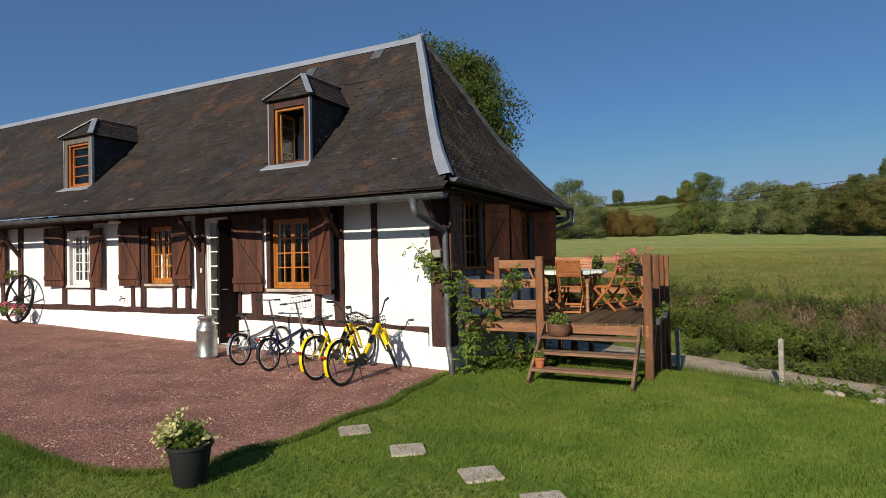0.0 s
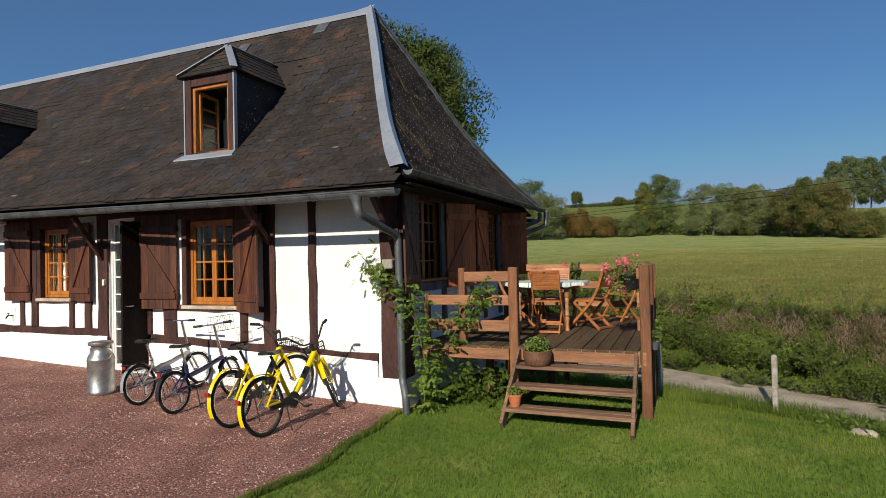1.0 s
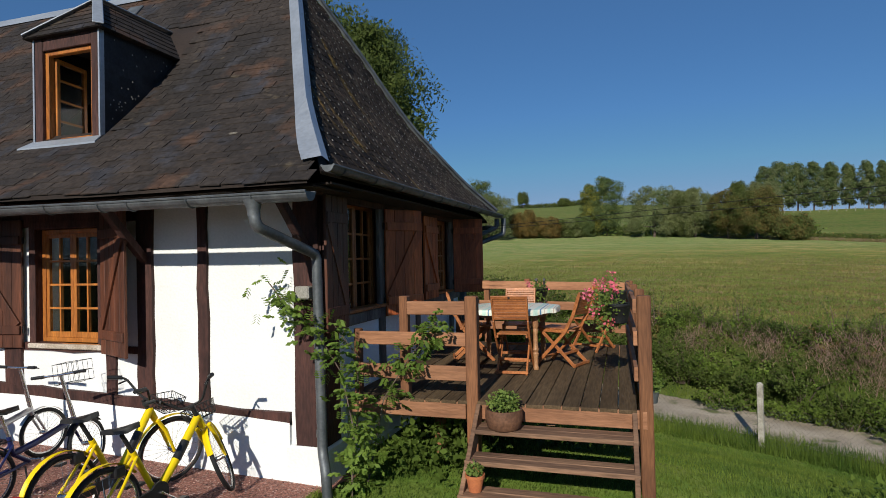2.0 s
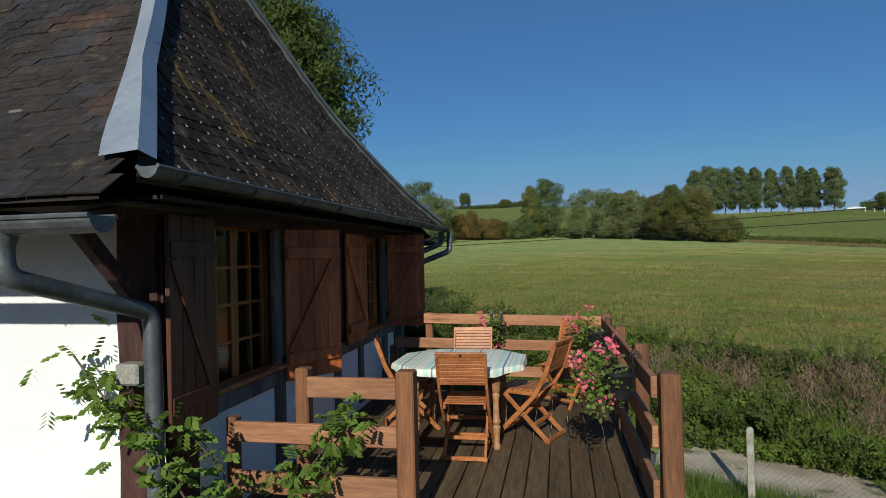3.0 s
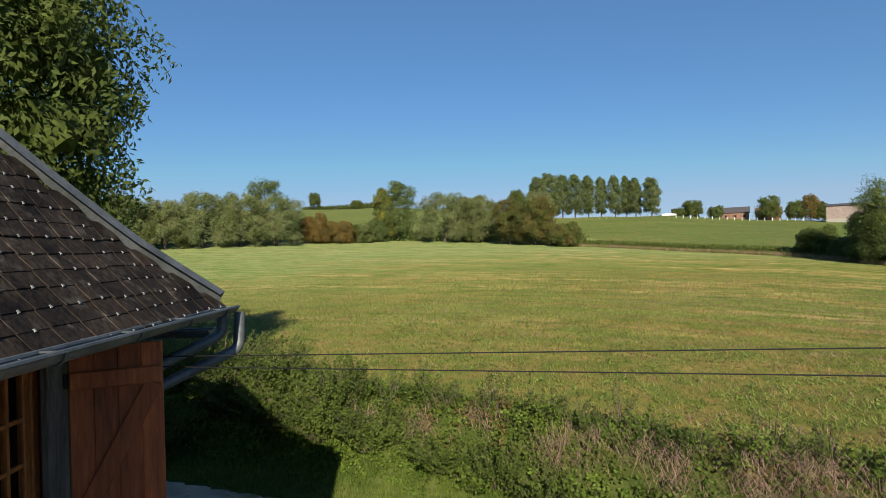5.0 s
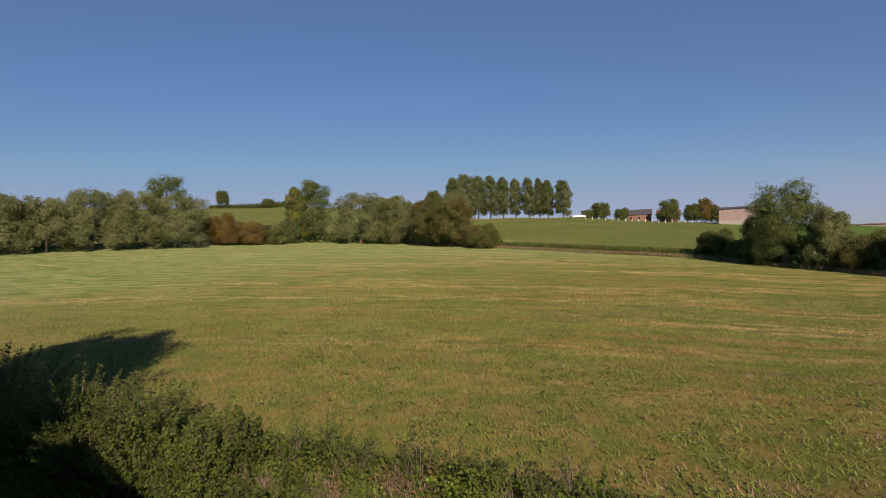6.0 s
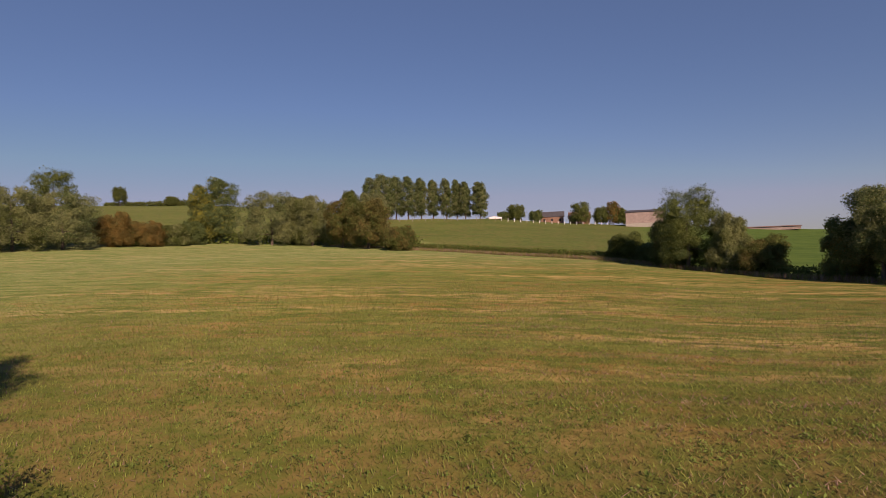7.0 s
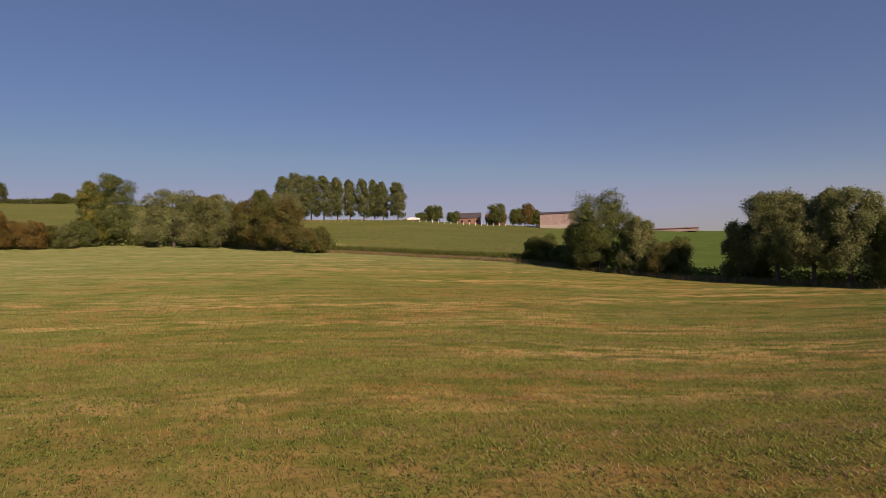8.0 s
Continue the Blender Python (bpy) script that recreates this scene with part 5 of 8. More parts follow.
oc = octagon(0.585, 0.525, 0.27)
peri = []
for k in range(nn):
    i, t = divmod(k * 8 / nn, 1)
    a, b = oc[int(i)], oc[(int(i) + 1) % 8]
    peri.append((a[0] + (b[0] - a[0]) * t, a[1] + (b[1] - a[1]) * t))
vs = []
for ri, (q, z) in enumerate(rings):
    for k, (x, y) in enumerate(peri):
        wv = 1 + (0.012 * math.sin(k * 0.9) if ri == 5 else 0)
        zz = z + (0.010 * math.sin(k * 0.55 + 1) if ri == 5 else 0)
        vs.append((x * q * wv, y * q * wv, zz))
cloth.add(vs, [(r * nn + k, r * nn + (k + 1) % nn, (r + 1) * nn + (k + 1) % nn, (r + 1) * nn + k) for r in range(5) for k in range(nn)])
CL = cloth.make("tablecloth", CLOTH, None, "", True, Matrix.Translation((TC[0], TC[1], FLOOR)))
tagged(CL, "cream oilcloth with green, blue and tan stripes over the table", "tablecloth")


def folding_chair(at):
    """A slatted folding chair; the sitter faces +y, the back leans to -y."""
    ch = thing("folding_chair", Matrix(), "slatted hardwood folding garden chair on the deck", "chair", "chairs round the table")
    W, S = 0.42, 0.445
    for s in (-1, 1):
        x = s * (W / 2 - 0.012)
        # back stile runs from the raked top down to the front foot
        g = Geo()
        pts = [(x, -0.36, 0.88), (x, -0.27, 0.62), (x, -0.16, 0.42), (x, 0.24, 0.0)]
        for p, q in zip(pts, pts[1:]):
            g.beam(p, q, 0.022, 0.042, 0.004, up=(0, 1, 0.4))
        part("back_stile", g, TEAK, ch)
        x2 = s * (W / 2 - 0.040)
        part("rear_leg", Geo().beam((x2, -0.28, 0.0), (x2, 0.17, S - 0.03), 0.022, 0.042, 0.004, up=(0, 1, 0.4)), TEAK, ch)
        part("seat_rail", Geo().beam((x2, -0.20, S - 0.02), (x2, 0.20, S - 0.02), 0.022, 0.035, 0.004), TEAK, ch)
    for k in range(8):
        y = -0.19 + k * 0.053
        part("seat_slat", Geo().box(-W / 2 + 0.03, W / 2 - 0.03, y, y + 0.044, S, S + 0.014, b=0.003), TEAK, ch)
    for k in range(8):
        t = k / 7
        y, z = -0.281 - 0.070 * t, 0.642 + 0.215 * t
        part("back_slat", Geo().box(-W / 2 + 0.02, W / 2 - 0.02, -0.007, 0.007, -0.0148, 0.0148, pose(0, y, z, -18 + 36, 0, 0), 0.003), TEAK, ch)
    part("top_rail", Geo().box(-W / 2, W / 2, -0.011, 0.011, -0.02, 0.02, pose(0, -0.363, 0.888, 18), 0.004), TEAK, ch)
    part("badge", Geo().box(-0.012, 0.012, -0.014, -0.0105, -0.010, 0.010, pose(0, -0.363, 0.888, 18)), PLASTIC, ch, "small dark maker's plate")
    part("stretcher", Geo().box(-W / 2 + 0.02, W / 2 - 0.02, -0.29, -0.268, 0.012, 0.045, b=0.003), TEAK, ch)
    part("stretcher", Geo().box(-W / 2 + 0.02, W / 2 - 0.02, 0.16, 0.18, 0.07, 0.10, b=0.003), TEAK, ch)
    part("stretcher", Geo().box(-W / 2 + 0.03, W / 2 - 0.03, -0.15, -0.13, 0.14, 0.17, b=0.003), TEAK, ch)
    ch.matrix_basis = at
    return ch


chair = folding_chair(pose(1.46, 1.93, FLOOR, 0, 0, 2))
for x, y, rz in ((1.35, 2.80, 182), (0.80, 2.60, -72), (1.95, 2.45, 68), (2.28, 3.60, 150)):
    copy_thing(chair, pose(x, y, FLOOR, 0, 0, rz))


# ---- plants ----
CROWNS = {  # lobes, radial reach, lobe radius across and up, lowest and highest lobe, widest height, fall-off
    "poplar": (26, 0.26, 0.20, 0.100, 0.14, 0.93, 0.44, 0.515),
    "willow": (34, 0.36, 0.17, 0.150, 0.12, 0.87, 0.36, 0.60),
    "bush": (14, 0.28, 0.24, 0.26, 0.15, 0.74, 0.25, 0.85),
    "round": (24, 0.32, 0.20, 0.165, 0.16, 0.84, 0.46, 0.60),
    "open": (22, 0.32, 0.20, 0.150, 0.34, 0.86, 0.58, 0.48),
    "open_willow": (36, 0.36, 0.17, 0.140, 0.26, 0.89, 0.50, 0.48),
    "ash": (84, 0.35, 0.180, 0.105, 0.08, 0.92, 0.42, 0.76),
}


def crown_points(style, h, w, n):
    """Places and outward directions of leaves in a crown of that height and width over a base at the origin: lobes, clumps on the lobes, leaves on the clumps."""
    c, reach, cr, ch, lo, hi, wide, fall = CROWNS[style]
    t = lo + (hi - lo) * (np.arange(c) + rng.uniform(0, 1, c)) / c
    ang = np.arange(c) * 2.4 + rng.uniform(-0.5, 0.5, c)
    prof = np.sqrt(np.clip(1 - ((t - wide) / fall) ** 2, 0.06, 1))
    rr = prof * reach * np.sqrt(rng.uniform(0.25, 1, c))
    cen = np.stack([rr * np.cos(ang) * w, rr * np.sin(ang) * w, t * h], axis=1)
    radii = rng.uniform(0.75, 1.2, (c, 1)) * np.array([cr * w, cr * w, ch * h]) * (0.6 + 0.4 * prof[:, None])
    per = 16
    mid = np.repeat(np.arange(c), per)
    axis = cen - np.array([0, 0, wide * h * 0.9])
    d1 = unit(rng.normal(size=(c * per, 3)) + 0.7 * unit(axis)[mid] + np.array([0, 0, 0.15]))
    clump = cen[mid] + d1 * radii[mid] * rng.uniform(0.45, 0.85, (c * per, 1))
    size = radii[mid] * rng.uniform(0.32, 0.55, (c * per, 1))
    pick = rng.integers(0, c * per, n)
    d2 = unit(rng.normal(size=(n, 3)) + 0.5 * d1[pick])
    at = clump[pick] + d2 * size[pick] * rng.uniform(0.25, 1.1, (n, 1)) ** 0.6
    at[:, 2] = np.clip(at[:, 2], 0.015 * h, 1.03 * h)
    return at, unit(d2 + d1[pick]), cen, radii


def lobes(cen, radii, jitter):
    """Uneven lumps of inner foliage, as loose four-cornered faces."""
    th, ph = np.linspace(0, np.pi, 5), np.linspace(0, 2 * np.pi, 7)
    S = np.stack([np.outer(np.sin(th), np.cos(ph)), np.outer(np.sin(th), np.sin(ph)), np.outer(np.cos(th), np.ones(7))], axis=-1)
    P = cen[:, None, None, :] + S[None] * radii[:, None, None, :]
    n = rng.normal(size=P.shape) * jitter
    n[:, :, -1] = n[:, :, 0]
    n[:, 0], n[:, -1] = n[:, 0, :1], n[:, -1, :1]
    P = P + n * radii[:, None, None, :]
    return np.stack([P[:, :-1, :-1], P[:, 1:, :-1], P[:, 1:, 1:], P[:, :-1, 1:]], axis=3).reshape(-1, 4, 3)


def tree(name, label, x, y, z, h, w, style, mat, n=2600, leaf=0.42, second=None, share=0.0, drop=0.0, group="", trunk=True, core=0.34, slim=0.95):
    t = thing(name, (x, y, z - 0.15), label, "tree" if style != "bush" else "bush", group)
    corners = 4 if style == "ash" else 3
    at, d, cen, radii = crown_points(style, h, w, n)
    at = at + np.array([x, y, z])
    radial = unit(at - np.array([x, y, z + 0.42 * h]))
    V = leaves(at, leaf, drop=drop * 0.5, out=d + radial * 0.8, lean=2.6 if style == "ash" else 1.5, aspect=slim)
    inner = lobes(cen + np.array([x, y, z]), radii * core, 0.28)
    if corners == 3:
        V = V[:, 1:]
        inner = inner[:, :3]
    V = np.concatenate([V, inner])
    if second:
        lump = unit(np.concatenate([at, inner.mean(axis=1)]) - np.array([x, y, z + 0.4 * h]))
        low = rng.uniform(size=len(V)) < np.clip(share + 0.4 * np.sin(lump[:, 0] * 5 + x) * np.sin(lump[:, 2] * 4 + y), 0.05, 0.95)
        low[n:] = False
        cloud("crown", V, corners, None, t, mats=[mat, second], which=low.astype(int))
    else:
        cloud("crown", V, corners, mat, t)
    if trunk:
        g = Geo()
        r0 = 0.020 * h if style != "poplar" else 0.013 * h
        g.tube([(x, y, z - 0.3), (x + 0.01 * h, y, z + 0.2 * h), (x, y + 0.01 * h, z + 0.5 * h), (x, y, z + 0.8 * h)], [r0 * 1.3, r0, r0 * 0.6, r0 * 0.15], 8)
        part("trunk", g, BARK, t)
        for k in range(5):
            q = cen[k]
            b = Vector((x, y, z + 0.15 * h + 0.05 * k * h))
            e = Vector((x + q[0], y + q[1], z + q[2]))
            g = Geo().tube([b, b.lerp(e, 0.5) + Vector((0, 0, 0.03 * h)), e], [r0 * 0.45, r0 * 0.28, r0 * 0.06], 5)
            part("limb", g, BARK, t)
    return t


# the ash behind the house
tree("ash_tree", "tall leafy green ash tree behind the house", -5.3, 10.35, gz(-5.3, 10.35), 10.7, 6.45, "ash", LEAF_ASH, n=108000, leaf=0.130, drop=0.7, core=0.34, slim=0.42)

FAR = [  # name, label, x, y, z, height, width, style, leaf, second, share
    ("poplar", "tall poplar with a yellowing side at the field edge", -0.4, 134.1, 5.6, 14.7, 11.4, "poplar", LEAF_POPLAR, LEAF_YELLOWING, 0.0),
    ("poplar", "slim yellowing poplar at the field edge", -4.0, 134.6, 5.6, 13.0, 8.0, "poplar", LEAF_YELLOWING, LEAF_POPLAR, 0.6),
    ("willow", "broad grey-green willow at the field edge", 9.8, 128.1, 5.3, 11.6, 14.5, "willow", LEAF_WILLOW, LEAF_POPLAR, 0.3),
    ("willow", "grey-green willow at the field edge", 17.5, 123.5, 5.0, 10.6, 9.5, "willow", LEAF_WILLOW, LEAF_OAK, 0.3),
    ("willow", "grey-green willow at the field edge", 15.2, 127.5, 5.0, 10.6, 8.5, "willow", LEAF_WILLOW, LEAF_OAK, 0.3),
    ("maple", "browning maple at the field edge", 22.0, 113.5, 4.4, 9.4, 8.0, "round", LEAF_BROWNING, LEAF_OAK, 0.45),
    ("maple", "browning maple at the field edge", 25.6, 107.5, 4.0, 9.4, 9.2, "round", LEAF_BROWNING, LEAF_OAK, 0.5),
    ("willow", "silvery willow behind the maples", 29.0, 118.0, 5.5, 10.6, 9.0, "willow", LEAF_WILLOW, None, 0),
    ("hawthorn_bush", "dark rounded bush at the end of the tree belt", 29.4, 99.9, 3.3, 4.6, 6.0, "bush", LEAF_OAK, LEAF_BROWNING, 0.4),
    ("tree", "dark tree behind the belt", 31.4, 153.7, 9.0, 11.0, 6.0, "round", LEAF_OAK, None, 0),
    ("hawthorn_bush", "dark rounded bush by the ditch", 53.0, 69.6, 0.9, 4.2, 5.6, "bush", LEAF_OAK, None, 0),
    ("hawthorn_bush", "green bush by the ditch", 53.6, 65.0, 0.6, 3.2, 4.4, "bush", LEAF_POPLAR, LEAF_OAK, 0.5),
    ("oak_tree", "large dark oak at the field edge", 52.3, 57.1, 0.0, 9.7, 9.4, "round", LEAF_OAK, LEAF_POPLAR, 0.25),
    ("oak_tree", "dark spreading tree at the field edge", 52.8, 60.5, 0.1, 6.5, 6.5, "round", LEAF_OAK, LEAF_BROWNING, 0.2),
    ("willow", "small grey-green willow at the field edge", 53.2, 51.9, -0.4, 6.9, 5.2, "willow", LEAF_WILLOW, LEAF_OAK, 0.3),
    ("elder_bush", "spiky dark bush at the field edge", 53.8, 48.2, -0.4, 4.3, 5.0, "bush", LEAF_OAK, LEAF_BROWNING, 0.3),
    ("maple", "small green tree with a russet side", 53.9, 39.8, -0.5, 5.9, 4.4, "round", LEAF_POPLAR, LEAF_RUSSET, 0.15),
    ("willow", "large grey-green willow at the field edge", 53.6, 36.6, -0.5, 8.6, 6.6, "open_willow", LEAF_WILLOW, LEAF_POPLAR, 0.35),
    ("willow", "large grey-green willow at the field edge", 54.0, 33.7, -0.5, 8.0, 6.2, "open_willow", LEAF_WILLOW, LEAF_POPLAR, 0.35),
    ("willow", "large grey-green willow at the field edge", 54.2, 31.0, -0.5, 8.2, 6.2, "open_willow", LEAF_WILLOW, LEAF_POPLAR, 0.35),
    ("oak_tree", "dark tree at the field edge", 54.4, 27.4, -0.4, 6.0, 4.6, "round", LEAF_OAK, None, 0),
    ("willow", "broad willow in the tree belt", -47.8, 102.9, 5.8, 10.2, 11.0, "willow", LEAF_WILLOW, LEAF_OAK, 0.3),
    ("willow", "broad willow in the tree belt", -42.6, 107.0, 5.8, 9.4, 10.0, "willow", LEAF_WILLOW, LEAF_OAK, 0.3),
    ("willow", "broad willow in the tree belt", -37.0, 110.4, 5.7, 10.6, 11.5, "willow", LEAF_WILLOW, LEAF_POPLAR, 0.3),
    ("willow", "broad willow in the tree belt", -31.0, 113.7, 5.6, 10.7, 12.0, "willow", LEAF_WILLOW, LEAF_OAK, 0.3),
    ("willow", "broad willow in the tree belt", -25.0, 117.5, 5.6, 10.3, 12.5, "willow", LEAF_WILLOW, LEAF_POPLAR, 0.3),
    ("willow", "broad willow in the tree belt", -55.0, 99.0, 5.8, 10.0, 11.0, "willow", LEAF_WILLOW, LEAF_OAK, 0.3),
    ("maple", "russet autumn bush in the tree belt", -18.6, 124.8, 5.8, 6.6, 7.6, "bush", LEAF_RUSSET, LEAF_BROWNING, 0.4),
    ("maple", "russet autumn bush in the tree belt", -13.2, 125.8, 5.7, 5.2, 6.8, "bush", LEAF_RUSSET, LEAF_BROWNING, 0.5),
    ("hawthorn_bush", "green bush in the tree belt", -8.6, 128.0, 5.6, 4.6, 6.0, "bush", LEAF_OAK, LEAF_WILLOW, 0.3),
    ("hawthorn_bush", "green bush in the tree belt", -5.2, 131.0, 5.6, 5.4, 5.0, "bush", LEAF_POPLAR, LEAF_OAK, 0.3),
    ("hawthorn_bush", "green bush in the tree belt", -16.0, 127.0, 5.7, 4.6, 5.0, "bush", LEAF_OAK, None, 0),
    ("oak_tree", "round oak on the hill", -64.9, 269.4, 25.8, 16.8, 20.0, "open", LEAF_OAK, None, 0),
    ("tree", "lone small tree on the hill", -52.7, 334.3, 30.4, 10.8, 7.4, "open", LEAF_OAK, None, 0),
    ("tree", "dark tree in the hilltop hedge", -28.6, 337.0, 29.8, 5.6, 8.0, "round", LEAF_OAK, None, 0),
]
for nm, lb, x, y, z, h, w, st, mt, sec, sh in FAR:
    far = math.hypot(x, y)
    tree(nm, lb, x, y, min(z, gz(x, y) + 0.1), h, w, st, mt, n=40000 if far < 90 else (22000 if far < 200 else 5000), leaf=0.165 if far < 90 else (0.28 if far < 200 else 0.58), second=sec, share=sh, drop=0.8 if "willow" in st else 0.1, trunk=st != "bush")
ROW = [(44.7, 186.7, 13.8, 6.0), (49.8, 190.7, 15.0, 6.6), (54.2, 191.6, 14.5, 6.0), (57.6, 188.6, 14.1, 6.6), (61.8, 187.3, 13.4, 5.4), (66.3, 187.9, 13.0, 5.4), (69.9, 184.5, 13.1, 5.6), (73.9, 185.1, 12.9, 4.8),
       (75.9, 182.3, 12.0, 4.6), (79.6, 178.6, 12.1, 7.2)]
for x, y, h, w in ROW:
    tree("poplar", "poplar in the hilltop row beside the pasture", x, y, gz(x, y), h + 0.4, w * (1.55 if x < 60 else 1.14), "poplar", LEAF_POPLAR, n=9000, leaf=0.46, second=LEAF_WILLOW, share=0.4, group="poplar row on the hill")
for x, y, h, w, mt in ((92.0, 185.9, 3.2, 5.0, LEAF_POPLAR), (95.8, 184.0, 6.0, 7.0, LEAF_OAK), (101.9, 180.7, 4.0, 4.6, LEAF_POPLAR), (112.0, 168.7, 7.4, 8.2, LEAF_OAK), (120.6, 168.9, 5.9, 5.6, LEAF_OAK),
                       (123.7, 166.6, 8.0, 5.6, LEAF_RUSSET), (126.4, 165.5, 5.6, 4.0, LEAF_OAK)):
    tree("farm_tree", "tree among the farm buildings on the hill", x, y, gz(x, y), h, w, "round", mt, n=4000, leaf=0.5, second=LEAF_OAK, share=0.3)


def brush(name, label, at, mat, size, drop=0.1, mats=None, which=None):
    ob = cloud(name, leaves(at, size, drop=drop, aspect=0.6), 4, mat, mats=mats, which=which)
    return tagged(ob, label, name.replace("_", " "), kind="stuff")


def scatter(n, x0, x1, y0, y1, test):
    p = np.stack([rng.uniform(x0, x1, n), rng.uniform(y0, y1, n)], axis=1)
    return p[test(p[:, 0], p[:, 1])]


def wave(x, y):
    return 0.5 + 0.5 * np.sin(x * 1.3 + 1.7 * np.sin(y * 0.9)) * np.sin(y * 1.1 + 1.2 * np.sin(x * 0.7))


def blades(n_at, h, w, lean=0.5):
    n = len(n_at)
    a = rng.uniform(0, 2 * np.pi, n)
    d = np.stack([np.cos(a), np.sin(a), np.zeros(n)], axis=1)
    hh = h * rng.uniform(0.5, 1.3, (n, 1))
    tip = n_at + np.array([0, 0, 1.0]) * hh + d[:, [1, 0, 2]] * hh * lean * rng.uniform(-1, 1, (n, 1))
    return np.stack([n_at - d * w, n_at + d * w, tip], axis=1)


# overgrown bank between the lane and the field
def near(x, y):
    return np.hypot(x - 3, y - 9)


def on_bank(x, y):
    return (bank_part(x, y) > 0.17 + 0.12 * wave(x * 3.1, y * 2.7) + 0.08 * wave(x * 7.3, y * 8.1)) & (field_side(x, y) < 0.35) & (near(x, y) < 24)


p = scatter(700000, -22, 24, -4, 30, on_bank)
p = p[rng.uniform(size=len(p)) < np.where(near(p[:, 0], p[:, 1]) < 9.5, 1.0, 0.4)]
at = np.column_stack([p, ground_z(p[:, 0], p[:, 1]) + 0.03 + 0.16 * rng.uniform(0.0, 1.0, len(p))])
brush("bank_growth", "low green undergrowth covering the bank", at, None, 0.055, 0.1, [LEAF_HEDGE, LEAF_BRAMBLE], (rng.uniform(size=len(p)) < 0.6).astype(int))
# bramble and nettle in rounded clumps: bright and leafy low on the bank, darker and partly withered above
c = scatter(82000, -22, 24, -4, 30, on_bank)
c = c[rng.uniform(size=len(c)) < np.where(near(c[:, 0], c[:, 1]) < 10, 1.0, 0.35)]
s, s2 = lane_side(c[:, 0], c[:, 1]) - lane_far(c[:, 0]) + 1.45, field_side(c[:, 0], c[:, 1])
up = np.clip((s - 1.8) / np.maximum(s - 1.8 + 0.35 - s2, 0.1), 0, 1)
lump = wave(c[:, 0] * 1.9, c[:, 1] * 1.9) * 0.6 + wave(c[:, 0] * 4.3 + 1, c[:, 1] * 4.7) * 0.4
rad = rng.uniform(0.07, 0.19, len(c)) * (0.6 + 0.8 * lump) * smooth01((s - 1.7) / 0.7)
lift = 0.03 + 0.34 * lump * smooth01((s - 1.75) / 1.2) * smooth01((0.45 - s2) / 0.8) * rng.uniform(0.3, 1.0, len(c))
per = np.where(near(c[:, 0], c[:, 1]) < 10, 30, 15)
k = np.repeat(np.arange(len(c)), per)
d = unit(rng.normal(size=(len(k), 3)) + np.array([0, -0.25, 0.55]))
base = np.column_stack([c, ground_z(c[:, 0], c[:, 1]) + lift])
at = base[k] + d * rad[k][:, None] * rng.uniform(0.55, 1.05, (len(k), 1))
tone = np.where(rng.uniform(size=len(c)) < 0.46 - 0.50 * up, 1, np.where(rng.uniform(size=len(c)) < 0.55 * up + 0.25, 2, 0))
tone = np.where((up > 0.38) & (wave(c[:, 0] * 1.0 + 5, c[:, 1] * 0.9) > 0.50) & (rng.uniform(size=len(c)) < 0.45), 3, tone)
quads = leaves(at, 0.062, aspect=0.66, out=d, lean=1.4)
tagged(cloud("hedge_bank", quads, 4, None, mats=[LEAF_HEDGE, LEAF_VINE, LEAF_BRAMBLE, LEAF_BROWNING], which=tone[k]), "overgrown green bank of bramble and nettle", "hedge bank", kind="stuff")


def stalks(n_at, h, w, bow):
    """Thin stalks that bow over, each of two faces."""
    n = len(n_at)
    a = rng.uniform(0, 2 * np.pi, n)
    d = np.stack([np.cos(a), np.sin(a), np.zeros(n)], axis=1)
    sd = np.stack([-np.sin(a), np.cos(a), np.zeros(n)], axis=1) * w
    hh = h * rng.uniform(0.5, 1.3, (n, 1))
    mid = n_at + np.array([0, 0, 1.0]) * hh * 0.7 + d * hh * bow * 0.35
    tip = n_at + np.array([0, 0, 1.0]) * hh * (1 - bow * 0.45) + d * hh * bow
    return np.concatenate([np.stack([n_at - sd, n_at + sd, mid + sd * 0.7, mid - sd * 0.7], axis=1), np.stack([mid - sd * 0.7, mid + sd * 0.7, tip + sd * 0.2, tip - sd * 0.2], axis=1)])


heaps = []
for hx, hy, wide, m in ((1.0, 12.0, 0.30, 120), (2.1, 11.25, 0.34, 170), (3.2, 10.7, 0.30, 150), (4.2, 9.65, 0.32, 260), (4.7, 9.35, 0.25, 110), (5.3, 9.0, 0.22, 120), (5.65, 8.6, 0.32, 280),
                         (6.45, 7.95, 0.32, 340), (6.95, 7.72, 0.36, 420), (7.2, 7.25, 0.42, 520), (7.8, 6.95, 0.45, 480), (8.5, 6.4, 0.45, 380), (9.4, 5.7, 0.45, 320)):
    m = int(m * 0.95)
    q = np.column_stack([rng.normal(0, wide * 0.72, m), rng.normal(0, 0.11, m)])
    heaps.append(np.column_stack([hx + q[:, 0] * 0.773 + q[:, 1] * 0.634, hy - q[:, 0] * 0.634 + q[:, 1] * 0.773]))
q = np.concatenate(heaps)
q = q[(bank_part(q[:, 0], q[:, 1]) > 0.3) & (field_side(q[:, 0], q[:, 1]) < 0.2)]
at = np.column_stack([q, ground_z(q[:, 0], q[:, 1]) + 0.19])
tagged(cloud("dry_stalks", stalks(at, 0.21, 0.0032, 1.7), 4, LEAF_DRY), "matted dry brown stalks on the bank", "dry stalks", kind="stuff")
q = scatter(900000, -14, 18, -6, 20, lambda x, y: ((lane_side(x, y) < 0.23) | (lane_side(x, y) > lane_far(x))) & (lane_side(x, y) > -0.9) & (bank_part(x, y) < 0.5) & (near(x, y) < 16))
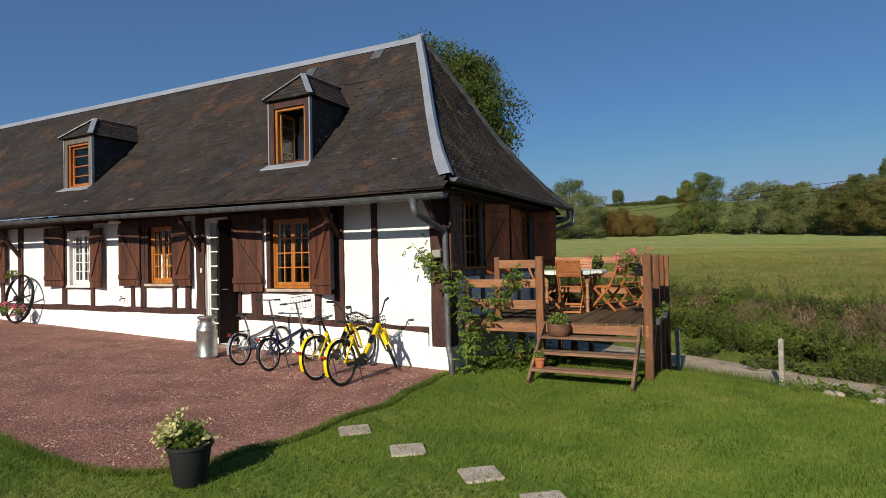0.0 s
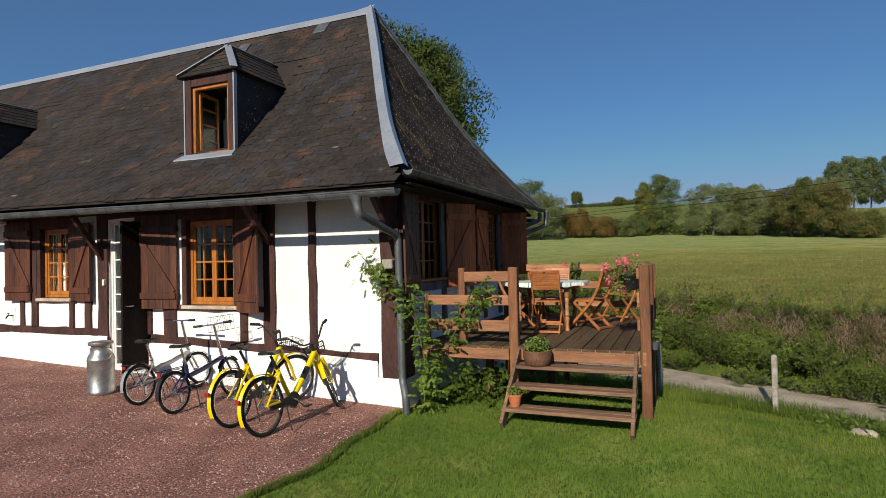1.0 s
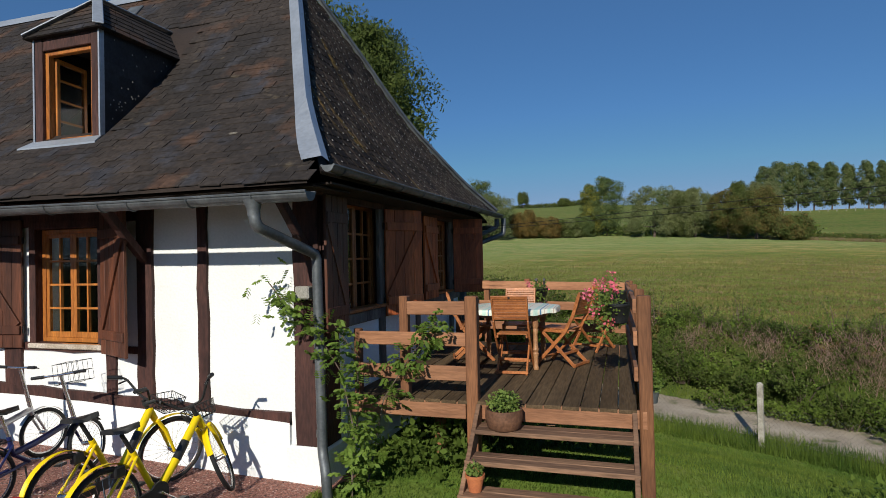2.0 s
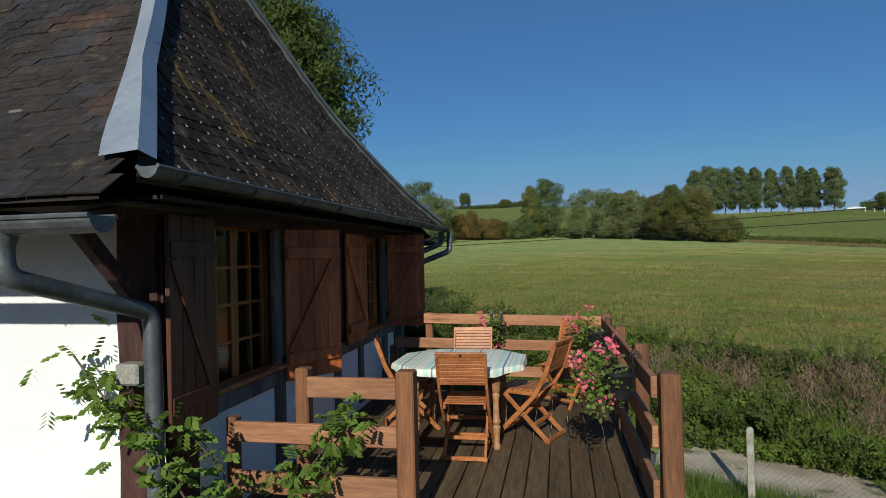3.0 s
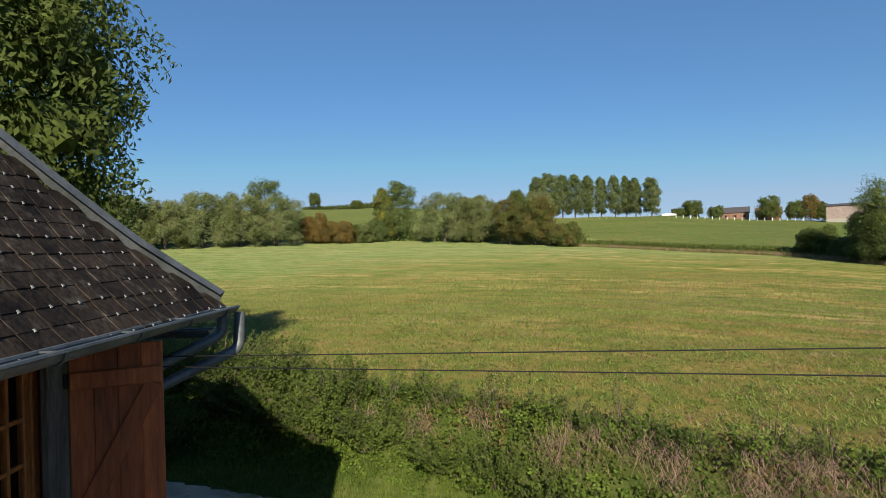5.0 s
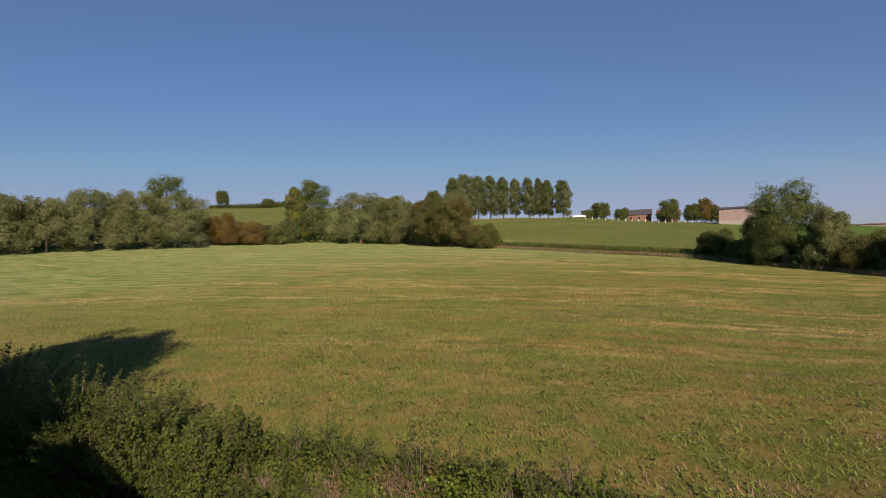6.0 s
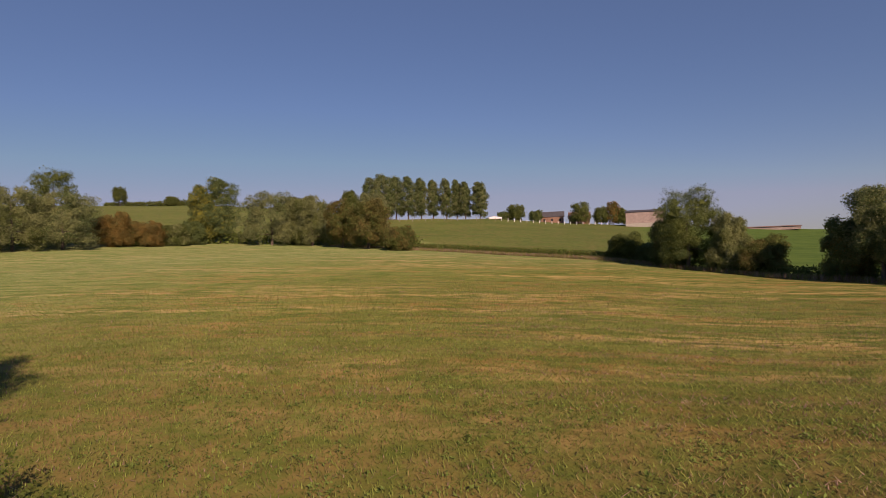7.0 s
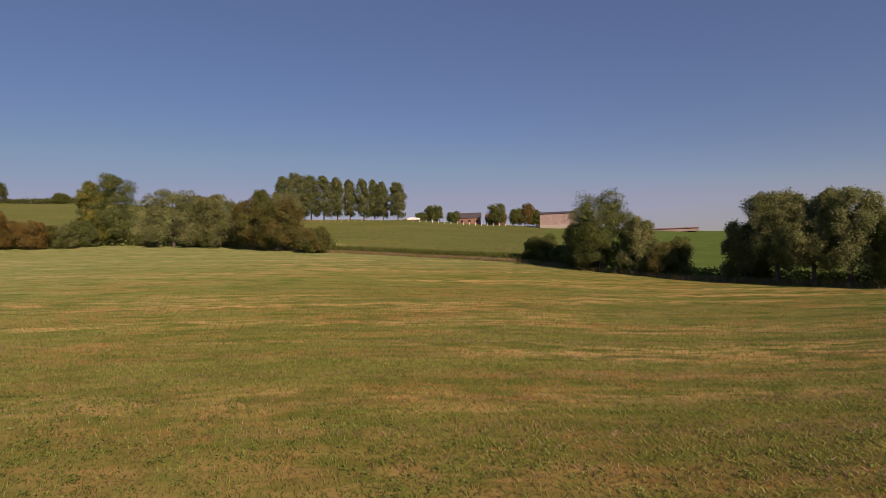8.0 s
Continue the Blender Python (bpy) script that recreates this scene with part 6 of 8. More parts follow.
at = np.column_stack([q, ground_z(q[:, 0], q[:, 1])])
tall = np.where(lane_side(q[:, 0], q[:, 1]) < 0.3, 0.19, 0.10 + 0.12 * np.clip(lane_side(q[:, 0], q[:, 1]) - lane_far(q[:, 0]), 0, 1))[:, None]
tagged(cloud("verge_grass", blades(at, tall, 0.005, 0.7), 3, BLADE), "longer green grass on the lane's verge", "grass", kind="stuff")


def stem_shrub(x, y, h, w, n_stem, per, label, leaf=0.05, mat=LEAF_HEDGE):
    """A loose shrub of arching stems with leaves along them."""
    z = gz(x, y)
    t = thing("shrub", (x, y, z - 0.03), label, "bush")
    g, L_at = Geo(), []
    for k in range(n_stem):
        a, rr = rng.uniform(0, 2 * np.pi), rng.uniform(0.15, 1) ** 0.5 * w / 2
        hh = h * rng.uniform(0.55, 1.1) * (1.1 - 0.4 * rr / (w / 2))
        b = np.array([x + 0.3 * rr * np.cos(a), y + 0.3 * rr * np.sin(a), z - 0.03])
        e2 = np.array([x + rr * np.cos(a), y + rr * np.sin(a), z + hh])
        m2 = (b + e2) / 2 + np.array([-0.1 * np.cos(a) * rr, -0.1 * np.sin(a) * rr, 0.12 * hh])
        g.tube([Vector(b), Vector(m2), Vector(e2)], [0.010, 0.007, 0.002], 4)
        u = rng.uniform(0.12, 1, (per, 1)) ** 0.8
        L_at.append((1 - u) ** 2 * b + 2 * u * (1 - u) * m2 + u * u * e2 + rng.normal(size=(per, 3)) * 0.055 * (1.15 - u))
    part("stem_growth", g, BARK, t)
    cloud("foliage", leaves(np.concatenate(L_at), leaf, flat=0.3, aspect=0.6), 4, mat, t)
    return t


for x, y, h, w in ((-2.6, 14.9, 1.7, 2.6), (-1.0, 13.8, 1.5, 2.2), (0.4, 12.6, 1.2, 1.7), (-4.6, 16.3, 2.0, 3.0), (-6.8, 17.8, 2.1, 3.2), (-9.2, 19.0, 2.1, 3.4), (-3.6, 13.6, 1.2, 2.4), (-3.2, 15.4, 1.2, 2.4), (-2.0, 14.0, 1.15, 2.2), (-0.9, 13.1, 1.1, 2.0), (0.2, 12.3, 1.0, 1.9), (1.2, 11.6, 0.85, 1.6)):
    stem_shrub(x, y, h, w, 100, 90, "loose green wild shrub growing in the bank", 0.055, LEAF_BRAMBLE)
for x, y, h, w in ((1.5, 12.3, 1.0, 0.9), (4.35, 10.2, 0.62, 0.9), (3.3, 10.9, 0.55, 0.7), (5.5, 9.25, 0.5, 0.8), (6.6, 8.3, 0.5, 0.8), (2.3, 11.7, 0.95, 0.5), (7.6, 7.4, 0.5, 0.9)):
    stem_shrub(x, y, h, w, 16, 46, "thin weed growing at the field edge", 0.045)
for k in range(24):
    u = -3.0 + 0.42 * k + rng.uniform(-0.2, 0.2)
    off = rng.uniform(-0.25, 0.25)
    h = rng.uniform(0.35, 0.75) if k % 5 else 0.95
    stem_shrub(4.2 + 0.773 * u + 0.634 * off, 10.3 - 0.634 * u + 0.773 * off, h, rng.uniform(0.5, 0.9), int(rng.uniform(7, 16)), 40, "thin feathery weed growing at the field edge", 0.040, LEAF_BRAMBLE)
for k in range(13):
    u = -1.4 + 0.86 * k + rng.uniform(-0.2, 0.2)
    x, y = 3.70 + 0.773 * u + rng.uniform(-0.25, 0.1), 9.70 - 0.634 * u + rng.uniform(-0.25, 0.1)
    stem_shrub(x, y, rng.uniform(0.45, 0.85), rng.uniform(0.9, 1.6), 60, 75, "dark bramble tangle on the bank", 0.05, LEAF_BRAMBLE)
for k in range(12):
    u = -1.0 + 0.9 * k + rng.uniform(-0.2, 0.2)
    x, y = 3.55 + 0.773 * u + rng.uniform(-0.3, 0.3), 9.50 - 0.61 * u + rng.uniform(-0.3, 0.3)
    stem_shrub(x, y, rng.uniform(0.35, 0.6), rng.uniform(1.1, 1.6), 40, 55, "leafy green bramble low on the bank", 0.06, LEAF_HEDGE)
# ditch hedge across the far fields
p = scatter(420000, 20, 70, 20, 105, lambda x, y: np.abs(np.hypot(x - PIVOT[0], y - PIVOT[1]) - np.interp(np.degrees(np.arctan2(x - PIVOT[0], y - PIVOT[1])), np.array(FIELD_EDGE)[:, 0], np.array(FIELD_EDGE)[:, 1]) - 2) < 1.4)
at = np.column_stack([p, ground_z(p[:, 0], p[:, 1]) + rng.uniform(0.0, 1.0, len(p))])
brush("ditch_hedge", "low rough hedge along the far field edge", at, None, 0.25, 0.1, [LEAF_BRAMBLE, LEAF_BROWNING], (rng.uniform(size=len(at)) < 0.15).astype(int))
p = scatter(900000, 12, 70, 10, 120, lambda x, y: np.abs(np.hypot(x - PIVOT[0], y - PIVOT[1]) - np.interp(np.degrees(np.arctan2(x - PIVOT[0], y - PIVOT[1])), np.array(FIELD_EDGE)[:, 0], np.array(FIELD_EDGE)[:, 1]) + 0.2) < 1.0)
at = np.column_stack([p, ground_z(p[:, 0], p[:, 1]) - 0.02])
tagged(cloud("dry_verge", blades(at, 0.50, 0.035, 0.5), 3, None, mats=[LEAF_DRY, STRAW, TUFT], which=rng.integers(0, 3, len(p))), "dry tawny grass along the far ditch", "grass", kind="stuff")
p = scatter(60000, -75, 34, 90, 138, lambda x, y: np.abs(np.hypot(x - PIVOT[0], y - PIVOT[1]) - np.interp(np.degrees(np.arctan2(x - PIVOT[0], y - PIVOT[1])), np.array(FIELD_EDGE)[:, 0], np.array(FIELD_EDGE)[:, 1]) - 3) < 2.0)
at = np.column_stack([p, ground_z(p[:, 0], p[:, 1]) + rng.uniform(0.0, 2.2, len(p))])
brush("field_hedge", "dense undergrowth below the tree belt", at, None, 0.6, 0.1, [LEAF_OAK, LEAF_HEDGE], (rng.uniform(size=len(at)) < 0.5).astype(int))
p = scatter(5000, -60, -8, 335, 339, lambda x, y: x > -60)
at = np.column_stack([p, ground_z(p[:, 0], p[:, 1]) + rng.uniform(0.0, 2.8, len(p))])
brush("hilltop_hedge", "dark hedge along the hilltop", at, LEAF_OAK, 0.9)


def lawn_here(x, y):
    return (lane_side(x, y) < -0.3) & ~gravel_area(x + 0.05 * np.sin(x * 37 + y * 23), y + 0.05 * np.sin(y * 41 - x * 17)) & ~((x < 0.05) & (y > -0.1) & (y < 5)) & (x > -4.5)


p = scatter(330000, -4.5, 8.0, -7.5, 8.5, lawn_here)
dist_cam = np.hypot(p[:, 0] - 2.5, p[:, 1] + 4)
p = p[rng.uniform(size=len(p)) < np.clip(1.4 - dist_cam * 0.085, 0.3, 1)]
at = np.column_stack([p, ground_z(p[:, 0], p[:, 1]) - 0.003])
tagged(cloud("lawn_grass", blades(at, 0.046, 0.0036, 0.9), 3, BLADE), "short mown green lawn grass", "grass", kind="stuff")


def gravel_edge(x, y):
    inside = gravel_area(x, y)
    return (inside != gravel_area(x + 0.06, y)) | (inside != gravel_area(x, y + 0.06)) | (inside != gravel_area(x - 0.05, y)) | (inside != gravel_area(x, y - 0.05))


p = scatter(900000, -14, 0.7, -6.3, -0.2, gravel_edge)
at = np.column_stack([p, ground_z(p[:, 0], p[:, 1]) - 0.003])
tagged(cloud("edge_grass", blades(at, 0.060, 0.0045, 1.1), 3, BLADE), "longer grass along the gravel's edge", "grass", kind="stuff")
p = scatter(520000, -18, 38, 6, 52, lambda x, y: (field_side(x, y) > 0.0) & (np.hypot(x - 5, y - 8) < 44))
d = np.hypot(p[:, 0] - 5, p[:, 1] - 8)
p = p[rng.uniform(size=len(p)) < np.clip(1.25 - d / 36, 0.12, 1)]
patch = wave(p[:, 0] * 0.35 + 2, p[:, 1] * 0.55)
band = np.sin((0.426 * p[:, 0] + 0.905 * p[:, 1]) * 2.7 + 2.2 * wave(p[:, 0] * 0.12, p[:, 1] * 0.2 + 3))
at = np.column_stack([p, ground_z(p[:, 0], p[:, 1]) - 0.004])
dry = (rng.uniform(size=len(p)) < np.clip(0.35 + (p[:, 0] + 2) / 22, 0.35, 1) * np.clip(0.10 + 0.22 * patch + 0.62 * np.clip(band - 0.1, 0, 1), 0, 0.9)).astype(int)
dry = np.where((dry == 1) & (rng.uniform(size=len(p)) < 0.45 * wave(p[:, 0] * 0.3 + 7, p[:, 1] * 0.4 + 1)), 2, dry)
tagged(cloud("field_stubble", blades(at, 0.085, 0.012, 1.8), 3, None, mats=[TUFT, STRAW, LEAF_DRY], which=dry), "cut hay field with green tufts and dry straw", "grass", kind="stuff")

p = scatter(70000, -60, 75, 12, 118, lambda x, y: (field_side(x, y) > 6) & (np.hypot(x - 5, y - 8) < np.interp(np.degrees(np.arctan2(x - PIVOT[0], y - PIVOT[1])), np.array(FIELD_EDGE)[:, 0], np.array(FIELD_EDGE)[:, 1]) - 3))
d = np.hypot(p[:, 0] - 5, p[:, 1] - 8)
p = p[rng.uniform(size=len(p)) < np.clip(1.15 - d / 110, 0.2, 1)]
band = np.sin((0.426 * p[:, 0] + 0.905 * p[:, 1]) * 1.05 + 2.2 * wave(p[:, 0] * 0.05, p[:, 1] * 0.1 + 3))
at = np.column_stack([p, ground_z(p[:, 0], p[:, 1]) - 0.01])
dry = (rng.uniform(size=len(p)) < 0.18 + 0.5 * np.clip(band, 0, 1)).astype(int)
tagged(cloud("field_tufts", blades(at, 0.05, 0.045, 1.8), 3, None, mats=[TUFT, STRAW], which=dry), "taller tufts left standing in the cut field", "grass", kind="stuff")

# broad-leaved weeds near the field's edge
p = scatter(3200, 0, 22, 6, 26, lambda x, y: (field_side(x, y) > 0.2) & (field_side(x, y) < 9) & (wave(x * 0.8, y * 0.8 + 1) > 0.35))
c = np.repeat(p, 9, axis=0) + rng.normal(size=(len(p) * 9, 2)) * 0.055
at = np.column_stack([c, ground_z(c[:, 0], c[:, 1]) + rng.uniform(0.01, 0.07, len(c))])
tagged(cloud("field_weeds", leaves(at, 0.060, flat=0.8, aspect=0.6), 4, LEAF_POT), "broad-leaved green weeds in the field's edge", "weeds", kind="stuff")


# ---- bicycles against the wall ----
def ring(c, r, t, axis, n=40, k=8):
    pts = [c + (axis[0] * math.cos(2 * math.pi * i / n) + axis[1] * math.sin(2 * math.pi * i / n)) * r for i in range(n)]
    return Geo().tube(pts, t, k, True)


def bike_wheel(bike, c, r, m, tyre_t=0.02):
    ax = (Vector((1, 0, 0)), Vector((0, 0, 1)))
    c = Vector(c)

    def put(name, g, mat, parent, smooth=True):
        g.v = [tuple(m @ Vector(p)) for p in g.v]
        return part(name, g, mat, parent, "", smooth)

    w = put("wheel", Geo().tube([c + Vector((0, -0.045, 0)), c + Vector((0, 0.045, 0))], 0.022, 12), CHROME, bike)
    put("tyre", ring(c, r - tyre_t, tyre_t, ax), BLACK, w)
    put("rim", ring(c, r - 2.2 * tyre_t, 0.009, ax, k=6), CHROME, w)
    sp = Geo()
    for i in range(28):
        a = 2 * math.pi * i / 28
        h = a + (0.5 if i % 2 else -0.5)
        side = 0.03 if i % 4 < 2 else -0.03
        sp.tube([c + Vector((math.cos(h) * 0.02, side, math.sin(h) * 0.02)), c + Vector((math.cos(a) * (r - 2.3 * tyre_t), 0, math.sin(a) * (r - 2.3 * tyre_t)))], 0.0013, 3)
    put("spokes", sp, CHROME, w, False)
    return w


def arc(c, r, a0, a1, n=16):
    return [Vector((c[0] + r * math.cos(math.radians(a0 + (a1 - a0) * i / n)), c[1], c[2] + r * math.sin(math.radians(a0 + (a1 - a0) * i / n)))) for i in range(n + 1)]


def bicycle(rear, front, kind, steer, lean, label):
    """x runs forwards from the rear axle; steer turns the fork."""
    rx, ry = rear
    dx, dy = front[0] - rx, front[1] - ry
    wb = math.hypot(dx, dy)
    zg = gz(rx, ry) + 0.016
    bike = thing("bicycle", Matrix(), label, "bicycle", "bicycles by the front wall")
    big = kind == "yellow"
    r = 0.315 if big else 0.255
    I = Matrix.Identity(4)
    paint = {"yellow": YELLOW, "blue": BLUE, "silver": SILVER}[kind]
    R, Fx = Vector((0, 0, r)), Vector((wb, 0, r))
    head = Vector((wb - 0.22, 0, 0.745)) if big else Vector((wb - 0.13, 0, 0.55))
    S = Matrix.Translation(head) @ Matrix.Rotation(radians(steer), 4, (Fx - head).normalized() * -1) @ Matrix.Translation(-head)
    bike_wheel(bike, R, r, I)
    bike_wheel(bike, Fx, r, S)
    bb = Vector((0.44, 0, 0.29))

    def put(name, g, mat, m=None, label="", smooth=True):
        if m:
            g.v = [tuple(m @ Vector(p)) for p in g.v]
        return part(name, g, mat, bike, label, smooth)

    if big:
        seat = Vector((0.19, 0, 0.865))
        fr = Geo().tube([head, head.lerp(bb, 0.45) + Vector((-0.03, 0, -0.06)), bb + Vector((0.05, 0, 0.02)), bb], [0.033, 0.035, 0.033, 0.030], 12)
        put("main_tube", fr, YELLOW)
        put("seat_tube", Geo().tube([bb, Vector((0.27, 0, 0.66))], 0.024, 12), YELLOW)
        for s in (-1, 1):
            put("chain_stay", Geo().tube([bb, Vector((0.2, 0.05 * s, 0.31)), R + Vector((0, 0.06 * s, 0))], 0.014, 8), YELLOW)
            put("seat_stay", Geo().tube([Vector((0.29, 0.02 * s, 0.62)), R + Vector((0, 0.06 * s, 0))], 0.012, 8), YELLOW)
        put("seat_post", Geo().tube([Vector((0.27, 0, 0.66)), seat - Vector((0, 0, 0.05))], 0.016, 10), BLACK)
        fd = Geo()
        for c, a0, a1, m in ((R, 35, 205, I), (Fx, 20, 165, S)):
            fd = Geo()
            pts = arc(c, r + 0.022, a0, a1)
            for p, q in zip(pts, pts[1:]):
                d = (q - p).normalized()
                n = d.cross(Vector((0, 1, 0)))
                o, w_ = n * 0.010, Vector((0, 0.026, 0))
                g = [p - w_, p - o * -1.0, p + w_, q - w_, q - o * -1.0, q + w_]
                fd.add([m @ v for v in g], [(0, 1, 4, 3), (1, 2, 5, 4)])
            put("mudguard", fd.weld(), YELLOW)
        fk = Geo()
        for s in (-1, 1):
            fk.tube([head + Vector((0.05, 0.05 * s, -0.10)), head.lerp(Fx, 0.5) + Vector((0.02, 0.055 * s, 0)), Fx + Vector((0, 0.05 * s, 0))], [0.020, 0.019, 0.012], 10)
        fk.tube([head, head + Vector((0.05, 0, -0.10))], 0.03, 10)
        put("fork", fk, YELLOW, S)
        hb = head + Vector((-0.06, 0, 0.10))
        put("stem", Geo().tube([head + Vector((0.02, 0, -0.06)), hb], 0.019, 10), BLACK, S)
        put("handlebar", Geo().tube(bend([hb + Vector((-0.20, -0.28, 0.18)), hb + Vector((-0.07, -0.22, 0.17)), hb + Vector((0.02, -0.09, 0.01)), hb + Vector((0.02, 0.09, 0.01)), hb + Vector((-0.07, 0.22, 0.17)), hb + Vector((-0.20, 0.28, 0.18))], 0.05), 0.011, 8), BLACK, S)
        for s in (-1, 1):
            gr = Geo()
            gr.tube([hb + Vector((-0.20, 0.28 * s, 0.18)), hb + Vector((-0.09, 0.232 * s, 0.172))], 0.018, 10)
            gr.tube([hb + Vector((-0.05, 0.20 * s, 0.15)), hb + Vector((-0.14, 0.19 * s, 0.13))], 0.008, 6)
            put("grip", gr, PLASTIC, S)
        bk = Geo()
        bc = head + Vector((0.16, 0, -0.03))
        for i in range(9):
            t = -0.16 + 0.04 * i
            bk.tube([bc + Vector((-0.10, t * 0.8, 0.12)), bc + Vector((-0.08, t * 0.7, 0.0)), bc + Vector((0.08, t * 0.7, 0.0)), bc + Vector((0.11, t * 0.8, 0.12))], 0.0025, 4)
        for i in range(7):
            u = -0.12 + 0.04 * i
            bk.tube([bc + Vector((u * 0.85, -0.13, 0.12)), bc + Vector((u * 0.7, -0.11, 0.0)), bc + Vector((u * 0.7, 0.11, 0.0)), bc + Vector((u * 0.85, 0.13, 0.12))], 0.0025, 4)
        for z in (0.0, 0.06, 0.12):
            q = 0.84 + z * 1.3
            bk.tube([bc + Vector((-0.10 * q, -0.13 * q, z)), bc + Vector((0.11 * q, -0.13 * q, z)), bc + Vector((0.11 * q, 0.13 * q, z)), bc + Vector((-0.10 * q, 0.13 * q, z))], 0.004, 5, True)
        put("wire_basket", bk, BLACK, S, "black wire basket")
        cg = slab([(0.06, -0.035), (0.36, -0.045)] + [(0.44 + 0.085 * math.cos(q), 0.0 + 0.085 * math.sin(q)) for q in [radians(-145 + 290 * i / 12) for i in range(13)]] + [(0.34, 0.045), (0.06, 0.02)], -0.058, -0.036)
        cg.v = [(x, z, y + 0.29) for x, y, z in cg.v]
        put("chain_guard", cg, PLASTIC, None, "", False)
        axis_mid = head.lerp(bb, 0.45) + Vector((-0.03, 0, -0.06))
        put("decal", Geo().tube([head.lerp(axis_mid, 0.62), head.lerp(axis_mid, 1.0), axis_mid.lerp(bb, 0.08)], 0.0365, 14), PLASTIC, None, "black band on the main tube", False)
        lock = Geo().box(-0.03, 0.06, -0.03, 0.03, -0.04, 0.04, Matrix.Translation((0.12, 0, 0.56)), 0.01)
        put("wheel_lock", lock, PLASTIC)
    else:
        seat = Vector((0.16, 0, 0.80))
        hinge = Vector((0.50, 0, 0.44))
        put("main_tube", Geo().tube([Vector((0.24, 0, 0.40)), hinge, head + Vector((0, 0, -0.02))], 0.030, 12), paint)
        put("seat_tube", Geo().tube([bb - Vector((0.06, 0, 0)), Vector((0.24, 0, 0.40)), Vector((0.215, 0, 0.56))], 0.020, 12), paint)
        for s in (-1, 1):
            put("chain_stay", Geo().tube([bb - Vector((0.06, 0, 0)), R + Vector((0, 0.055 * s, 0))], 0.011, 8), paint)
            put("seat_stay", Geo().tube([Vector((0.23, 0.02 * s, 0.48)), R + Vector((0, 0.055 * s, 0))], 0.010, 8), paint)
        put("seat_post", Geo().tube([Vector((0.215, 0, 0.56)), seat - Vector((0, 0, 0.05))], 0.015, 10), CHROME)
        fk = Geo().tube([head + Vector((0.015, 0, -0.08)), head], 0.022, 10)
        for s in (-1, 1):
            fk.tube([head + Vector((0.02, 0.045 * s, -0.08)), Fx + Vector((0, 0.05 * s, 0))], [0.016, 0.010], 8)
        put("fork", fk, paint, S)
        hb = head + Vector((-0.09, 0, 0.43))
        put("stem", Geo().tube([head, hb], [0.020, 0.016], 10), CHROME, S)
        put("handlebar", Geo().tube([hb + Vector((-0.03, -0.27, 0.01)), hb, hb + Vector((-0.03, 0.27, 0.01))], 0.011, 8), CHROME, S)
        for s in (-1, 1):
            gr = Geo()
            gr.tube([hb + Vector((-0.03, 0.28 * s, 0.01)), hb + Vector((-0.018, 0.16 * s, 0.006))], 0.016, 10)
            gr.tube([hb + Vector((0.02, 0.14 * s, 0.0)), hb + Vector((0.03, 0.24 * s, -0.01))], 0.006, 6)
            put("grip", gr, PLASTIC, S)
        fd = Geo()
        for c, a0, a1, m in ((R, 30, 190, I), (Fx, 40, 150, S)):
            fd = Geo()
            pts = arc(c, r + 0.014, a0, a1)
            for p, q in zip(pts, pts[1:]):
                w_ = Vector((0, 0.024, 0))
                fd.add([m @ v for v in (p - w_, p + w_, q + w_, q - w_)], [(0, 1, 2, 3)])
            put("mudguard", fd.weld(), BLACK if kind == "blue" else SILVER)
        rk = Geo()
        for s in (-1, 1):
            rk.tube([Vector((0.20, 0.05 * s, 0.53)), Vector((-0.20, 0.06 * s, 0.53))], 0.006, 6)
            rk.tube([Vector((-0.12, 0.06 * s, 0.53)), R + Vector((0, 0.06 * s, 0))], 0.005, 6)
        rk.tube([Vector((-0.20, -0.06, 0.53)), Vector((-0.20, 0.06, 0.53))], 0.006, 6)
        put("luggage_rack", rk, BLACK)
        if kind == "blue":
            bk = Geo()
            bc = hb + Vector((0.16, 0, -0.10))
            for z in (0, 0.1, 0.2):
                bk.tube([bc + Vector((-0.10, -0.13, z)), bc + Vector((0.11, -0.13, z)), bc + Vector((0.11, 0.13, z)), bc + Vector((-0.10, 0.13, z))], 0.003, 5, True)
            for i in range(6):
                t = -0.13 + 0.052 * i
                bk.tube([bc + Vector((-0.10, t, 0.2)), bc + Vector((-0.1, t, 0)), bc + Vector((0.11, t, 0)), bc + Vector((0.11, t, 0.2))], 0.002, 4)
            put("wire_basket", bk, IRON, S, "thin wire basket")
        put("derailleur", Geo().box(0.0, 0.05, -0.075, -0.05, 0.12, 0.24, None, 0.01), CHROME)
    pr = [(-0.12, 0.07), (-0.08, 0.095), (-0.02, 0.085), (0.05, 0.045), (0.12, 0.022), (0.16, 0.014)]
    sd = Geo()
    ring_n = 9
    vs = []
    for x, w_ in pr:
        lift = 0.022 * max(0.0, -x / 0.12) + 0.004 * max(0.0, x / 0.16)
        for i in range(ring_n):
            a = math.pi * i / (ring_n - 1)
            vs.append((seat.x + x, w_ * math.cos(a), seat.z - 0.040 + 0.042 * math.sin(a) ** 0.6 + lift))
    n_row = len(pr)
    fs = [(k * ring_n + i, k * ring_n + i + 1, (k + 1) * ring_n + i + 1, (k + 1) * ring_n + i) for k in range(n_row - 1) for i in range(ring_n - 1)]
    fs += [tuple(range(ring_n)), tuple(reversed(range((n_row - 1) * ring_n, n_row * ring_n)))]
    fs += [(k * ring_n, (k + 1) * ring_n, (k + 1) * ring_n + ring_n - 1, k * ring_n + ring_n - 1) for k in range(n_row - 1)]
    sd.add(vs, fs)
    put("saddle", sd.weld(), PLASTIC, None, "black padded saddle")
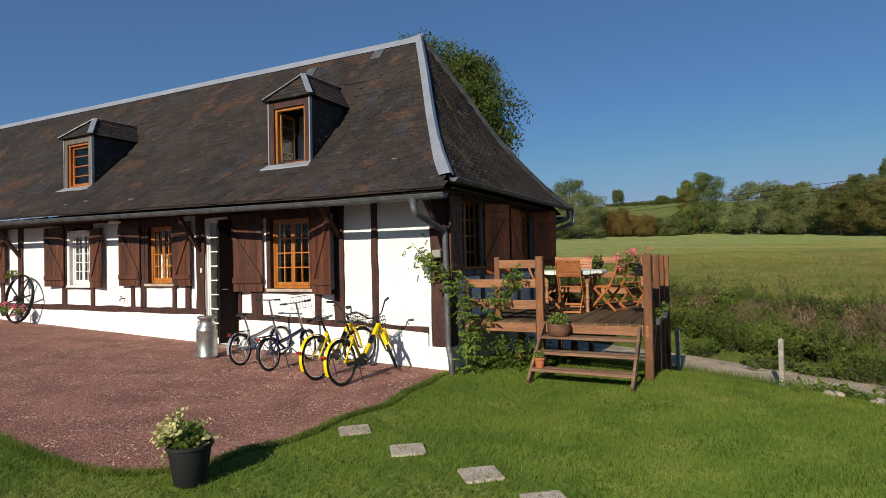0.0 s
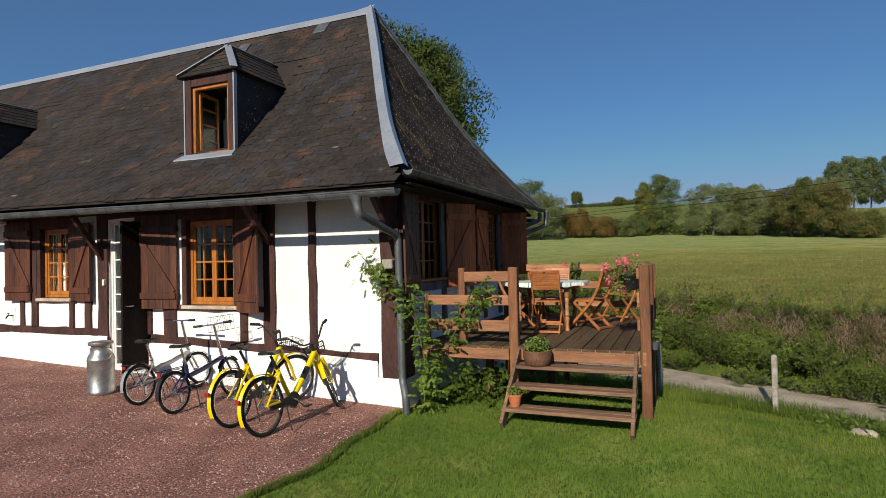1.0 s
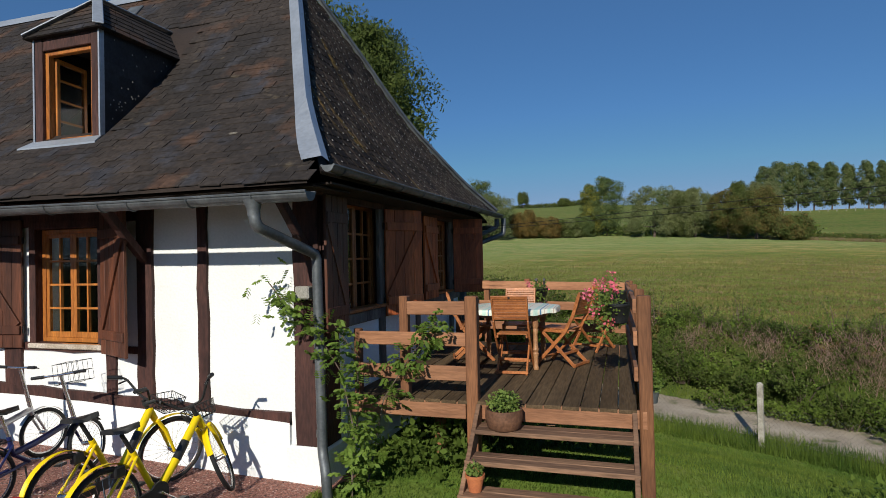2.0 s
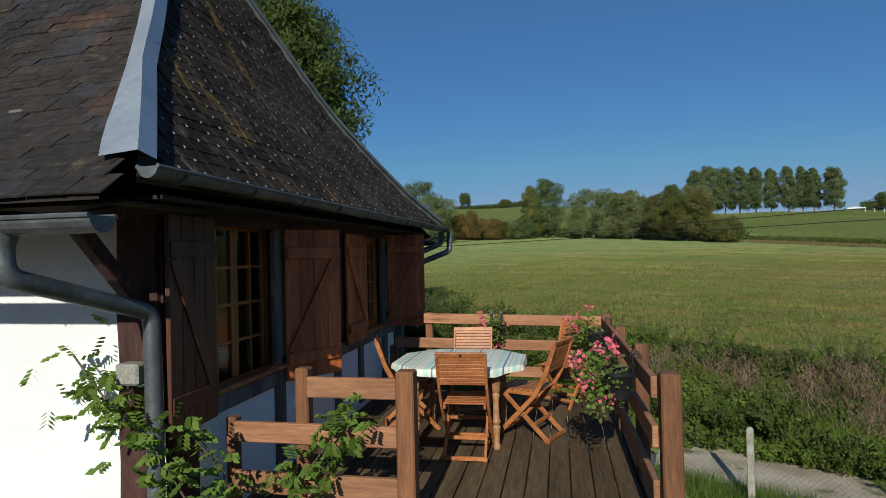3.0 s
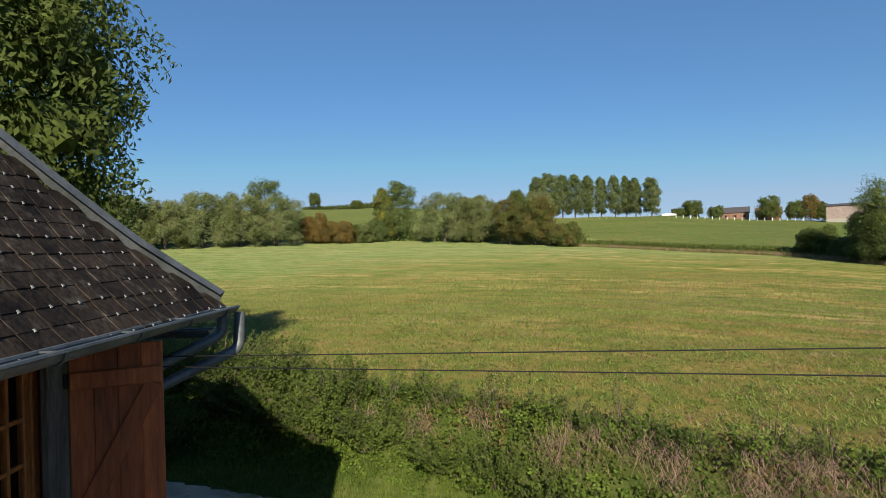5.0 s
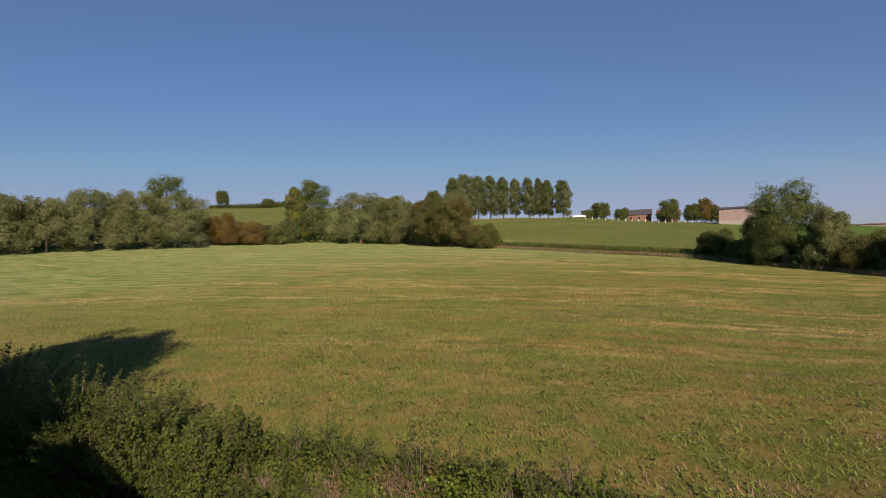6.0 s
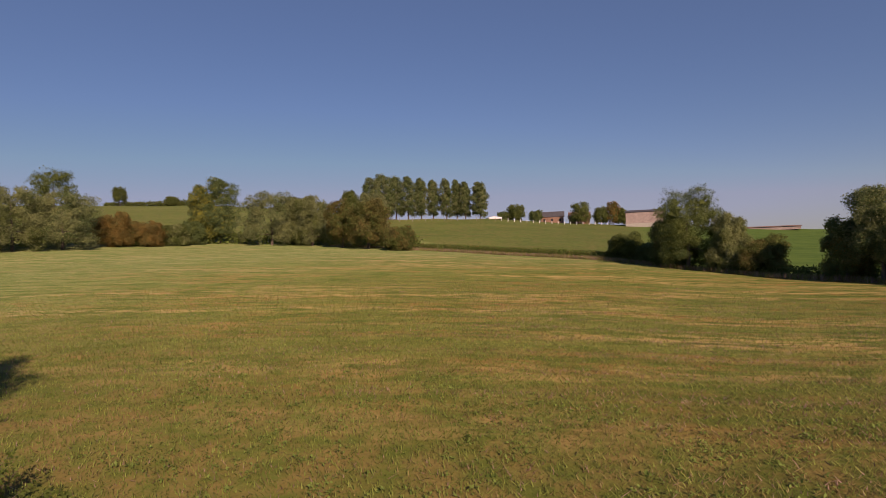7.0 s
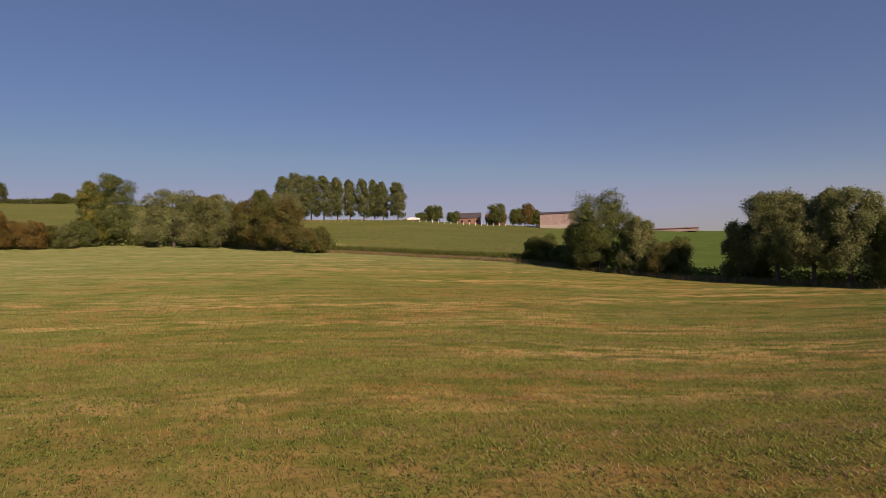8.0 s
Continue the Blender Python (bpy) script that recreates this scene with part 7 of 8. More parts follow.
    ck = Geo().tube([bb + Vector((0, -0.08, 0)), bb + Vector((0, 0.08, 0))], 0.014, 8)
    ck.tube([bb + Vector((0, -0.07, 0)), bb + Vector((0.13, -0.075, -0.10))], 0.009, 6).tube([bb + Vector((0, 0.07, 0)), bb + Vector((-0.13, 0.075, 0.10))], 0.009, 6)
    put("crank", ck, CHROME)
    for pd in (Geo().box(0.09, 0.18, -0.16, -0.085, 0.175, 0.20, None, 0.006), Geo().box(-0.18, -0.09, 0.085, 0.16, 0.375, 0.40, None, 0.006)):
        pd.v = [(x + bb.x, y, z) for x, y, z in pd.v]
        put("pedal", pd, PLASTIC)
    put("kickstand", Geo().tube([Vector((0.30, -0.05, 0.27)), Vector((0.22, -0.17, 0.0))], 0.008, 6), BLACK)
    put("rear_reflector", Geo().box(-r - 0.045, -r - 0.02, -0.03, 0.03, r + 0.10, r + 0.14, None, 0.006) if big else Geo().box(-0.225, -0.205, -0.025, 0.025, 0.48, 0.52, None, 0.005), RED, None, "red reflector")
    bike.matrix_basis = pose(rx, ry, zg, 0, 0, math.degrees(math.atan2(dy, dx))) @ pose(0, 0, 0, lean)
    return bike


bicycle((-0.83, -1.63), (-0.79, -0.46), "yellow", 38, -6, "yellow shared bicycle with black basket leaning on the wall")
bicycle((-1.36, -1.52), (-1.37, -0.42), "yellow", -24, -5, "yellow shared bicycle with black basket on the gravel")
bicycle((-2.36, -1.40), (-2.44, -0.40), "blue", 8, -5, "dark blue folding bicycle with wire basket on the gravel")
bicycle((-3.07, -1.30), (-3.15, -0.30), "silver", -8, -5, "silver-grey folding bicycle standing on the gravel")


# ---- things in the yard ----
def yard_z(x, y):
    return gz(x, y) + 0.014


cx, cy = -4.07, -1.10
can = thing("milk_can", (cx, cy, yard_z(cx, cy)), "old galvanised milk can standing on the gravel", "milk can")
cm = Matrix.Translation((cx, cy, yard_z(cx, cy)))
part("body", Geo().lathe([(0.165, 0), (0.172, 0.015), (0.172, 0.05), (0.166, 0.06), (0.168, 0.46), (0.172, 0.47), (0.168, 0.48), (0.150, 0.53), (0.118, 0.57), (0.112, 0.64), (0.125, 0.66)], 28, cm), STEEL, can, smooth=True)
part("lid", Geo().lathe([(0.128, 0.655), (0.150, 0.665), (0.155, 0.69), (0.145, 0.705), (0.02, 0.712)], 28, cm), STEEL, can, "dull grey lid", True)
for s in (-1, 1):
    part("handle", Geo().tube([(cx + s * 0.14, cy, yard_z(cx, cy) + 0.62), (cx + s * 0.21, cy, yard_z(cx, cy) + 0.60), (cx + s * 0.21, cy, yard_z(cx, cy) + 0.52), (cx + s * 0.165, cy, yard_z(cx, cy) + 0.48)], 0.011, 8), STEEL, can, smooth=True)


def flower_bunch(at, r, n_leaf, n_petal, parent, leaf_mat=LEAF_POT, petal=PETAL, size=0.05, hang=0.0, heads=9):
    a = unit(rng.normal(size=(n_leaf, 3))) * (rng.uniform(0.2, 1, (n_leaf, 1)) ** 0.5) * np.array([r, r, r * 0.8]) + np.array(at)
    a[:, 2] -= hang * rng.uniform(0, 1, n_leaf) ** 2
    cloud("foliage", leaves(a, size, flat=0.5, aspect=0.8), 4, leaf_mat, parent)
    if n_petal:
        hc = unit(rng.normal(size=(heads, 3)) + np.array([-0.3, -0.5, 0.5])) * r * rng.uniform(0.9, 1.25, (heads, 1)) + np.array(at)
        hc[:, 2] -= hang * rng.uniform(0, 1, heads) ** 2
        for h in hc:
            q = h + rng.normal(size=(max(16, n_petal // heads), 3)) * 0.024
            cloud("flower_head", leaves(q, 0.034, aspect=0.9), 4, petal, parent, "cluster of coloured petals")["kind"] = "stuff"
            part("stem", Geo().tube([Vector(at), (Vector(at) + Vector(h)) / 2 + Vector((0, 0, 0.03)), Vector(h)], 0.003, 4), leaf_mat, parent)


# cart wheel leaning on the wall
wx, wz = -11.46, yard_z(-11.55, -0.4)
WR = 0.59
wm = Matrix.Translation((wx, -0.26, wz + WR)) @ Matrix.Rotation(radians(-9), 4, "X")
cw = thing("cart_wheel", (wx, -0.26, wz), "black iron cart wheel with flowers leaning on the wall", "wheel")
rg = ring(Vector((0, 0, 0)), WR - 0.02, 0.022, (Vector((1, 0, 0)), Vector((0, 0, 1))), 48, 8)
rg.v = [tuple(wm @ Vector((p[0], p[1] * 1.7, p[2]))) for p in rg.v]
part("rim", rg, IRON, cw, smooth=True)
part("hub", Geo().tube([wm @ Vector((0, -0.09, 0)), wm @ Vector((0, 0.07, 0))], 0.07, 16), IRON, cw, smooth=True)
for k in range(8):
    a = math.pi * k / 4 + 0.2
    part("spoke", Geo().tube([wm @ Vector((math.cos(a) * 0.05, 0, math.sin(a) * 0.05)), wm @ Vector((math.cos(a) * (WR - 0.02), 0, math.sin(a) * (WR - 0.02)))], 0.018, 8), IRON, cw)
for dx, dz, pet in ((-0.45, -0.36, 90), (0.25, -0.38, 90), (-0.02, 0.50, 0)):
    px, pz = wx + dx, wz + WR + dz
    pot = thing("hanging_pot", (px, -0.36, pz - 0.06), "small pot of red geraniums hung on the cart wheel" if pet else "small green potted plant hung on the cart wheel", "flower pot")
    part("pot", Geo().lathe([(0.05, -0.06), (0.075, 0.07), (0.08, 0.08)], 14, Matrix.Translation((px, -0.36, pz))), GUTTER, pot, smooth=True)
    flower_bunch((px, -0.38, pz + 0.10), 0.14, 160, pet, pot)

# dark tub with a pale plant on the gravel's edge
tx, ty = 0.04, -4.82
tz = yard_z(tx, ty)
tub = thing("plant_tub", (tx, ty, tz), "dark plastic tub with pale yellow flowering plant", "flower pot")
part("tub", Geo().lathe([(0.115, 0), (0.122, 0.01), (0.165, 0.285), (0.178, 0.29), (0.178, 0.315), (0.162, 0.315), (0.155, 0.27)], 24, Matrix.Translation((tx, ty, tz)), cap=False), BLACK, tub, smooth=True)
part("soil", Geo().lathe([(0.001, 0.275), (0.155, 0.27)], 20, Matrix.Translation((tx, ty, tz)), cap=False), SOIL, tub)
flower_bunch((tx - 0.05, ty, tz + 0.36), 0.16, 330, 150, tub, petal=PETAL_PALE, heads=22)
for sx, sy, rz in ((0.43, -3.15, 42), (1.24, -3.46, 36), (2.08, -3.74, 40), (2.70, -4.02, 38)):
    poly = [(0.18 * math.cos(a) * (1 + 0.10 * math.sin(3 * a + rz)) * 1.05, 0.135 * math.sin(a) * (1 + 0.08 * math.cos(2 * a + rz))) for a in [2 * math.pi * (k + 0.5) / 14 for k in range(14)]]
    poly = [(max(-0.155, min(0.155, x * 1.35)), max(-0.14, min(0.14, y * 1.6))) for x, y in poly]
    st = slab(poly, -0.03, 0.022).weld().make("stepping_stone", STONE, None, "", False, pose(sx, sy, gz(sx, sy), 0, 0, rz))
    tagged(st, "pale square stepping stone set in the lawn", "stone", "stepping stones in the lawn")

# pebbles that lie loose on the gravel
p = np.concatenate([scatter(17000, -7, 0.3, -4.9, -0.05, gravel_area), scatter(8000, -17, -6.6, -5.0, -0.05, gravel_area)])
c = np.column_stack([p, ground_z(p[:, 0], p[:, 1]) + 0.018])
sz = rng.uniform(0.004, 0.014, (len(c), 1))
u = unit(rng.normal(size=(len(c), 3)) * np.array([1, 1, 0.25]))
v = unit(np.cross(u, np.array([0.1, 0.2, 1.0])))
quad = np.stack([c - u * sz, c - v * sz, c + u * sz, c + v * sz], axis=1)
top = c + np.array([0, 0, 1.0]) * sz * 0.7
tri = np.concatenate([np.stack([quad[:, i], quad[:, (i + 1) % 4], top], axis=1) for i in range(4)], axis=0)
tagged(cloud("pebbles", tri, 3, PEBBLE), "loose pale pebbles on the red gravel", "pebbles", kind="stuff")

# lamp case by the corner
bx = thing("outdoor_lamp", (-0.13, -0.10, 1.55), "beige outdoor lamp case on the corner post", "lamp")
part("case", Geo().box(-0.205, -0.055, -0.17, -0.06, 1.56, 1.68, b=0.012), BEIGEBOX, bx)
part("bracket", Geo().box(-0.16, -0.10, -0.06, -0.028, 1.58, 1.66), GUTTER, bx)
part("lens", Geo().box(-0.195, -0.065, -0.16, -0.07, 1.545, 1.559), GLASS, bx)


# ---- climber at the corner ----
def vine(points, n, spread):
    P = np.array(points, dtype=float)
    seg = rng.integers(0, len(P) - 1, n)
    t = rng.uniform(0, 1, (n, 1))
    at = P[seg] * (1 - t) + P[seg + 1] * t + rng.normal(size=(n, 3)) * np.array(spread)
    return at


VP = [[(0.34, -0.16, -0.22), (0.36, -0.14, 0.4), (0.26, -0.16, 0.9), (0.02, -0.20, 1.30), (-0.25, -0.16, 1.45), (-0.50, -0.14, 1.72)],
      [(0.30, -0.10, -0.22), (0.34, 0.0, 0.5), (0.30, 0.1, 1.0), (0.15, -0.05, 1.3)],
      [(0.35, 0.15, -0.22), (0.45, 0.34, 0.55), (0.68, 0.36, 0.90), (0.92, 0.36, 1.20), (1.0, 0.34, 1.30)]]
cl = thing("climbing_plant", (0.34, -0.16, -0.22), "green climbing plant over the house corner and deck rail", "climber")
ats = []
for k, pts in enumerate(VP):
    ats.append(vine(pts, (150, 70, 115)[k], (0.07, 0.06, 0.09)))
    part("stem", Geo().tube([Vector(q) for q in pts], [0.012] + [0.006] * (len(pts) - 1), 6), BARK, cl)
low = np.column_stack([rng.uniform(0.28, 0.52, 60), rng.uniform(-0.22, 0.12, 60), rng.uniform(-0.2, 0.40, 60)])
ats.append(low)
stalk = np.concatenate(ats)
# each stalk carries leaflets in pairs
lv = []
dirs = unit(rng.normal(size=(len(stalk), 3)) + np.array([0.1, -0.6, 0.1]))
for k in range(4):
    base = stalk + dirs * (0.02 + 0.024 * k)
    for sgn in (-1, 1):
        side = unit(np.cross(dirs, np.array([0, 0.3, 1.0]))) * sgn
        d = unit(side + dirs * 0.6 + np.array([0, 0, -0.35]))
        wv = unit(np.cross(d, dirs + np.array([0, 0, 0.3])))
        ln = rng.uniform(0.040, 0.066, (len(stalk), 1))
        mid = base + d * ln * 0.5
        lv.append(np.stack([base, mid + wv * ln * 0.27, base + d * ln, mid - wv * ln * 0.27], axis=1))
cloud("foliage", np.concatenate(lv), 4, LEAF_VINE, cl)
ub = thing("undergrowth", (0.95, 0.45, -0.3), "broad-leaved weeds growing under the deck", "weeds")
a = np.column_stack([rng.uniform(0.5, 1.35, 420), rng.uniform(0.25, 0.9, 420), np.zeros(420)])
a[:, 2] = ground_z(a[:, 0], a[:, 1]) + rng.uniform(0.02, 0.46, 420)
cloud("foliage", leaves(a, 0.085, flat=0.6, aspect=0.6), 4, LEAF_HEDGE, ub)

# ---- pots and planters of the deck ----
bw = thing("planter_bowl", (1.66, 0.24, 0.378), "round brown bowl with small green plants on the step", "flower pot")
part("bowl", Geo().lathe([(0.125, 0.0), (0.15, 0.02), (0.168, 0.10), (0.165, 0.18), (0.15, 0.18), (0.145, 0.15)], 24, Matrix.Translation((1.66, 0.24, 0.378)), cap=False), BROWNPOT, bw, smooth=True)
part("soil", Geo().lathe([(0.001, 0.155), (0.147, 0.15)], 20, Matrix.Translation((1.66, 0.24, 0.378)), cap=False), SOIL, bw)
flower_bunch((1.66, 0.24, 0.60), 0.15, 560, 0, bw, size=0.035)
tp = thing("terracotta_pot", (1.50, -0.22, -0.012), "small terracotta pot with a green plant on the bottom step", "flower pot")
part("pot", Geo().lathe([(0.052, 0.0), (0.074, 0.11), (0.082, 0.112), (0.084, 0.14), (0.074, 0.14), (0.070, 0.11)], 20, Matrix.Translation((1.50, -0.22, -0.012)), cap=False), TERRACOTTA, tp, smooth=True)
part("soil", Geo().lathe([(0.001, 0.122), (0.072, 0.118)], 16, Matrix.Translation((1.50, -0.22, -0.012)), cap=False), SOIL, tp)
flower_bunch((1.50, -0.22, 0.165), 0.07, 160, 0, tp, size=0.03)


def rail_planter(x, y, z, nx, ny, bunch, label):
    """A pot hung over a rail by two hooks; (nx, ny) points from the rail to the pot."""
    pl = thing("rail_planter", (x, y, z - 0.3), label, "flower pot", "planters on the railing")
    cx2, cy2 = x + nx * 0.12, y + ny * 0.12
    m = Matrix.Translation((cx2, cy2, z - 0.30))
    part("pot", Geo().lathe([(0.07, 0), (0.085, 0.01), (0.125, 0.17), (0.135, 0.18), (0.135, 0.20), (0.12, 0.20), (0.115, 0.16)], 22, m, cap=False), PLASTIC, pl, smooth=True)
    part("soil", Geo().lathe([(0.001, 0.165), (0.118, 0.16)], 18, m, cap=False), SOIL, pl)
    for s in (-1, 1):
        ox, oy = -ny * 0.06 * s, nx * 0.06 * s
        g = Geo()
        pts = [Vector((cx2 + ox - nx * 0.10, cy2 + oy - ny * 0.10, z - 0.14)), Vector((x + ox + nx * 0.026, y + oy + ny * 0.026, z + 0.0)), Vector((x + ox + nx * 0.01, y + oy + ny * 0.01, z + 0.035)), Vector((x + ox - nx * 0.03, y + oy - ny * 0.03, z + 0.02)), Vector((x + ox - nx * 0.034, y + oy - ny * 0.034, z - 0.05))]
        for p, q in zip(pts, pts[1:]):
            g.beam(p, q, 0.030, 0.006, 0.001, up=(nx + 0.01, ny, 0.2))
        part("hook", g, PLASTIC, pl)
    br, nl, npt, hang = bunch
    flower_bunch((cx2 + nx * 0.12, cy2 + ny * 0.12, z - 0.07), br, nl, npt, pl, size=0.036, hang=hang, heads=max(4, npt // 14))


rail_planter(1.50, 4.015, 1.525, 0, -1, (0.14, 300, 60, 0.24), "black planter of pink geraniums on the far rail")
rail_planter(2.765, 3.40, 1.505, -1, 0, (0.19, 480, 110, 0.20), "black planter of pink geraniums on the railing")
rail_planter(2.775, 1.22, 1.515, -1, 0, (0.20, 620, 130, 0.28), "black planter of trailing pink geraniums on the railing")
for y in (0.95, 1.95):
    sp = thing("hanging_pot", (2.95, y, 0.50), "small pot with blue-green plant outside the deck railing", "flower pot")
    part("pot", Geo().lathe([(0.04, 0.0), (0.055, 0.09), (0.06, 0.10)], 14, Matrix.Translation((2.95, y, 0.50))), GUTTER, sp, smooth=True)
    part("holder", Geo().tube([Vector((2.885, y, 0.52)), Vector((2.95, y, 0.52))], 0.006, 6), IRON, sp)
    flower_bunch((2.95, y, 0.68), 0.09, 140, 0, sp, size=0.04)

# ---- fence along the lane, stones and cables ----
for fx, fy in ((4.84, 5.80), (2.77, 6.82)):
    z0 = gz(fx, fy)
    g = Geo().box(-0.045, 0.045, -0.04, 0.04, -0.2, -0.27 - z0 - 0.03, b=0.01)
    g.lathe([(0.046, -0.27 - z0 - 0.035), (0.038, -0.27 - z0 - 0.01), (0.015, -0.27 - z0)], 10)
    po = g.make("fence_post", CONCRETE, None, "", False, pose(fx, fy, z0, 0, 0, -25))
    tagged(po, "pale weathered concrete fence post in the grass", "fence post", "fence posts by the lane")
mesh_wire = Geo()
fa, fb = Vector((0.4, 7.98)), Vector((8.2, 4.13))
L_f = (fb - fa).length
k = -0.8
while k < L_f:
    for s in (1, -1):
        u0, u1 = (k, k + 0.62) if s > 0 else (k + 0.62, k)
        a, b = fa.lerp(fb, max(0, min(1, u0 / L_f))), fa.lerp(fb, max(0, min(1, u1 / L_f)))
        za, zb = gz(a.x, a.y), gz(b.x, b.y)
        mesh_wire.tube([(a.x, a.y, za + 0.02), (b.x, b.y, zb + 0.64)], 0.0014, 3)
    k += 0.075
tagged(mesh_wire.make("wire_netting", GUTTER), "thin galvanised wire netting along the lane", "wire netting", kind="stuff")
rx, ry = 5.33, 1.5
rk = thing("stone_heap", (rx, ry, gz(rx, ry)), "small heap of pale stones overgrown with weeds", "stones")
r9 = random.Random(4)
for k in range(7):
    sx, sy, ss = rx + r9.uniform(-0.35, 0.45), ry + r9.uniform(-0.2, 0.25), r9.uniform(0.07, 0.16)
    g = Geo()
    bmx = bmesh.new()
    bmesh.ops.create_icosphere(bmx, subdivisions=2, radius=ss)
    for vv in bmx.verts:
        vv.co += Vector(noise.noise_vector(vv.co * 9 + Vector((k * 3, 0, 0)))) * ss * 0.35
        vv.co.z *= 0.55
    g.v = [tuple(vv.co + Vector((sx, sy, gz(sx, sy) + ss * 0.2))) for vv in bmx.verts]
    bmx.verts.index_update()
    g.f = [tuple(vv.index for vv in fc.verts) for fc in bmx.faces]
    bmx.free()
    part("stone", g, STONE, rk)
a = np.column_stack([rx + rng.normal(0, 0.35, 300), ry + rng.normal(0, 0.25, 300), np.zeros(300)])
a[:, 2] = ground_z(a[:, 0], a[:, 1]) + rng.uniform(0, 0.16, 300)
cloud("weeds", leaves(a, 0.09, flat=0.2, aspect=0.4), 4, LEAF_HEDGE, rk)["kind"] = "stuff"
for z0, z1, s in ((2.40, 5.15, 0.0), (2.36, 4.05, -0.12)):
    g = Geo()
    pts = []
    for k in range(41):
        t = k / 40
        pts.append((0.30 + 69.7 * t, 4.66 + s - 27.06 * t, z0 + (z1 - z0) * t))
    g.tube(pts, 0.0036, 6)
    tagged(g.make("cable", WIRE), "black overhead cable running from the house end", "cable", "overhead cables")


# ---- far farm on the hill ----
def far_house(x, y, w, d, wall_h, roof_h, rz, wall_mat, roof_mat, label, name="farm_building", windows=3):
    z = gz(x, y)
    h = thing(name, pose(x, y, z - 0.3, 0, 0, rz), label, "building")
    m = pose(x, y, z - 0.3, 0, 0, rz)
    part("wall", Geo().box(-w / 2, w / 2, -d / 2, d / 2, 0, wall_h + 0.3, m), wall_mat, h)
    g = Geo()
    e, o = wall_h + 0.25, 0.3
    vs = [(-w / 2 - o, -d / 2 - o, e), (w / 2 + o, -d / 2 - o, e), (w / 2 + o, d / 2 + o, e), (-w / 2 - o, d / 2 + o, e), (-w / 2 - o, 0, e + roof_h), (w / 2 + o, 0, e + roof_h)]
    g.add(vs, [(0, 1, 5, 4), (2, 3, 4, 5), (0, 4, 3), (1, 2, 5), (3, 2, 1, 0)], m)
    part("roof", g, roof_mat, h)
    for k in range(windows):
        xx = -w / 2 + w * (k + 0.5) / windows
        part("window", Geo().box(xx - 0.4, xx + 0.4, -d / 2 - 0.03, -d / 2 + 0.05, wall_h * 0.4, wall_h * 0.8, m, 0.02), BLACK, h)
    return h


far_house(109.3, 182.2, 8.0, 6.0, 2.2, 2.0, -32, FARBRICK, FARROOF, "low brick farmhouse with dark roof on the hill", "farmhouse")
far_house(116.5, 176.0, 7.0, 6.0, 2.0, 2.2, -32, FARBRICK, FARBRICK, "brick farm outbuilding with tiled roof on the hill", windows=2)
barn = far_house(125.6, 152.9, 11.5, 9.0, 4.6, 0.8, -39, SHEETMETAL, FARROOF, "long pale timber-clad barn on the hill", "barn", 0)
part("plinth", Geo().box(-5.8, 5.8, -4.55, 4.55, 0.0, 1.3, pose(125.6, 152.9, gz(125.6, 152.9) - 0.3, 0, 0, -39)), CONCRETE, barn, "pale concrete plinth")
far_house(158.0, 134.0, 14.0, 8.0, 0.75, 0.3, -48, SHEETMETAL, FARBRICK, "long low shed behind the hill", "shed", 0)
tn = thing("white_tent", (84.4, 178.5, gz(84.4, 178.5)), "small white party tent on the hill", "tent")
tzz = gz(84.4, 178.5)
part("canopy", Geo().add([(82.2, 177.4, tzz + 0.45), (86.6, 176.4, tzz + 0.45), (87.0, 179.6, tzz + 0.45), (82.6, 180.6, tzz + 0.45), (84.6, 178.5, tzz + 0.95), (82.2, 177.4, tzz), (86.6, 176.4, tzz), (87.0, 179.6, tzz), (82.6, 180.6, tzz)],
                         [(0, 1, 4), (1, 2, 4), (2, 3, 4), (3, 0, 4), (5, 6, 1, 0), (6, 7, 2, 1), (7, 8, 3, 2), (8, 5, 0, 3)]), WHITEPAINT, tn)
fp = thing("paddock_fence", (100, 170, gz(100, 170)), "white paddock fence along the hilltop", "fence")
for k in range(46):
    t = k / 45
    ax, ay = 38 + (127 - 38) * t, 183 - (183 - 158) * t
    part("fence_post", Geo().box(ax - 0.07, ax + 0.07, ay - 0.07, ay + 0.07, gz(ax, ay) - 0.2, gz(ax, ay) + 0.95), WHITEPAINT if t > 0.5 else CONCRETE, fp)


# ---- slates ----
def slope_rows(surf, at, step):
    """Values of f at even steps up the slope."""
    out, f, acc = [0.0], 0.0, 0.0
    prev = surf(at, 0.0)
    while f < 0.985:
        f += 0.002
        p = surf(at, f)
        acc += (p - prev).length
        prev = p
        if acc >= step:
            out.append(f)
            acc = 0.0
    return out


def slate_mesh(w, l, th):
    g = Geo()
    vs = [(-w / 2, 0, 0.004), (w / 2, 0, 0.004), (w / 2, l, 0.0), (-w / 2, l, 0.0), (-w / 2 + 0.003, 0.003, 0.004 + th), (w / 2 - 0.003, 0.003, 0.004 + th), (w / 2, l, 0.002), (-w / 2, l, 0.002)]
    g.add(vs, [(4, 5, 6, 7), (0, 1, 5, 4), (1, 2, 6, 5), (3, 0, 4, 7)])
    return g


def frame_on(surf, u, f, along):
    p = surf(u, f)
    up = (surf(u, min(f + 0.02, 1.0)) - surf(u, max(f - 0.0, 0))).normalized()
    t1 = Vector(along)
    n = t1.cross(up).normalized()
    m = Matrix((t1, up, n)).transposed().to_4x4()
    m.translation = p
    return m


rs = random.Random(11)
STEP = 0.112
BASE = slate_mesh(0.2115, 0.16, 0.008)
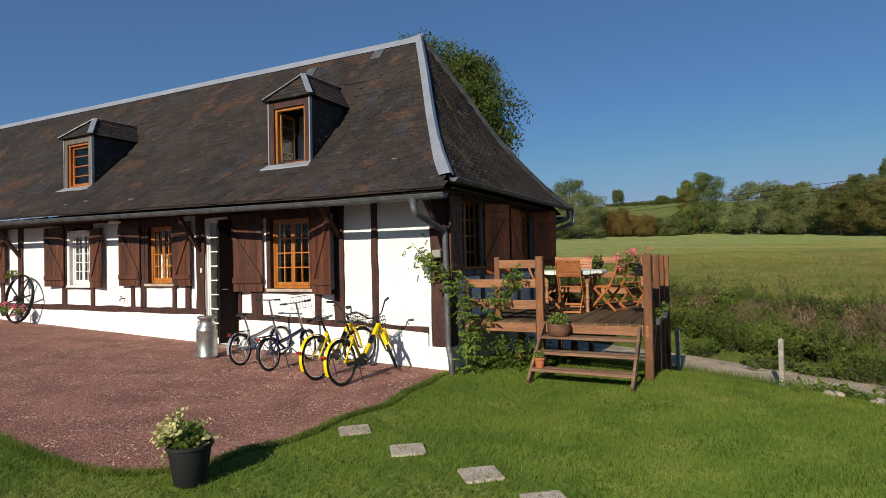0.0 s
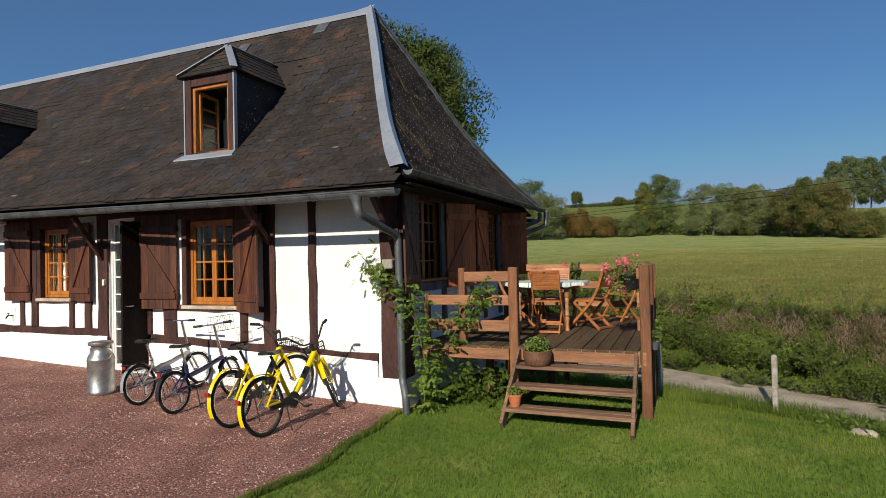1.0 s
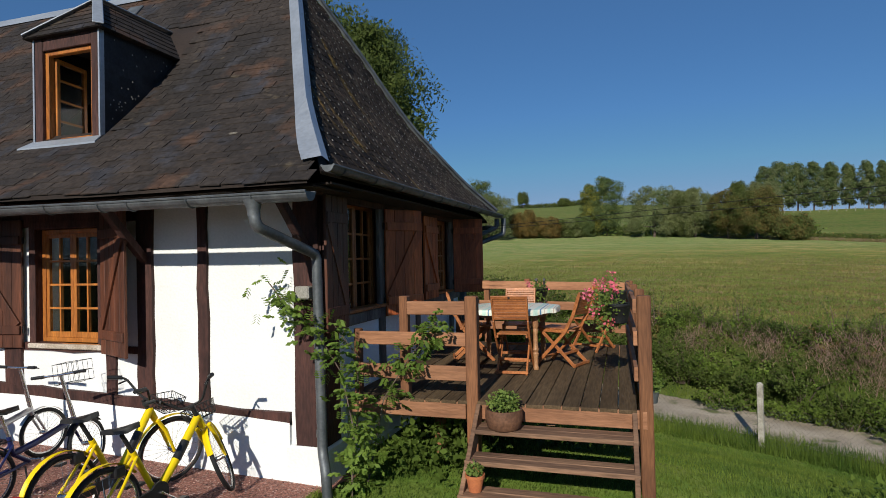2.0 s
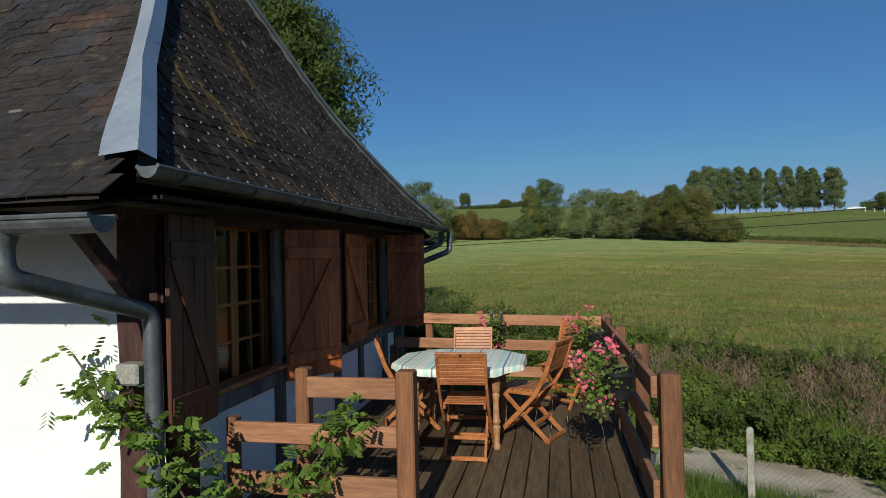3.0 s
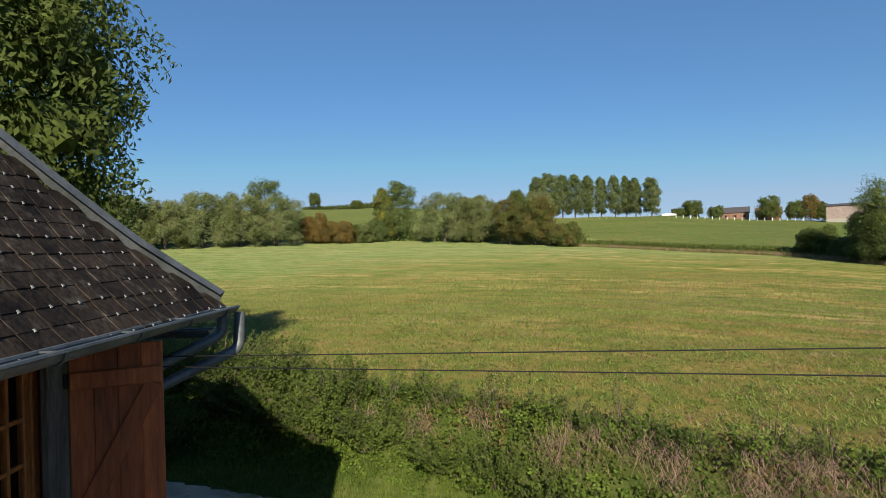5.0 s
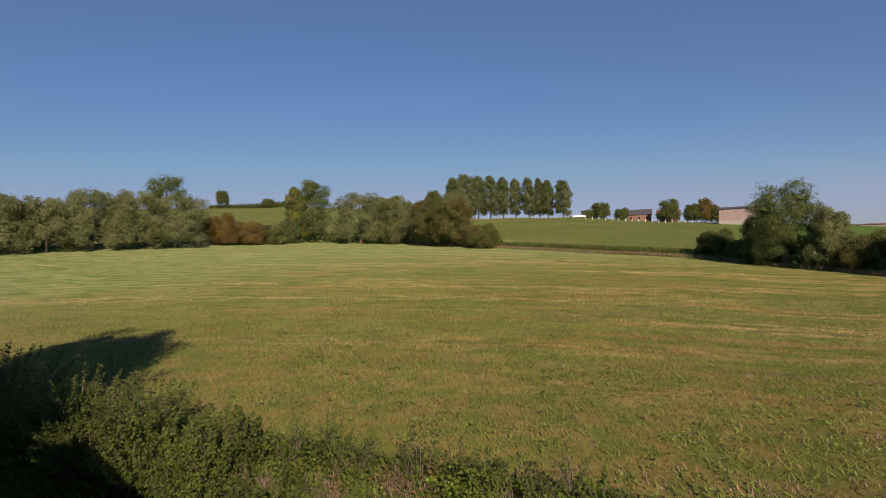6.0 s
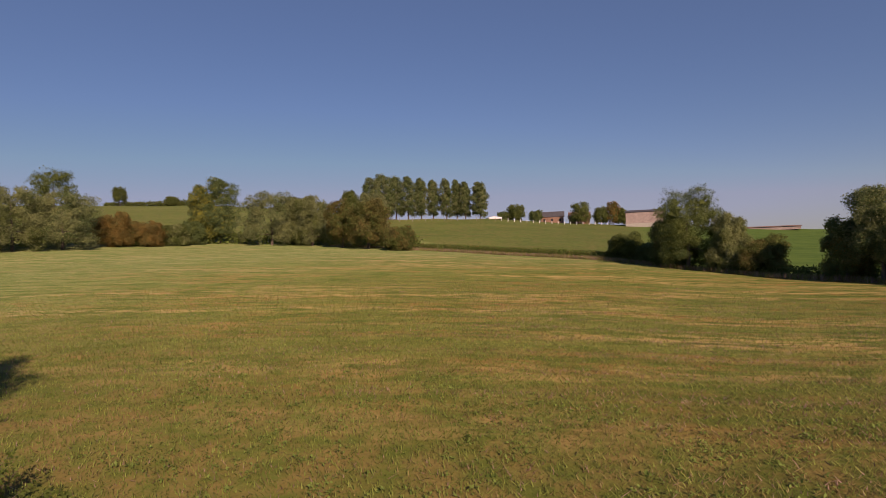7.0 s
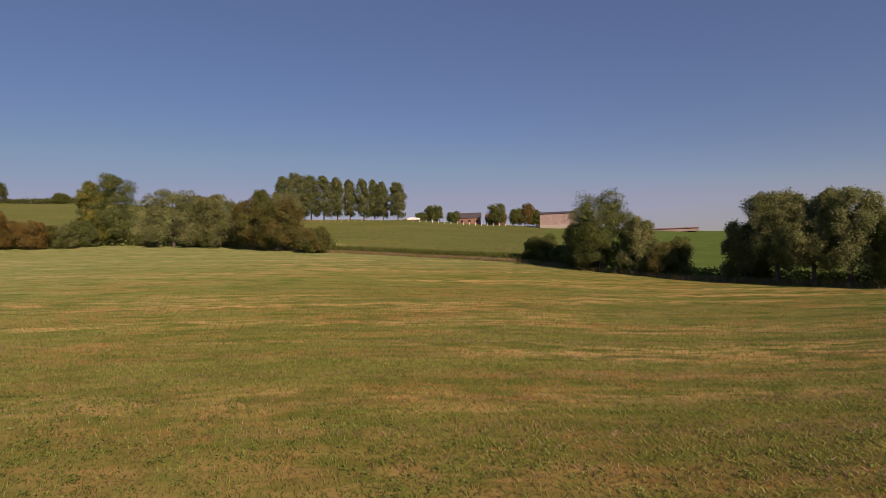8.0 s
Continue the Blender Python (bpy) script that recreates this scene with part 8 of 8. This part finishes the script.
# front slope: the lower courses by the corner are pieces of their own, the rest one mesh
rows = Geo()
front_piece, front_count = None, 0
for i, f in enumerate(slope_rows(front_roof, -5, STEP)):
    x = LEFT - 0.2 + (0.11 if i % 2 else 0)
    lim = hip_x(f) - 0.02
    while x < lim + 0.1:
        x = min(x, lim - 0.06)
        if not any(a - 0.10 < x < b + 0.06 and c - 0.05 < front_roof(x, f).z < e + 0.05 for a, b, c, d, e in DORMERS):
            m = frame_on(front_roof, x, f, (1, 0, 0)) @ pose(rs.uniform(-0.004, 0.004), rs.uniform(-0.024, 0.014), 0.004 + rs.uniform(0, 0.006), rs.uniform(0, 3.0), 0, rs.uniform(-2.0, 2.0))
            if x > -2.4 and front_count < 300:
                if front_piece is None:
                    front_piece = BASE.make("slate", SLATE_PIECE, ROOF, m=m)
                else:
                    place("slate", front_piece.data, None, ROOF, m=m)
                front_count += 1
            else:
                rows.add(BASE.v, BASE.f, m)
        x += 0.213 if x < lim - 0.07 else 9.0
ob = part("slates", rows, SLATE, ROOF, "brown-grey slates of the front slope")
ob["kind"] = "stuff"
# hipped end: the lower courses are pieces of their own
piece = None
upper, hooks = Geo(), Geo()
count = 0
for i, f in enumerate(slope_rows(side_roof, 2, STEP)):
    y0, y1 = side_y(f)
    y = y1 - 0.10 - (0.11 if i % 2 else 0)
    while y > y0 + 0.16:
        m = frame_on(side_roof, y, f, (0, 1, 0)) @ pose(rs.uniform(-0.004, 0.004), rs.uniform(-0.010, 0.008), 0.004 + rs.uniform(0, 0.002), rs.uniform(0.8, 1.8), 0, rs.uniform(-1.2, 1.2))
        if count < 300:
            if piece is None:
                piece = BASE.make("slate", SLATE_SIDE, ROOF, m=m)
            else:
                place("slate", piece.data, None, ROOF, m=m)
            count += 1
        else:
            upper.add(BASE.v, BASE.f, m)
        if rs.random() < 0.9:
            hooks.box(-0.0060, 0.0060, -0.004, 0.012, 0.008, 0.015, m)
        y -= 0.213
ob = part("slates", upper, SLATE_JOINED, ROOF, "dark lichened slates of the hipped end")
ob["kind"] = "stuff"
ob = part("slate_hooks", hooks, HOOK, ROOF, "small bright slate hooks")
ob["kind"] = "stuff"
